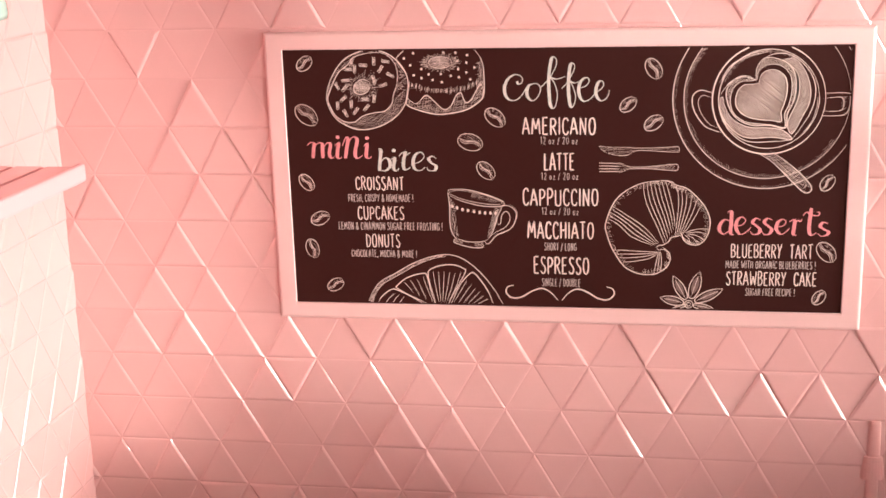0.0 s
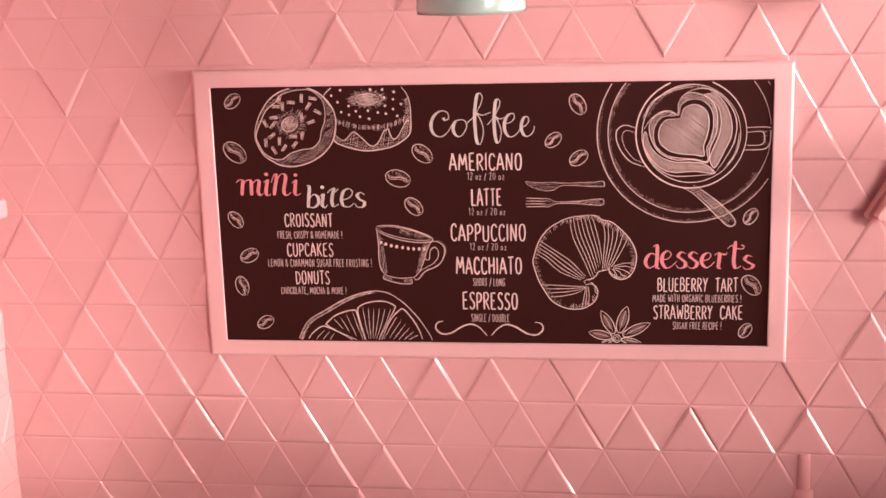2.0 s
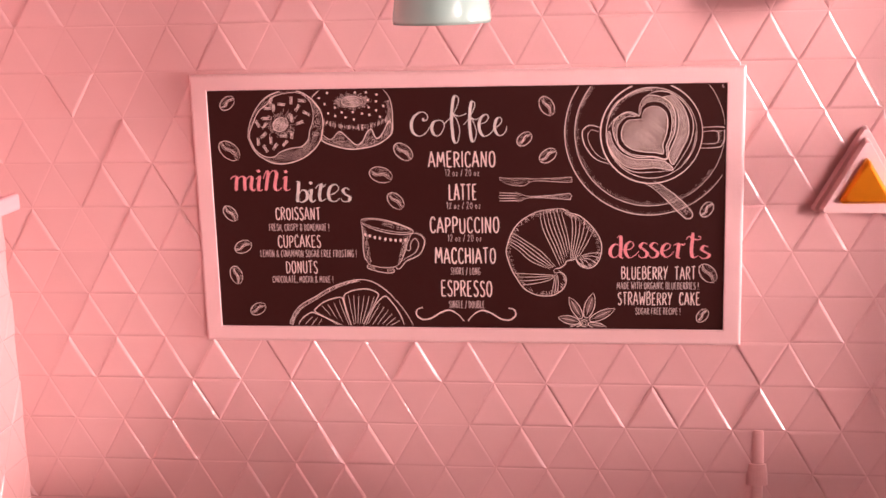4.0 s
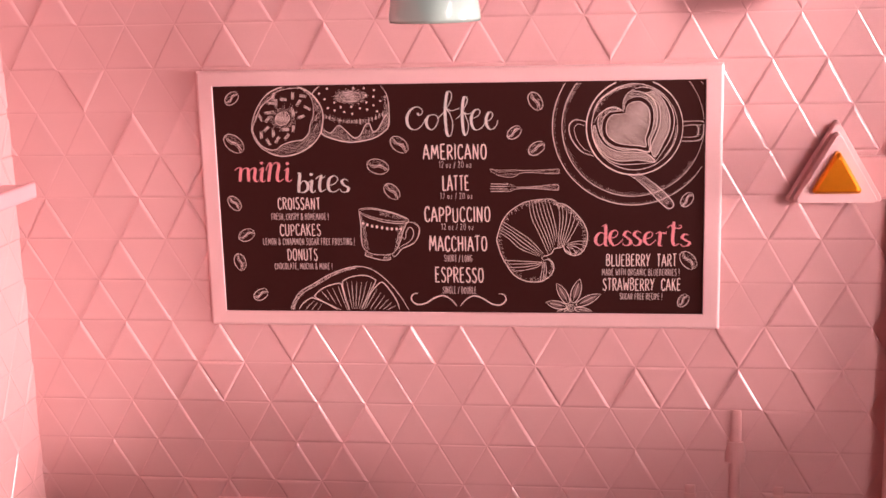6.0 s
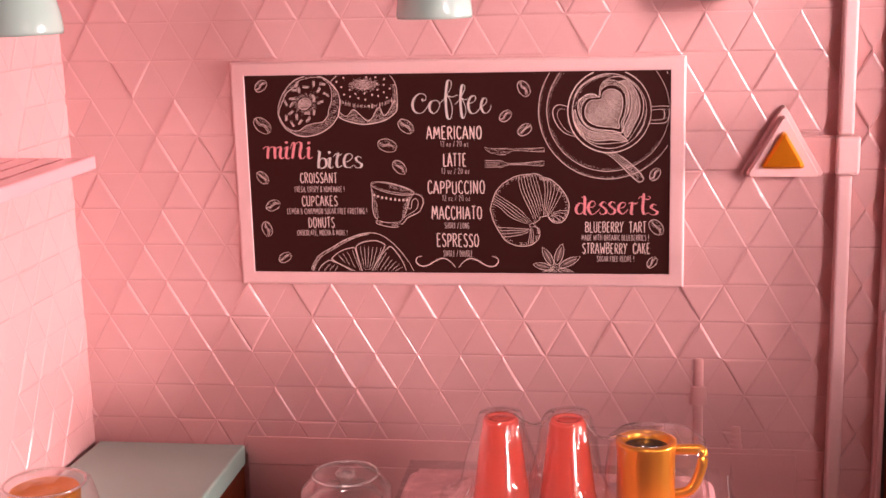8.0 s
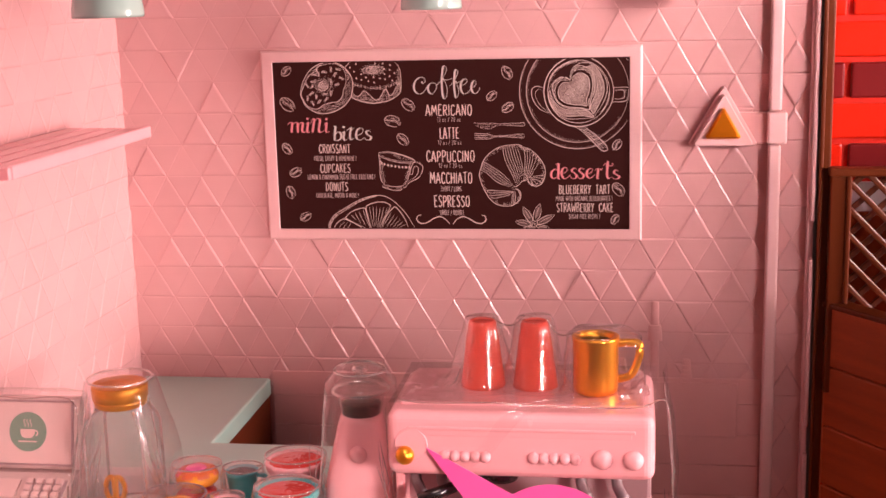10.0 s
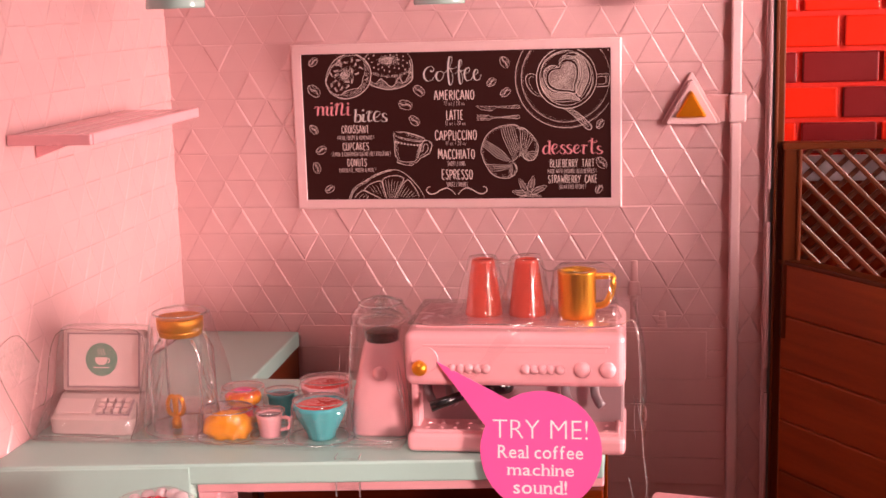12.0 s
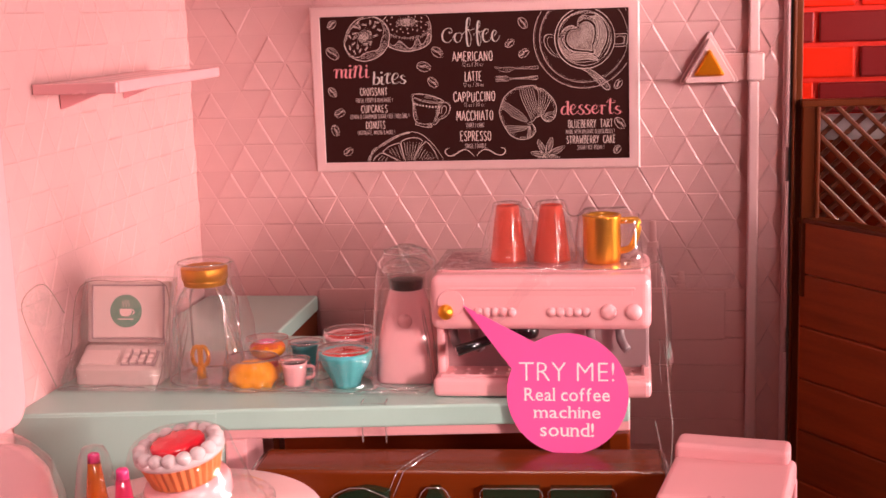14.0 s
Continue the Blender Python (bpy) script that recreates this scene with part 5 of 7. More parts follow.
pendant_lamp = pendant()
copy_thing(pendant_lamp, pose(-0.1007, -0.2293, 0.4775))
copy_thing(pendant_lamp, pose(0.1210, -0.0200, 0.4765))

# ---- counter ----
TOP = 0.2590
counter = thing("counter", (0, 0, 0), "L-shaped toy cafe counter with mint top and pink frame", "counter")
plan = [(-0.2005, -0.2665), (0.1000, -0.2330), (0.1000, -0.1100), (-0.1110, -0.1100), (-0.1110, -0.0002), (-0.1885, -0.0002)]
part("worktop", prism(plan, TOP - 0.0108, TOP, 0.0014, 3), M_mint, counter)
front_l, front_r = Vector((-0.2005, -0.2650, 0)), Vector((0.1000, -0.2315, 0))


def along(f, back=0.0):
    p = front_l.lerp(front_r, f)
    return p.x, p.y + back


def front_slab(f0, f1, z0, z1, back=0.004, bevel=0.0010):
    (xa, ya), (xb, yb) = along(f0), along(f1)
    return prism([(xa, ya), (xb, yb), (xb, yb + back), (xa, ya + back)], z0, z1, bevel)


panel = part("front_panel", front_slab(0.0, 0.334, 0.2105, TOP - 0.0014, 0.02, 0.0006), M_mint, counter)
panel.location = (0.0, -0.0019, 0.0)
part("front_rail", front_slab(0.336, 1.0, TOP - 0.0175, TOP - 0.0106, 0.006), M_pink, counter).location = (0.0, 0.0050, 0.0)
part("post", front_slab(0.336, 0.372, 0.004, TOP - 0.0173, 0.03, 0.0014), M_pink, counter).location = (0.0, 0.0050, 0.0)
part("plinth", front_slab(0.0, 0.334, 0.004, 0.2103, 0.018), M_wood, counter)
part("leg", front_slab(0.965, 0.998, 0.004, TOP - 0.0173, 0.016), M_signwood, counter)
part("leg", box(0.083, 0.0995, -0.1300, -0.1105, 0.004, TOP - 0.0110, 0.001), M_signwood, counter)
part("inner_back", box(-0.108, 0.0985, -0.1120, -0.1050, 0.004, TOP - 0.0109), M_darkwood, counter)
part("side_panel", box(-0.1160, -0.1118, -0.1102, -0.0015, 0.004, TOP - 0.0109, 0.0006), M_wood, counter, "brown wood side")
part("inner_shelf", box(-0.075, 0.092, -0.2140, -0.1125, 0.150, 0.155, 0.001), M_darkwood, counter)

# ---- coffee machine ----
machine = thing("coffee_machine", (0.0, 0.0, TOP), "pink toy espresso machine with gold knob on the counter", "coffee machine")
X0, X1 = 0.0045, 0.1105
part("head", box(X0, X1, -0.2355, -0.1760, 0.0352, 0.0622, 0.0042, 5), M_pink, machine)
part("top_tray", box(X0 + 0.004, X1 - 0.004, -0.2250, -0.1790, 0.0618, 0.0634, 0.0008), M_pink, machine)
part("body", box(X0 + 0.0015, X1 - 0.0010, -0.2080, -0.1780, 0.0005, 0.0375, 0.0015), M_mauve, machine, "mauve-grey splash back")
part("cheek", box(X0 + 0.0002, X0 + 0.0040, -0.2200, -0.1780, 0.0008, 0.0370, 0.0012), M_pink, machine)
tray_bm = box(X0 - 0.0008, X1, -0.2320, -0.1800, 0.0004, 0.0098, 0.0028, 3)
part("drip_tray", tray_bm, M_pink, machine)
part("drip_rim", box(X0 + 0.003, X1 - 0.004, -0.2290, -0.2270, 0.0094, 0.0112, 0.0006), M_pink, machine)
part("drip_rim", box(X1 - 0.0050, X1 - 0.0030, -0.2290, -0.2085, 0.0094, 0.0112, 0.0006), M_pink, machine)
for i in range(14):
    for j in range(2):
        part("drip_dimple", lathe([(0.0014, 0.0096), (0.0011, 0.0103), (0.0004, 0.0105)], 8, (X0 + 0.008 + i * 0.0068, -0.2220 + j * 0.0075, 0)), M_pink, machine)
part("slot", box(0.0150, 0.1015, -0.2358, -0.2350, 0.0528, 0.0555, 0.0002), M_pink, machine)
part("slot_bead", box(0.0135, 0.1030, -0.2364, -0.2352, 0.0552, 0.0566, 0.0005), M_pink, machine)
part("badge", lathe([(0.0068, 0), (0.0064, 0.0010), (0.0, 0.0012)], 24, cap1=False), M_pink, machine).matrix_basis = Matrix.Translation((0.0145, -0.2352, 0.0490)) @ Matrix.Rotation(radians(90), 4, "X")
for i in range(5):
    part("button", ball(0.0280 + i * 0.0040, -0.2358, 0.0445, 0.0024), M_pink, machine, smooth=True)
    part("button", ball(0.0632 + i * 0.0041, -0.2358, 0.0445, 0.0024), M_pink, machine, smooth=True)
for x in (0.0903, 0.1022):
    part("dial", ball(x, -0.2358, 0.0446, 0.0040, 0.75), M_pink, machine, smooth=True)
part("gold_knob", ball(0.0122, -0.2378, 0.0450, 0.0038, seg=24), M_gold, machine, "shiny gold knob", smooth=True)
for x in (0.0148, 0.0255, 0.0830, 0.0975):
    part("nozzle", tube([(x - 0.0022, -0.214, 0.0370), (x - 0.0024, -0.215, 0.0310), (x - 0.0018, -0.217, 0.0262), (x, -0.2190, 0.0232), (x + 0.0016, -0.2200, 0.0216)], 0.0023, 10), M_grey, machine, "grey spout", smooth=True)
handle_line = [(0.0450, -0.218, 0.0315), (0.0330, -0.2265, 0.0290), (0.0240, -0.2310, 0.0265), (0.0165, -0.2340, 0.0245)]
part("portafilter", tube(handle_line, 0.0026, 12, (0.8, 0.9, 1.05, 1.1)), M_black, machine, "black filter handle", smooth=True)
part("portafilter_head", lathe([(0.007, 0.0275), (0.0075, 0.029), (0.0075, 0.0355)], 20, (0.0480, -0.2150, 0)), M_black, machine, smooth=True)


def red_cup(x, y):
    cup = thing("tumbler", (x, y, TOP + 0.0636), "translucent red plastic tumbler upside down on the coffee machine", "cup", "red tumblers")
    r0, r1, h = 0.0092, 0.0059, 0.0272
    part("wall", lathe([(r0, 0.0), (r0 * 1.02, 0.0008), (r0 * 0.985, 0.0016), (r1 * 1.12, h * 0.80), (r1 * 1.04, h * 0.84), (r1, h * 0.97), (r1 * 0.9, h), (0.0, h)], 36, cap0=False, cap1=False), M_redclear, cup, smooth=True)
    part("foot_ring", lathe([(r1 * 0.92, h), (r1 * 0.9, h + 0.0006), (r1 * 0.66, h + 0.0006), (r1 * 0.6, h - 0.0006)], 28, cap0=False, cap1=False), M_redclear, cup, smooth=True)
    return cup


red_cup(0.0400, -0.2020)
red_cup(0.0618, -0.2020)

mug = thing("mug", (0.0868, -0.2085, TOP + 0.0636), "gold toy mug with black inside on the coffee machine", "mug")
part("body", lathe([(0.0078, 0.0), (0.0088, 0.0008), (0.0092, 0.003), (0.0092, 0.020), (0.0096, 0.0228), (0.0096, 0.0236), (0.0080, 0.0240), (0.0076, 0.0225), (0.0072, 0.0210), (0, 0.0208)], 36, cap1=False), M_gold, mug, smooth=True)
part("coffee", lathe([(0.0073, 0.0213), (0.0, 0.0214)], 28, cap0=False, cap1=False), M_black, mug, "black coffee")
hpts = [(0.0086, 0.0205), (0.0140, 0.0208), (0.0176, 0.0200), (0.0170, 0.0135), (0.0140, 0.0072), (0.0086, 0.0055)]
part("handle", tube([(x, 0, z) for x, z in smooth_line(hpts, 5)], 0.0017, 10), M_gold, mug, smooth=True)

# ---- promotional sticker ----
sticker = thing("promo_sticker", (0.0705, -0.2470, 0.2655), "hot pink round speech bubble card with white writing", "sign")
R = 0.0290


def bubble():
    """A disc with a pointed tail, 0.4 mm thick."""
    bm = bmesh.new()
    a_top, a_left, n = radians(122), radians(156), 64
    rim = [(R * math.cos(a), R * math.sin(a)) for a in [a_left + (2 * math.pi - (a_left - a_top)) * i / n for i in range(n + 1)]]
    outline = [*rim, (-0.0500, 0.0425)]
    front, back = ([bm.verts.new((x, y, z)) for x, z in outline] for y in (0.0, 0.0004))
    for side in (front, back):
        bm.faces.new(side[:n + 1])
        bm.faces.new((side[n], side[n + 1], side[0]))
    m = len(outline)
    for i in range(m):
        bm.faces.new((front[i], front[(i + 1) % m], back[(i + 1) % m], back[i]))
    return bm


sticker.matrix_world = pose(0.0705, -0.2440, 0.2655, -9, 0, 0)
part("card", bubble(), M_hotpink, sticker)
for text, cz, w, h, bold in (("TRY ME!", 0.0106, 0.0452, 0.0090, -0.014), ("Real coffee", -0.0003, 0.0408, 0.0064, 0.004), ("machine", -0.0088, 0.0320, 0.0058, 0.004), ("sound!", -0.0172, 0.0256, 0.0066, 0.004)):
    ob = part("lettering", letters(text, w, h, 0, bold=bold) if text.isupper() else serif_letters(text, w, h), M_cardwhite, sticker)
    ob.location = (-0.0003, -0.00006, cz)

# ---- grinder ----
grinder = thing("coffee_grinder", (-0.0140, -0.1950, TOP), "pink toy coffee grinder with clear lid and dark beans", "grinder")
part("base", loft([(0.0003, 0, 0, 0.0160, 0.0150, 4), (0.0015, 0, 0, 0.0165, 0.0155, 4), (0.020, 0, 0, 0.0151, 0.0143, 4), (0.034, 0, 0, 0.0122, 0.0118, 3.2), (0.0450, 0, 0.0, 0.0096, 0.0095, 2.6), (0.0475, 0, 0, 0.0086, 0.0086, 2.2)], 40), M_pink, grinder, smooth=True)
part("hopper", lathe([(0.0078, 0.0468), (0.0082, 0.0478), (0.0086, 0.0522), (0.0076, 0.0526)], 32), M_beans, grinder, "dark coffee beans", smooth=True)
part("hopper_glass", lathe([(0.0086, 0.0468), (0.0104, 0.0575)], 32, cap0=False, cap1=False), M_jar, grinder, smooth=True)
lid = part("lid", lathe([(0.0104, 0.0568), (0.0120, 0.0572), (0.0124, 0.0582), (0.0116, 0.0598), (0.0088, 0.0622), (0.0040, 0.0640), (0.0, 0.0644)], 36, cap0=False, cap1=False), M_jar, grinder, "clear domed lid", smooth=True)
part("lid_rim", lathe([(0.0118, 0.0570), (0.0126, 0.0574), (0.0127, 0.0582), (0.0118, 0.0586)], 36, cap0=False, cap1=False), M_edge, lid, smooth=True)
part("lid_knob", lathe([(0.0020, 0.0640), (0.0016, 0.0652), (0.0034, 0.0666), (0.0036, 0.0676), (0.0026, 0.0688), (0, 0.0690)], 20, cap1=False), M_edge, lid, smooth=True)
part("knob", ball(0.0006, -0.0126, 0.0330, 0.0038, 0.7), M_pink, grinder, smooth=True)

# ---- cash register ----
register = thing("cash_register", (-0.1650, -0.2020, TOP), "pale pink toy cash register with coffee cup screen", "cash register")
part("base", loft([(0.0003, -0.0020, 0, 0.0230, 0.0148, 8), (0.0012, -0.0020, 0, 0.0234, 0.0152, 8), (0.0086, -0.0020, 0, 0.0234, 0.0152, 8), (0.0098, -0.0020, 0.0004, 0.0228, 0.0144, 8), (0.0172, -0.0015, 0.0066, 0.0226, 0.0076, 8), (0.0180, -0.0015, 0.0070, 0.0218, 0.0066, 8)], 48), M_regbody, register)
scr = part("screen_case", box(-0.0232, 0.0232, -0.0028, 0.0028, 0.0, 0.0326, 0.0016, 3), M_regbody, register)
scr.matrix_basis = Matrix.Translation((0, 0.0035, 0.0190)) @ Matrix.Rotation(radians(-12), 4, "X")
part("screen", box(-0.0196, 0.0196, -0.0034, -0.0026, 0.0026, 0.0300, 0.0003), M_screen, scr)
part("screen_bezel", frame_ring(0.0203, 0.0147, 0.0194, 0.0139, -0.0026, -0.0038, 0.0003), M_mauve, scr).location = (0, 0, 0.0163)
badge = part("cup_badge", lathe([(0.0088, 0), (0.0088, 0.0003), (0, 0.0003)], 40, cap1=False), M_logo, scr, "green round coffee cup badge")
badge.matrix_basis = Matrix.Translation((-0.0010, -0.0034, 0.0168)) @ Matrix.Rotation(radians(90), 4, "X")


def badge_art():
    bm = bmesh.new()

    def poly(pts):
        bm.faces.new([bm.verts.new((x / 1000, -0.00395, z / 1000)) for x, z in pts])

    poly([(-3.4, 1.2), (-3.4, -0.6), (-2.6, -2.2), (-1.4, -2.8), (1.4, -2.8), (2.6, -2.2), (3.4, -0.6), (3.4, 1.2)])
    poly([(-4.4, -4.0), (4.4, -4.0), (4.4, -4.6), (-4.4, -4.6)])
    ring_o, ring_i = arc(3.5, -0.5, 1.6, 1.4, -80, 90, 10), arc(3.5, -0.5, 0.9, 0.8, -80, 90, 10)
    for i in range(10):
        poly([ring_o[i], ring_o[i + 1], ring_i[i + 1], ring_i[i]])
    for x in (-1.5, 0, 1.5):
        wave = [(x + 0.45 * math.sin(t * 1.3), 2.2 + t * 0.7) for t in range(6)]
        for a, b in zip(wave, wave[1:]):
            poly([(a[0] - 0.2, a[1]), (a[0] + 0.2, a[1]), (b[0] + 0.2, b[1]), (b[0] - 0.2, b[1])])
    return bm


part("cup_print", badge_art(), M_screen, scr).location = (-0.0010, 0, 0.0168)
deck_slope = Matrix.Translation((-0.0020, -0.0136, 0.0100)) @ Matrix.Rotation(radians(29), 4, "X")
part("panel", box(-0.0200, -0.0004, 0.0018, 0.0120, -0.0008, 0.0010, 0.0004), M_screen, register).matrix_basis = deck_slope
part("key_bed", box(0.0020, 0.0208, 0.0010, 0.0124, -0.0010, 0.0003, 0.0003), M_mauve, register).matrix_basis = deck_slope
for i in range(4):
    for j in range(3):
        k = part("key", box(-0.0017, 0.0017, -0.0014, 0.0014, 0.0, 0.0022, 0.0005, 2), M_screen, register)
        k.matrix_basis = deck_slope @ Matrix.Translation((0.0046 + i * 0.0045, 0.0030 + j * 0.0037, 0.0002))

# ---- cookie jar ----
jar = thing("cookie_jar", (-0.1198, -0.2020, TOP), "clear square toy jar with a gold lid", "jar")
part("body", loft([(0.0004, 0, 0, 0.0145, 0.0125, 5), (0.0015, 0, 0, 0.0155, 0.0135, 5), (0.042, 0, 0, 0.0150, 0.0130, 5), (0.0480, 0, 0, 0.0122, 0.0112, 3), (0.0512, 0, 0, 0.0104, 0.0102, 2)], 48, cap1=False), M_jar, jar, smooth=True)
part("lid", lathe([(0.0108, 0.0514), (0.0112, 0.0518), (0.0110, 0.0530), (0.0115, 0.0534), (0.0115, 0.0540), (0.0112, 0.0545), (0.0120, 0.0549), (0.0122, 0.0602), (0.0118, 0.0610), (0.0107, 0.0610), (0.0103, 0.0607), (0, 0.0607)], 44, cap1=False), M_goldflat, jar, "satin gold lid", smooth=True)
# milky rods along the corners draw the jar's white edge glints
for sx in (-1, 1):
    for sy in (-1, 1):
        part("corner_streak", tube([(sx * 0.0133, sy * 0.0116, 0.002), (sx * 0.0130, sy * 0.0113, 0.0415), (sx * 0.0108, sy * 0.0096, 0.0470), (sx * 0.0084, sy * 0.0080, 0.0505)], 0.0007, 8), M_rim, jar, "thick jar corner whitened for its bright streak", smooth=True)
charm = thing("gold_charm", (-0.1240, -0.2060, TOP + 0.0017), "small shiny gold toy charm inside the clear jar", "charm")
part("stem", tube([(0.0004, 0, 0.0), (0.0003, 0.0, 0.003), (0.0002, 0.0004, 0.0065)], 0.0027, 12, (1.0, 1.0, 0.6)), M_gold, charm, smooth=True)
for sx in (-1, 1):
    part("loop", tube([(p * sx, 0.0006, q) for p, q in smooth_line([(0.0002, 0.0062), (0.0034, 0.0078), (0.0044, 0.0120), (0.0030, 0.0160), (0.0008, 0.0166), (0.0004, 0.0120), (0.0002, 0.0070)], 5)], 0.0012, 8), M_gold, charm, smooth=True)

# ---- pastries and cups ----
loaf = thing("bread_roll", (-0.0935, -0.2140, TOP), "golden yellow plastic bread roll", "bread")
bm = loft([(0.0005, 0, 0, 0.0105, 0.0065, 2.6), (0.004, 0, 0, 0.0128, 0.0082, 2.6), (0.009, 0, 0, 0.0118, 0.0075, 2.4), (0.0125, 0, 0, 0.0080, 0.0048, 2.2), (0.0138, 0, 0, 0.0030, 0.0016, 2)], 36)
bmesh.ops.subdivide_edges(bm, edges=bm.edges[:], cuts=2, use_grid_fill=True)
for v in bm.verts:
    k = noise.noise(v.co * 260) * 0.0010 + noise.noise(v.co * 900) * 0.0003
    v.co += Vector((v.co.x, v.co.y, v.co.z - 0.006)).normalized() * k
part("crust", bm, M_yellow, loaf, smooth=True)


def doughnut(x, y, z, mat, label):
    d = thing("doughnut", (x, y, z), label, "doughnut", "toy doughnuts")
    bm = bmesh.new()
    n, m, r0, r1 = 32, 14, 0.0062, 0.0036
    rows = []
    for i in range(n):
        a = 2 * math.pi * i / n
        rows.append([bm.verts.new(((r0 + r1 * math.cos(b)) * math.cos(a), (r0 + r1 * math.cos(b)) * math.sin(a), r1 + r1 * math.sin(b))) for b in [2 * math.pi * k / m for k in range(m)]])
    for i in range(n):
        for k in range(m):
            bm.faces.new((rows[i][k], rows[(i + 1) % n][k], rows[(i + 1) % n][(k + 1) % m], rows[i][(k + 1) % m]))
    part("ring", bm, M_yellow, d, smooth=True)
    bm = lathe([(0.0030, 0.0062), (0.0045, 0.0071), (0.0062, 0.0075), (0.0082, 0.0070), (0.0096, 0.0052)], 32, cap0=False, cap1=False, flute=7, depth=0.04)
    part("icing", bm, mat, d, smooth=True)
    return d


doughnut(-0.0930, -0.1860, TOP + 0.0088, M_orange, "amber glazed toy doughnut with pink icing")
doughnut(-0.0920, -0.1900, TOP + 0.0004, M_red, "orange glazed toy doughnut")
part("pink_swirl", lathe([(0.0048, 0.0), (0.0040, 0.0008), (0.0, 0.0012)], 16, cap1=False), M_hotpink, tagged(thing("icing_swirl", (-0.0930, -0.1870, TOP + 0.0166), "pink icing swirl on a toy doughnut", "icing")), smooth=True)


def small_cup(x, y, s, mat, label):
    c = thing("toy_cup", (x, y, TOP), label, "cup", "toy coffee cups")
    part("wall", lathe([(0.0046 * s, 0.0003), (0.0052 * s, 0.0012), (0.0062 * s, 0.0100 * s), (0.0066 * s, 0.0118 * s), (0.0060 * s, 0.0119 * s), (0.0057 * s, 0.0105 * s)], 28, cap1=False), mat, c, smooth=True)
    part("coffee", lathe([(0.0058 * s, 0.0108 * s), (0, 0.0109 * s)], 24, cap0=False, cap1=False), M_black, c, "black coffee")
    part("handle", tube([(p, 0, q) for p, q in smooth_line([(0.0058 * s, 0.0098 * s), (0.0096 * s, 0.0094 * s), (0.0098 * s, 0.0050 * s), (0.0054 * s, 0.0034 * s)], 5)], 0.0009 * s, 8), mat, c, smooth=True)
    return c


small_cup(-0.0715, -0.2120, 1.05, M_pink, "pink toy coffee cup with black coffee")
small_cup(-0.0740, -0.1800, 1.15, M_teal, "teal toy coffee cup with black coffee")


def bowl(x, y, mat, label, fl):
    c = thing("sauce_bowl", (x, y, TOP), label, "bowl", "sauce bowls")
    part("wall", lathe([(0.0062, 0.0003), (0.0070, 0.0012), (0.0076, 0.0040), (0.0118, 0.0120), (0.0136, 0.0168), (0.0138, 0.0186), (0.0128, 0.0190), (0.0118, 0.0172)], 48, cap1=False, flute=fl, depth=0.025), mat, c, smooth=True)
    part("sauce", lathe([(0.0121, 0.0178), (0.0100, 0.0186), (0.0072, 0.0180), (0.0050, 0.0188), (0.0024, 0.0183), (0, 0.0189)], 36, cap0=False, cap1=False), M_red, c, "glossy red sauce", smooth=True)
    return c


bowl(-0.0440, -0.2130, M_teal, "teal fluted toy bowl filled with red sauce", 12)
bowl(-0.0490, -0.1780, M_pink, "pink toy bowl filled with red sauce", 12)

# ---- clear blister packs ----
def wavy_sheet(x0, x1, y0, y1, z, nx, ny, amp=0.0007):
    """A buckled sheet of clear film lying on a surface."""
    bm = bmesh.new()
    rows = []
    for j in range(ny + 1):
        row = []
        for i in range(nx + 1):
            p = Vector((x0 + (x1 - x0) * i / nx, y0 + (y1 - y0) * j / ny, z))
            w = noise.noise(p * 110) + 0.5 * noise.noise(p * 290)
            row.append(bm.verts.new(p + Vector((0, 0, amp * (0.7 + 0.6 * w)))))
        rows.append(row)
    for p, q in zip(rows, rows[1:]):
        for i in range(nx):
            bm.faces.new((p[i], p[i + 1], q[i + 1], q[i]))
    return bm


blister = thing("blister_tray", (0, 0, 0), "clear thermoformed plastic tray over the toy food and register", "packaging")
part("sheet", wavy_sheet(-0.1950, 0.0, -0.2280, -0.1500, TOP + 0.0006, 48, 22), M_clear, blister, smooth=True)


def dome(secs, parent, n=36, mat=None):
    """A clear moulded bubble with a slightly buckled skin."""
    fine = []
    for p, q in zip(secs, secs[1:]):
        steps = max(1, int((q[0] - p[0]) / 0.003))
        fine += [tuple(a + (b - a) * i / steps for a, b in zip(p, q)) for i in range(steps)]
    bm = loft(fine + [secs[-1]], n + 16, cap0=False)
    for v in bm.verts:
        k = noise.noise_vector(v.co * 95) * 0.0009 + noise.noise_vector(v.co * 260) * 0.00028
        v.co += Vector((k.x, k.y, k.z * 0.4))
    return part("dome", bm, mat or M_clear, parent, smooth=True)


def film_line(points, parent, r=0.00035):
    """A moulded fold or cut edge of the clear film."""
    px = smooth_line([(p[0], p[1]) for p in points], 5)
    pz = smooth_line([(p[2], 0.0) for p in points], 5)
    return part("film_fold", tube([(x, y, z) for (x, y), (z, _) in zip(px, pz)], r, 6), M_edge, parent, smooth=True)


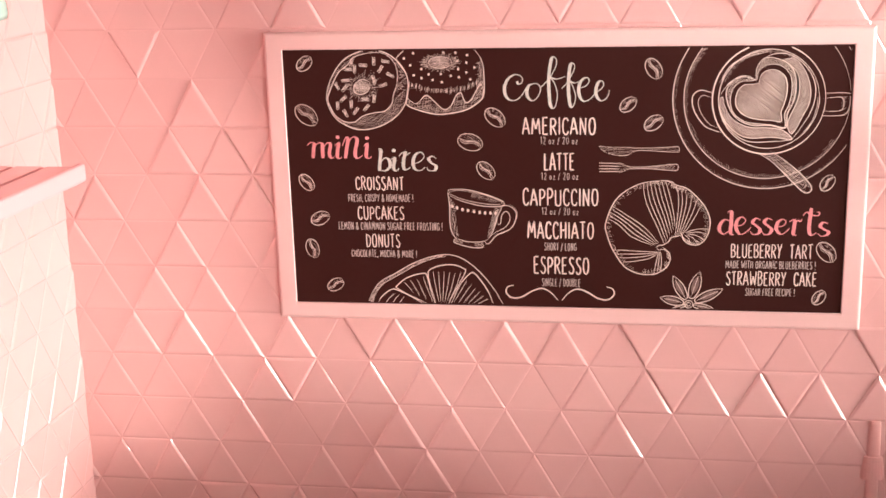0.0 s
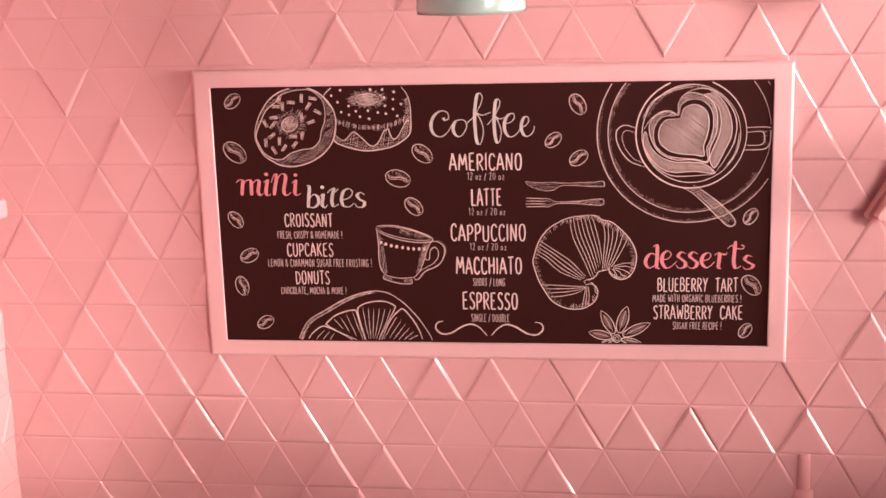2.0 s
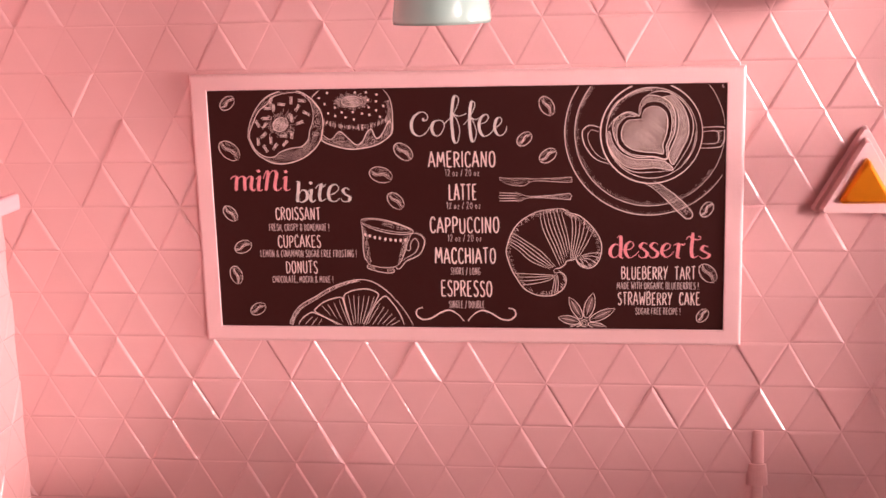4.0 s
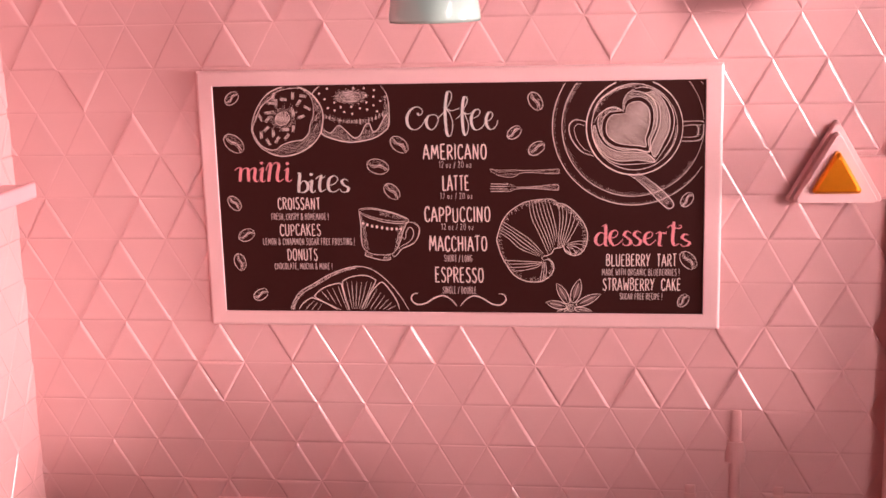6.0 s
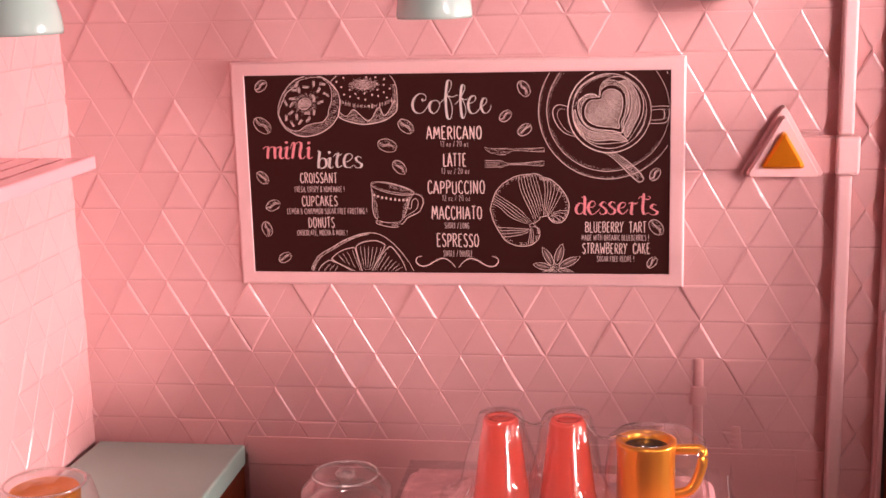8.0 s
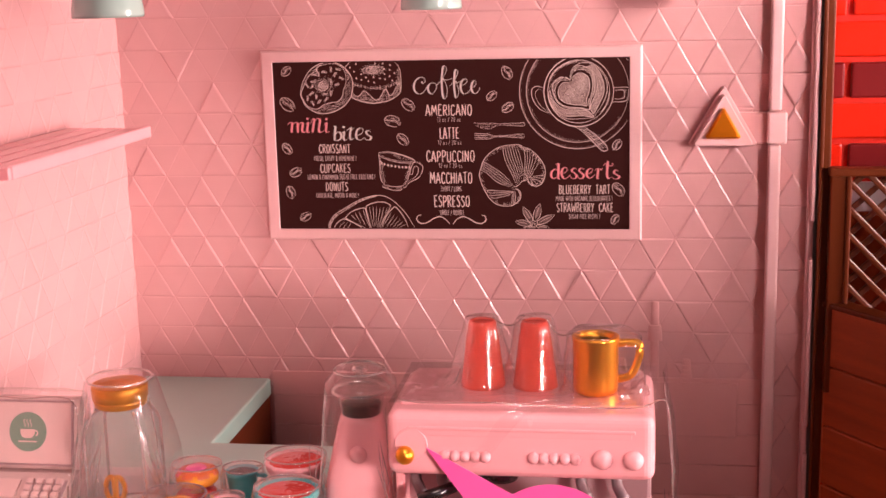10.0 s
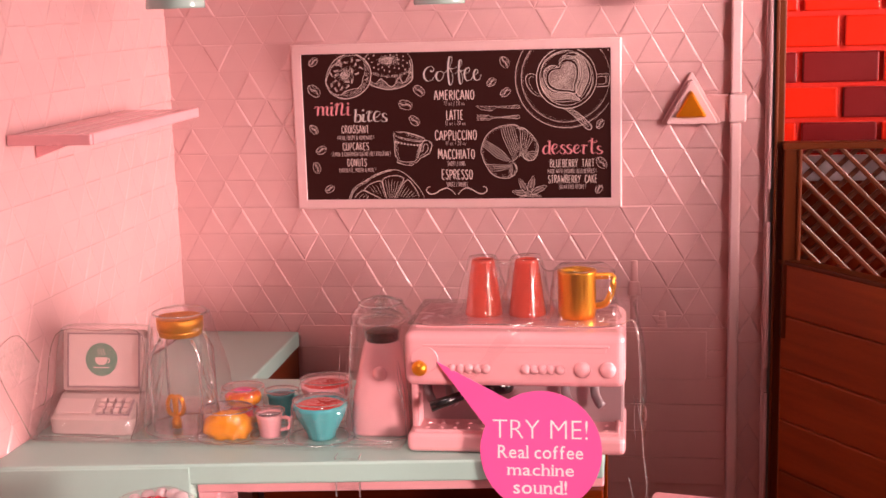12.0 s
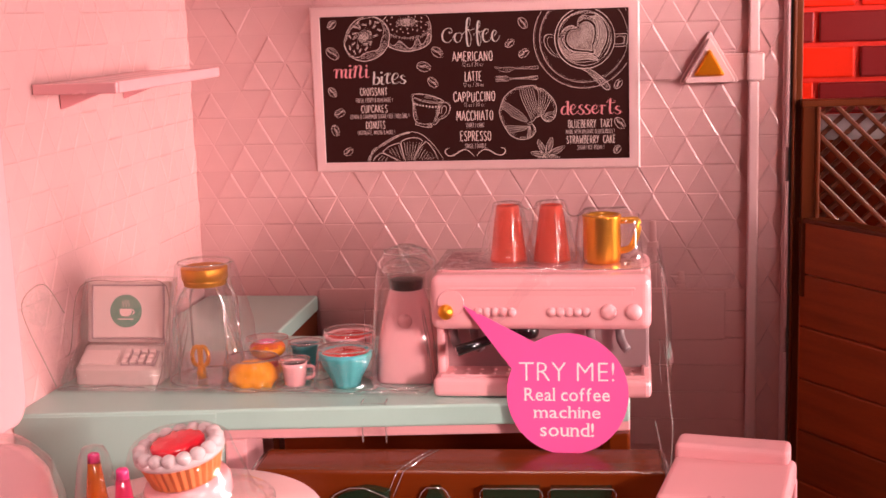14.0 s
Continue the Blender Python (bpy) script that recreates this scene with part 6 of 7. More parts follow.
dome([(TOP + 0.0006, -0.1660, -0.2050, 0.0315, 0.0262, 6), (TOP + 0.0022, -0.1660, -0.2050, 0.0300, 0.0246, 6), (TOP + 0.0100, -0.1660, -0.2035, 0.0284, 0.0215, 6), (TOP + 0.0160, -0.1660, -0.2000, 0.0270, 0.0170, 6), (TOP + 0.0205, -0.1655, -0.1955, 0.0260, 0.0112, 5),
      (TOP + 0.0505, -0.1650, -0.1930, 0.0250, 0.0085, 5), (TOP + 0.0527, -0.1650, -0.1928, 0.0238, 0.0070, 5)], blister)
dome([(TOP + 0.0006, -0.1180, -0.2020, 0.0262, 0.0225, 5), (TOP + 0.0030, -0.1180, -0.2020, 0.0240, 0.0208, 5), (TOP + 0.0300, -0.1186, -0.2020, 0.0205, 0.0182, 5), (TOP + 0.0520, -0.1194, -0.2020, 0.0166, 0.0155, 4), (TOP + 0.0625, -0.1195, -0.2020, 0.0148, 0.0142, 2.6),
      (TOP + 0.0642, -0.1195, -0.2020, 0.0130, 0.0125, 2.2)], blister)
for x, y, r, h in ((-0.0935, -0.2140, 0.0150, 0.0155), (-0.0925, -0.1875, 0.0125, 0.0190), (-0.0715, -0.2120, 0.0090, 0.0142), (-0.0735, -0.1800, 0.0102, 0.0150), (-0.0440, -0.2130, 0.0155, 0.0205), (-0.0490, -0.1780, 0.0155, 0.0210)):
    for rr, zz, rad in ((1.12, 0.0009, 0.00045), (0.90, h, 0.00040)):
        ring = [(x + r * rr * math.cos(a), y + r * rr * 0.88 * math.sin(a), TOP + zz) for a in [2 * math.pi * i / 32 for i in range(33)]]
        part("film_rim", tube(ring, rad, 6), M_rim, blister, smooth=True)
    dome([(TOP + 0.0006, x, y, r * 1.12, r * 0.98, 2.2), (TOP + 0.0022, x, y, r * 1.02, r * 0.90, 2.2), (TOP + h * 0.8, x, y, r * 0.98, r * 0.86, 2.2), (TOP + h, x, y, r * 0.88, r * 0.78, 2.2), (TOP + h + 0.0005, x, y, r * 0.7, r * 0.6, 2.2)], blister, 28)
dome([(TOP + 0.0006, -0.0140, -0.1970, 0.0195, 0.0225, 3), (TOP + 0.0030, -0.0140, -0.1970, 0.0188, 0.0205, 3), (TOP + 0.0400, -0.0140, -0.1950, 0.0170, 0.0165, 2.6), (TOP + 0.0620, -0.0140, -0.1950, 0.0150, 0.0145, 2.2),
      (TOP + 0.0680, -0.0140, -0.1950, 0.0100, 0.0100, 2), (TOP + 0.0705, -0.0140, -0.1950, 0.0040, 0.0040, 2)], blister)
for cx, cy, rx, ry, z in ((-0.0140, -0.1950, 0.0112, 0.0112, 0.0672), (-0.0140, -0.1970, 0.0196, 0.0222, 0.0010), (-0.1195, -0.2020, 0.0140, 0.0134, 0.0634), (-0.1185, -0.2020, 0.0226, 0.0210, 0.0012)):
    ring = [(cx + rx * math.cos(a), cy + ry * math.sin(a), TOP + z) for a in [2 * math.pi * i / 36 for i in range(37)]]
    part("film_rim", tube(ring, 0.00045, 6), M_rim, blister, smooth=True)
for pts in ([(0.0050, -0.2005, 0.0030), (0.0034, -0.1990, 0.0300), (0.0012, -0.1975, 0.0540)], [(-0.0335, -0.2010, 0.0030), (-0.0315, -0.1990, 0.0300), (-0.0292, -0.1970, 0.0560)], [(-0.1400, -0.2110, 0.0030), (-0.1370, -0.2090, 0.0300), (-0.1335, -0.2060, 0.0560)], [(-0.0970, -0.2110, 0.0030), (-0.1010, -0.2090, 0.0300), (-0.1050, -0.2060, 0.0560)]):
    part("film_fold", tube([(x, y, TOP + z) for x, y, z in pts], 0.00035, 6), M_rim, blister, smooth=True)
FLAP = [(-0.1930, -0.2150, 0.2980), (-0.1930, -0.2330, 0.3165), (-0.1942, -0.2470, 0.3178), (-0.1948, -0.2575, 0.3120), (-0.1946, -0.2530, 0.2985), (-0.1938, -0.2400, 0.2775), (-0.1932, -0.2315, 0.2630), (-0.1928, -0.2150, 0.2605)]
bm = bmesh.new()
bm.faces.new([bm.verts.new(p) for p in FLAP])
bmesh.ops.triangulate(bm, faces=bm.faces[:])
part("flap", bm, M_clear, blister)
film_line(FLAP[:-1], blister, 0.0003)
film_line([(-0.1955, -0.2130, TOP + 0.0150), (-0.1905, -0.2165, TOP + 0.0200), (-0.1895, -0.2010, TOP + 0.0500), (-0.1655, -0.2010, TOP + 0.0525), (-0.1415, -0.2010, TOP + 0.0500), (-0.1390, -0.2165, TOP + 0.0180)], blister, 0.0003)
lip_rng = random.Random(4)
outline = smooth_line([(-0.1940, -0.2150), (-0.1935, -0.2262), (-0.1850, -0.2290), (-0.1500, -0.2278), (-0.1300, -0.2312), (-0.1000, -0.2296), (-0.0750, -0.2316), (-0.0450, -0.2322), (-0.0200, -0.2300), (-0.0020, -0.2296), (0.0012, -0.2220), (0.0004, -0.1900), (-0.0010, -0.1600)], 7)
bm = bmesh.new()
rows = []
for i, (x, y) in enumerate(outline):
    w = 0.0010 + 0.0006 * lip_rng.random()
    lift = 0.0018 + 0.0012 * math.sin(i * 0.55) ** 2
    rows.append([bm.verts.new((x + 0.3 * w * (x < -0.19), y - w + 1.5 * w * q, TOP + 0.0004 + lift * math.sin(math.pi * 0.55 * q))) for q in (0.0, 0.35, 0.7, 1.0, 1.6)])
for p, q in zip(rows, rows[1:]):
    for k in range(4):
        bm.faces.new((p[k], p[k + 1], q[k + 1], q[k]))
part("lip", bm, M_clear, blister, smooth=True)
for pts in ([(-0.1420, -0.2250, 0.0012), (-0.1390, -0.2230, 0.0100), (-0.1400, -0.2180, 0.0190)], [(-0.0600, -0.2270, 0.0016), (-0.0585, -0.2180, 0.0080), (-0.0590, -0.2100, 0.0120)],
            [(-0.1030, -0.2280, 0.0014), (-0.1085, -0.2200, 0.0012), (-0.1060, -0.2050, 0.0016), (-0.0800, -0.1980, 0.0020), (-0.0610, -0.2000, 0.0018)],
            [(-0.0280, -0.2220, 0.0012), (-0.0300, -0.2050, 0.0080), (-0.0310, -0.1900, 0.0140)]):
    film_line([(x, y, TOP + z) for x, y, z in pts], blister, 0.0003)
part("rim_wire", tube([(-0.1950, -0.2270, TOP + 0.0009), (-0.10, -0.2285, TOP + 0.0009), (-0.0010, -0.2290, TOP + 0.0009), (0.0006, -0.2200, TOP + 0.0009), (-0.001, -0.158, TOP + 0.0009)], 0.0005, 6), M_clear, blister)

cover = thing("blister_cover", (0, 0, 0), "clear thermoformed plastic cover over cups on the coffee machine", "packaging")
ct = TOP + 0.0638
part("sheet", wavy_sheet(0.0050, 0.1120, -0.2300, -0.1740, ct - 0.0002, 36, 20, 0.0009), M_clear, cover, smooth=True)
for x, y, r0, r1, h in ((0.0400, -0.2020, 0.0120, 0.0075, 0.0290), (0.0618, -0.2020, 0.0116, 0.0075, 0.0296)):
    dome([(ct + 0.0004, x, y, r0 * 1.75, r0 * 1.5, 2), (ct + 0.0016, x, y, r0 * 1.42, r0 * 1.3, 2), (ct + 0.0050, x, y, r0 * 1.14, r0 * 1.1, 2), (ct + 0.0110, x, y, r0 * 0.99, r0 * 0.99, 2), (ct + h - 0.002, x, y, r1 * 1.05, r1 * 1.05, 2),
          (ct + h, x, y, r1 * 0.9, r1 * 0.9, 2), (ct + h + 0.0006, x, y, r1 * 0.5, r1 * 0.5, 2)], cover, 30)
dome([(ct + 0.0004, 0.0900, -0.2085, 0.0185, 0.0128, 2.6), (ct + 0.003, 0.0900, -0.2085, 0.0168, 0.0116, 2.6), (ct + 0.0235, 0.0900, -0.2085, 0.0150, 0.0105, 2.6), (ct + 0.0262, 0.0895, -0.2085, 0.0115, 0.0085, 2.4)], cover)
web = prism([(0.040, -0.2024), (0.0618, -0.2024), (0.0618, -0.2016), (0.040, -0.2016)], ct + 0.0004, ct + 0.0255)
part("web", web, M_clear, cover)
bm = bmesh.new()
rows = []
for i in range(13):
    z = TOP + 0.0008 + 0.0655 * i / 12
    bow = 0.0028 * math.sin(math.pi * i / 12) + 0.0035 * (1 - i / 12)
    rows.append([bm.verts.new((0.1150 + bow - 0.0012 * math.cos(k * 1.3 + i), -0.2300 + 0.058 * k / 8, z)) for k in range(9)])
for p, q in zip(rows, rows[1:]):
    for k in range(8):
        bm.faces.new((p[k], p[k + 1], q[k + 1], q[k]))
part("side_wall", bm, M_clear, cover, smooth=True)
film_line([(0.1190, -0.2304, TOP + 0.0008), (0.1178, -0.2304, TOP + 0.020), (0.1172, -0.2304, TOP + 0.045), (0.1150, -0.2300, TOP + 0.0665), (0.1085, -0.2262, ct + 0.0006)], cover)
film_line([(0.0085, -0.2262, ct + 0.0006), (0.0200, -0.2304, ct + 0.0006), (0.0480, -0.2312, ct + 0.0016), (0.0700, -0.2312, ct + 0.0006), (0.1000, -0.2312, ct + 0.0006), (0.1085, -0.2262, ct + 0.0006)], cover)
film_line([(0.0445, -0.2030, ct + 0.0292), (0.0475, -0.2030, ct + 0.0268), (0.0510, -0.2030, ct + 0.0256), (0.0545, -0.2030, ct + 0.0268), (0.0575, -0.2030, ct + 0.0300)], cover)
film_line([(0.0668, -0.2040, ct + 0.0290), (0.0700, -0.2040, ct + 0.0235), (0.0735, -0.2050, ct + 0.0222), (0.0775, -0.2060, ct + 0.0235), (0.0810, -0.2085, ct + 0.0242)], cover)
part("film_fold", tube([(0.1190, -0.2306, TOP + 0.0008), (0.1205, -0.2330, TOP - 0.0120), (0.1198, -0.2345, TOP - 0.0280), (0.1180, -0.2350, TOP - 0.0420)], 0.00035, 6), M_rim, cover, smooth=True)
part("film_fold", tube([(0.1120, -0.2330, TOP - 0.0100), (0.1140, -0.2340, TOP - 0.0200), (0.1180, -0.2350, TOP - 0.0420)], 0.0003, 6), M_rim, cover, smooth=True)
part("film_fold", tube([(0.1150, -0.1745, ct - 0.002), (0.1172, -0.1740, TOP + 0.040), (0.1190, -0.1740, TOP + 0.018), (0.1200, -0.1745, TOP + 0.001)], 0.0003, 6), M_rim, cover, smooth=True)
fold = smooth_line([(0.0365, 0.0400), (0.0440, 0.0475), (0.0530, 0.0590), (0.0640, 0.0650), (0.0760, 0.0672)], 6)
bm = bmesh.new()
rows = []
for i, (x, z) in enumerate(fold):
    y = -0.2375 + 0.0070 * max(0.0, (z - 0.055) / 0.0122) ** 1.5
    wide = 0.0010 + 0.0022 * math.sin(math.pi * i / (len(fold) - 1))
    rows.append([bm.verts.new((x + wide * q * 0.8, y - 0.0009 * (1 - q * q) - 0.0004 * math.sin(i * 1.1 + q), TOP + z - wide * q * 0.6)) for q in (-1, -0.5, 0, 0.5, 1)])
for p, q in zip(rows, rows[1:]):
    for k in range(4):
        bm.faces.new((p[k], p[k + 1], q[k + 1], q[k]))
part("crease", bm, M_clear, cover, smooth=True)
wrinkle_rng = random.Random(21)


def wrinkles(parent, number, x, y, z, height, lean, size=0.00022):
    """Fine upright creases in the film, whitened to draw its highlight streaks, inside a box of (low, high) ranges."""
    for _ in range(number):
        px, py, pz = (wrinkle_rng.uniform(*q) for q in (x, y, z))
        top = height * wrinkle_rng.uniform(0.4, 1.0)
        pts = [(px + lean * t + 0.0006 * math.sin(t * 5 + px * 900), py + 0.0004 * math.sin(t * 7), TOP + pz + top * t) for t in (0.0, 0.2, 0.4, 0.6, 0.8, 1.0)]
        part("wrinkle_streak", tube(pts, size * wrinkle_rng.uniform(0.6, 1.2), 5, (0.3, 0.8, 1.0, 0.9, 0.7, 0.2)), M_rim, parent, smooth=True)


wrinkles(blister, 9, (-0.0010, 0.0040), (-0.2170, -0.2050), (0.0010, 0.0200), 0.040, -0.0030)
wrinkles(blister, 6, (-0.0340, -0.0290), (-0.2150, -0.2050), (0.0010, 0.0120), 0.036, 0.0020)
wrinkles(blister, 5, (-0.1010, -0.0940), (-0.2180, -0.2100), (0.0010, 0.0060), 0.014, -0.0030)
wrinkles(blister, 5, (-0.1440, -0.1380), (-0.2180, -0.2120), (0.0010, 0.0080), 0.016, 0.0020)
wrinkles(blister, 8, (-0.1960, -0.1900), (-0.2240, -0.2120), (0.0008, 0.0030), 0.016, 0.0050, 0.00030)
wrinkles(blister, 7, (-0.1380, -0.1330), (-0.2120, -0.2000), (0.0020, 0.0200), 0.034, 0.0060, 0.00028)
wrinkles(blister, 6, (-0.1050, -0.1000), (-0.2120, -0.2000), (0.0020, 0.0200), 0.030, -0.0060, 0.00028)
wrinkles(blister, 7, (-0.0640, -0.0560), (-0.2240, -0.2100), (0.0008, 0.0040), 0.016, 0.0020, 0.00026)
for y0, x0, x1 in ((-0.2262, -0.1900, -0.1480), (-0.2285, -0.1400, -0.0980), (-0.2300, -0.0900, -0.0460), (-0.2240, -0.1180, -0.1040), (-0.2290, -0.0360, -0.0040)):
    film_line([(x0 + (x1 - x0) * k / 5, y0 + wrinkle_rng.uniform(-0.0012, 0.0012), TOP + 0.0020 + wrinkle_rng.uniform(0.0, 0.0012)) for k in range(6)], blister, 0.00032)
wrinkles(cover, 2, (0.1140, 0.1190), (-0.2320, -0.2150), (0.0010, 0.0180), 0.040, -0.0020)
wrinkles(cover, 5, (0.0240, 0.0300), (-0.2150, -0.2080), (0.0645, 0.0655), 0.010, 0.0050)
film_line([(-0.0860, -0.1680, TOP + 0.0080), (-0.0700, -0.1640, TOP + 0.0095), (-0.0480, -0.1610, TOP + 0.0100), (-0.0320, -0.1640, TOP + 0.0120), (-0.0305, -0.1760, TOP + 0.0180)], blister, 0.0004)
strap = thing("clear_strap", (-0.0240, -0.2433, 0), "clear plastic band wrapped over the counter edge", "strap")
part("band", box(-0.0065, 0.0065, -0.0006, -0.0002, 0.2440, TOP + 0.0008, 0.0), M_clear, strap)
for s in (-0.0060, 0.0058):
    part("band_rib", tube([(s, 0.005, TOP + 0.0012), (s, -0.0008, TOP + 0.0012), (s, -0.0009, 0.2400)], 0.0004, 6), M_rim, strap)

# ---- front stage with the sign, cake and stool ----
DECK = 0.2000
structure("front_deck", box(-0.24, 0.26, -0.4300, -0.2600, 0.1900, DECK, 0.002), M_darkwood, "brown stage before the counter", "platform")
structure("front_deck_riser", box(-0.235, 0.255, -0.4250, -0.2620, 0.0042, 0.1900), M_darkwood, "brown front of the stage", "platform")

sign = thing("cafe_sign", (0.0190, -0.2470, DECK), "brown wooden cafe sign with dark green raised letters", "sign", turn=2.6)
part("block", box(-0.0960, 0.0960, -0.0290, 0.0030, 0.0003, 0.0376, 0.0018, 3), M_signwood, sign)
part("base_strip", box(-0.0965, 0.0965, -0.0298, -0.0004, 0.0002, 0.0040, 0.0010, 2), M_wood, sign)
for ch, x, w in (("C", -0.0455, 0.0300), ("A", -0.0096, 0.0300), ("F", 0.0255, 0.0260), ("E", 0.0578, 0.0285)):
    ob = part("letter", letters(ch, w, 0.0270, depth=0.0040, bold=0.03), M_green, sign, "dark green raised letter")
    ob.location = (x, -0.0310, 0.0176)
    hw = w / 2 + 0.0012
    if ch == "C":
        outline = [(hw * math.cos(a), 0.0146 * math.sin(a)) for a in [radians(-100 - 26 * q) for q in range(9)]] + [(hw, 0.0085), (hw, -0.0085)]
    elif ch == "A":
        outline = [(-hw, -0.0143), (-hw * 0.72, -0.002), (-hw * 0.36, 0.0125), (-hw * 0.22, 0.0146), (hw * 0.22, 0.0146), (hw * 0.36, 0.0125), (hw * 0.72, -0.002), (hw, -0.0143)]
    else:
        outline = [(-hw, -0.0143), (-hw, 0.0123), (-hw * 0.88, 0.0143), (hw * 0.88, 0.0143), (hw, 0.0123), (hw, 0.006 if ch == "F" else -0.0143)]
    edge = [(x + px, -0.0362, 0.0176 + pz) for px, pz in outline]
    part("letter_rim", tube(edge, 0.0003, 6), M_rim, sign, smooth=True)
for off in (0.0, 0.0030):
    part("film_fold", tube([(-0.0140 + off, 0.0, 0.0378), (-0.0205 + off, -0.0120, 0.0378), (-0.0275 + off, -0.0290, 0.0374), (-0.0325 + off, -0.0312, 0.0260)], 0.0003, 6), M_rim, sign, smooth=True)
for sx in (-1, 1):
    part("film_fold", tube([(sx * 0.0965, 0.0, 0.0366), (sx * 0.0972, -0.0150, 0.0368), (sx * 0.0972, -0.0296, 0.0364), (sx * 0.0970, -0.0302, 0.0100)], 0.0006, 6), M_rim, sign, smooth=True)

cake_stand = thing("cake_stand", (-0.0790, -0.3600, DECK), "pink round toy cake stand", "cake stand")
part("plate", lathe([(0.024, 0.0003), (0.021, 0.003), (0.007, 0.010), (0.007, 0.034), (0.030, 0.044), (0.0545, 0.0455), (0.0555, 0.0468), (0.0545, 0.0480), (0.0, 0.0476)], 64, cap1=False), M_pink, cake_stand, smooth=True)
cake = thing("cake", (-0.0790, -0.3600, DECK + 0.0488), "tart cake with whipped cream ring and red berry top", "cake")
cake.matrix_world = pose(-0.0770, -0.3590, DECK + 0.0530, 6, -7, 0) @ Matrix.Diagonal((0.82, 0.82, 0.84, 1))
part("sponge", lathe([(0.0190, 0.0002), (0.0215, 0.004), (0.0220, 0.011), (0.0205, 0.0138), (0.0, 0.0140)], 48, cap1=False), M_pink, cake, "pink cake layer", smooth=True)
part("tart_case", lathe([(0.0168, 0.0140), (0.0206, 0.0262), (0.0200, 0.0268), (0.0, 0.0268)], 120, cap1=False, flute=30, depth=0.022), M_tart, cake, "ribbed orange tart case")
part("cream_bed", lathe([(0.0212, 0.0258), (0.0226, 0.0274), (0.0214, 0.0292), (0.0, 0.0302)], 48, cap1=False), M_cream, cake, smooth=True)
for k in range(17):
    a = 2 * math.pi * k / 17
    bm = ball(0, 0, 0, 0.0039, bm=None, seg=14)
    for v in bm.verts:
        v.co.z *= 1.0 if v.co.z < 0 else 0.85
    ob = part("cream_rosette", bm, M_cream, cake, smooth=True)
    ob.location = (0.0190 * math.cos(a), 0.0190 * math.sin(a), 0.0308)
bm = lathe([(0.0136, 0.0298), (0.0136, 0.0325), (0.0124, 0.0336), (0.0090, 0.0341), (0.0050, 0.0344), (0, 0.0343)], 48, cap1=False)
for v in bm.verts:
    v.co.z += 0.0005 * math.sin(v.co.x * 2300) * math.cos(v.co.y * 2100)
part("berry_top", bm, M_berry, cake, "bright red berry topping", smooth=True)
cake_cover = thing("cake_cover", (-0.0765, -0.3600, DECK + 0.0482), "clear plastic dome over the cake", "packaging")
cake_cover.matrix_world = pose(-0.0775, -0.3600, DECK + 0.0495, 4, -5, 0)
dome([(0.0003, 0, 0, 0.0305, 0.0305, 2), (0.0030, 0, 0, 0.0285, 0.0285, 2), (0.0230, 0, 0, 0.0228, 0.0228, 2), (0.0300, 0, 0, 0.0206, 0.0206, 2), (0.0326, 0, 0, 0.0178, 0.0178, 2), (0.0336, 0, 0, 0.0060, 0.0060, 2)], cake_cover, 44, M_cakefilm)
part("flange", lathe([(0.0305, 0.0002), (0.0345, 0.0002), (0.0350, 0.0007), (0.0345, 0.0011), (0.0305, 0.0010)], 48, cap0=False, cap1=False), M_clear, cake_cover, smooth=True)


def bottle(x, y, mat, cap_mat, label, h=0.074):
    b = thing("sauce_bottle", (x, y, DECK), label, "bottle", "sauce bottles")
    part("body", lathe([(0.0080, 0.0004), (0.0086, 0.0015), (0.0086, h * 0.45), (0.0070, h * 0.55), (0.0048, h * 0.70), (0.0026, h * 0.95)], 28), mat, b, smooth=True)
    part("cap", lathe([(0.0026, h * 0.948), (0.0024, h * 0.992), (0.0019, h), (0, h)], 20, cap1=False), cap_mat, b, "magenta cap", smooth=True)
    return b


bottle(-0.1165, -0.3620, M_amber, M_magenta, "orange translucent toy sauce bottle with magenta cap", 0.0745)
bottle(-0.0935, -0.3880, M_amberpink, M_magenta, "magenta translucent toy sauce bottle", 0.0780)
bottle_cover = thing("bottle_cover", (-0.1165, -0.3620, DECK), "clear peaked plastic cover over the sauce bottles", "packaging")
part("dome", loft([(0.0005, 0, 0, 0.0120, 0.0120, 3), (0.040, 0, 0, 0.0105, 0.0105, 3), (0.073, 0, 0, 0.0062, 0.0062, 2.4), (0.0770, 0, 0, 0.0045, 0.0045, 2), (0.0780, 0, 0, 0.0015, 0.0015, 2)], 28, cap0=False), M_clear, bottle_cover, smooth=True)

pink_dome = thing("pink_kettle", (-0.1660, -0.3550, DECK), "rounded pink toy kettle under clear plastic", "kettle")
part("body", lathe([(0.0230, 0.0004), (0.0265, 0.004), (0.0270, 0.030), (0.0262, 0.048), (0.0235, 0.061), (0.0170, 0.0695), (0.0080, 0.0725), (0, 0.0730)], 48, cap1=False), M_pink, pink_dome, smooth=True)
part("cover", lathe([(0.0345, 0.0004), (0.0325, 0.030), (0.0295, 0.050), (0.0250, 0.0655), (0.0150, 0.0750), (0, 0.0765)], 48, cap0=False, cap1=False), M_clear, pink_dome, "clear plastic dome", smooth=True)

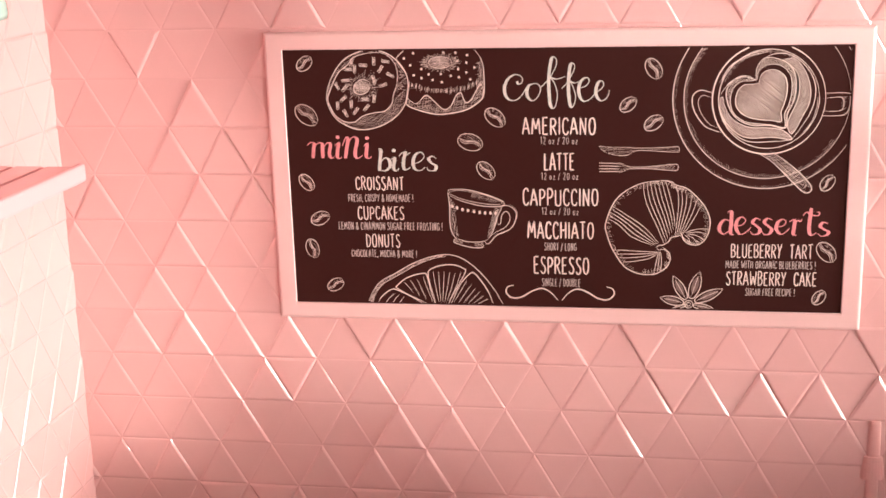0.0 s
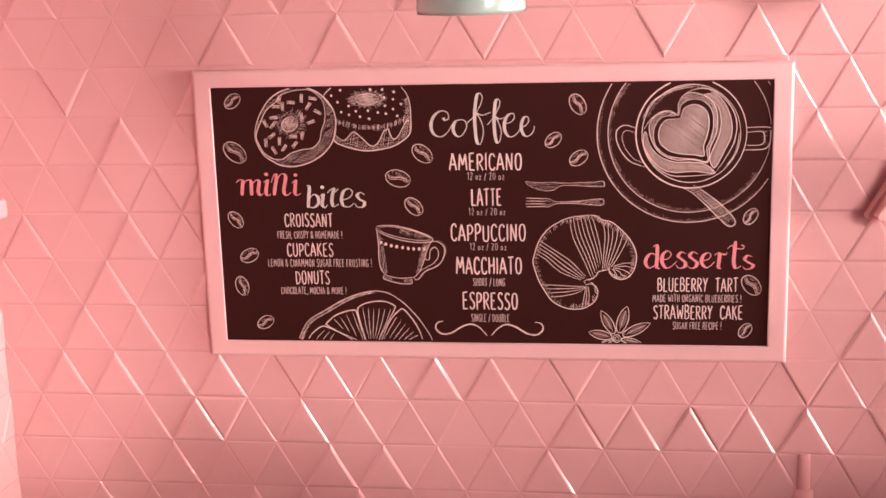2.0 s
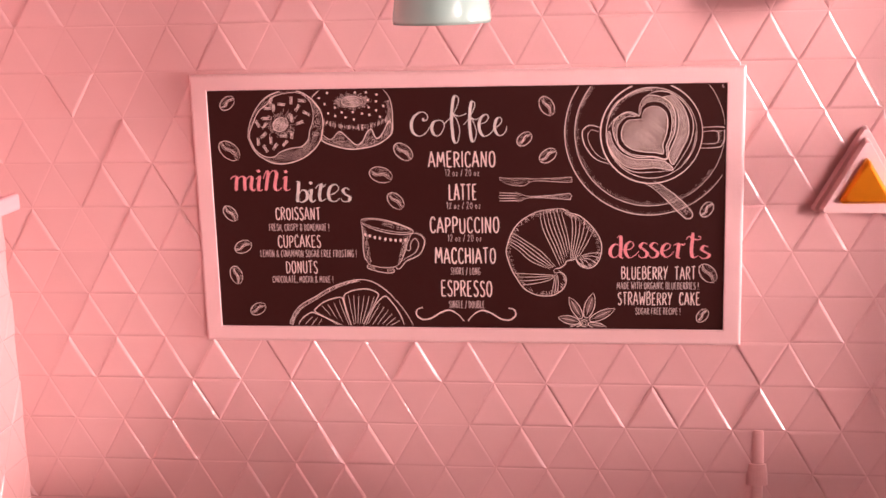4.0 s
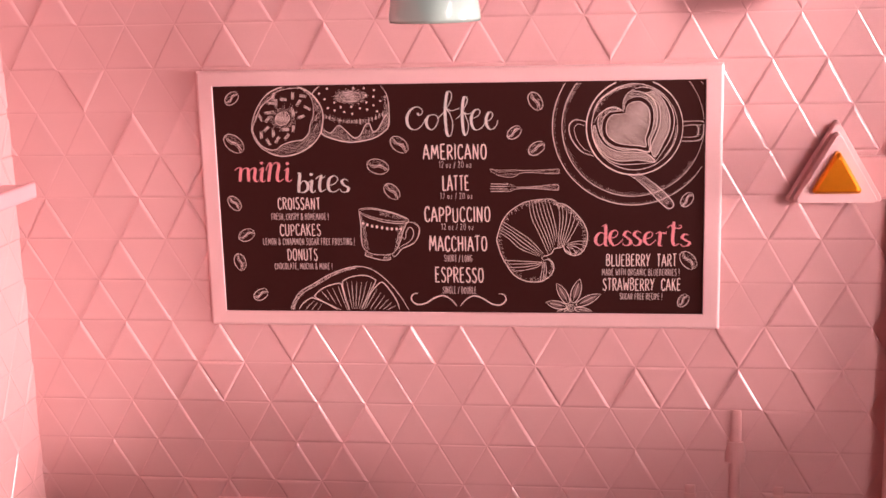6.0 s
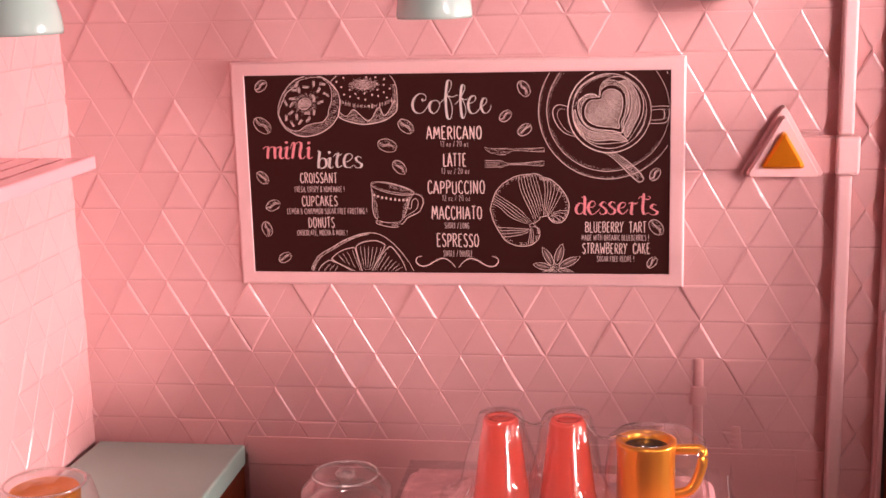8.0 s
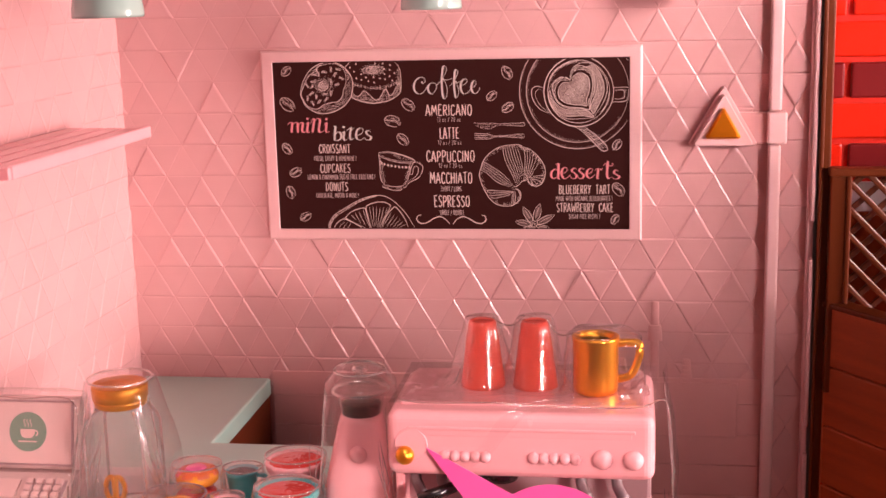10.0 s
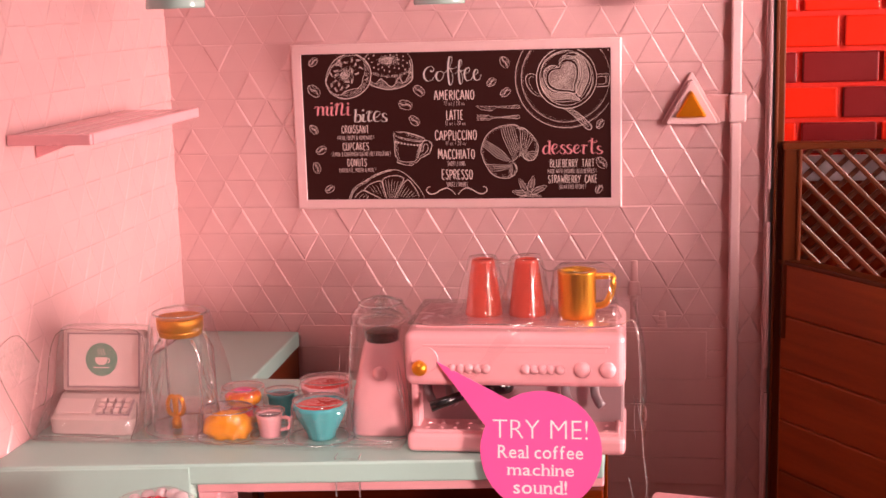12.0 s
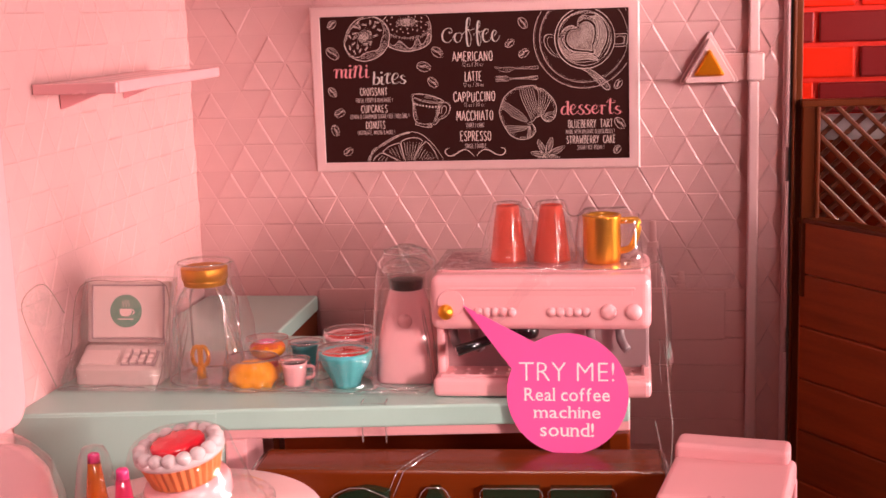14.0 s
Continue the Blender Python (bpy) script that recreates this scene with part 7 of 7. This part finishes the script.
stool = thing("bench_seat", (0.1500, -0.2750, DECK), "pink moulded plastic bench seat with raised back edge", "seat", turn=-11)
part("seat", box(-0.0325, 0.0222, -0.0400, 0.0200, 0.0300, 0.0405, 0.0030, 4), M_bench, stool)
part("back_edge", box(-0.0322, 0.0192, 0.0100, 0.0270, 0.0340, 0.0470, 0.0028, 4), M_bench, stool)
for sx in (-0.0280, 0.0165):
    for sy in (-0.034, 0.016):
        part("leg", box(sx - 0.002, sx + 0.006, sy - 0.003, sy + 0.004, 0.0003, 0.0315, 0.0012), M_bench, stool)

# ---- tiles and bricks ----
tile_field(wall_back, -0.2060, 0.1930, 0.1450, 0.540, lambda x, z: behind_board(x, z) or behind_plate(x, z) or (z < 0.2535 and x < 0.1805), lambda x, z: x < 0.172 and 0.2535 < z < 0.49, X_LAT)
left_tiles_shut = lambda x, z: -0.425 < x < -0.264 and 0.250 < z < 0.48
tile_field(wall_left, -0.44, 0.0060, 0.2530, 0.54, left_tiles_shut, lambda x, z: x > -0.27 and z < 0.50, -0.0105)

brick_meshes = []
for mat in (M_brickred, M_brickdark):
    whole = finish("brick", box(-0.0234, 0.0234, -0.0028, 0.002, -0.0097, 0.0097, 0.0013, 3), mat)
    half_brick = finish("half_brick", box(-0.0062, 0.0070, -0.0028, 0.002, -0.0097, 0.0097, 0.0013, 3), mat)
    cut_brick = finish("cut_brick", box(-0.0190, 0.0196, -0.0028, 0.002, -0.0097, 0.0097, 0.0013, 3), mat)
    brick_meshes.append((whole, half_brick, cut_brick))
brick_rng = random.Random(11)
for r in range(-7, 8):
    odd = r % 2
    for k in range(-1, 5):
        x = (0.2703 if odd else 0.2447) + k * 0.0497
        # low rows behind the lattice: shade there put in as mostly dark bricks
        if r < -2:
            dark = brick_rng.random() < 0.9
        elif k < 0:
            dark = r == 0
        else:
            dark = r in (0, -1, -2) if k == 0 else brick_rng.random() < 0.5
        size = 0 if k >= 0 else (2 if odd else 1)
        ob = new("brick", brick_meshes[1 if dark else 0][size])
        ob.parent = wall_brick
        ob.location = (x if k >= 0 else (0.2236 if odd else 0.2107), 0.0305, 0.4282 + r * 0.0226)
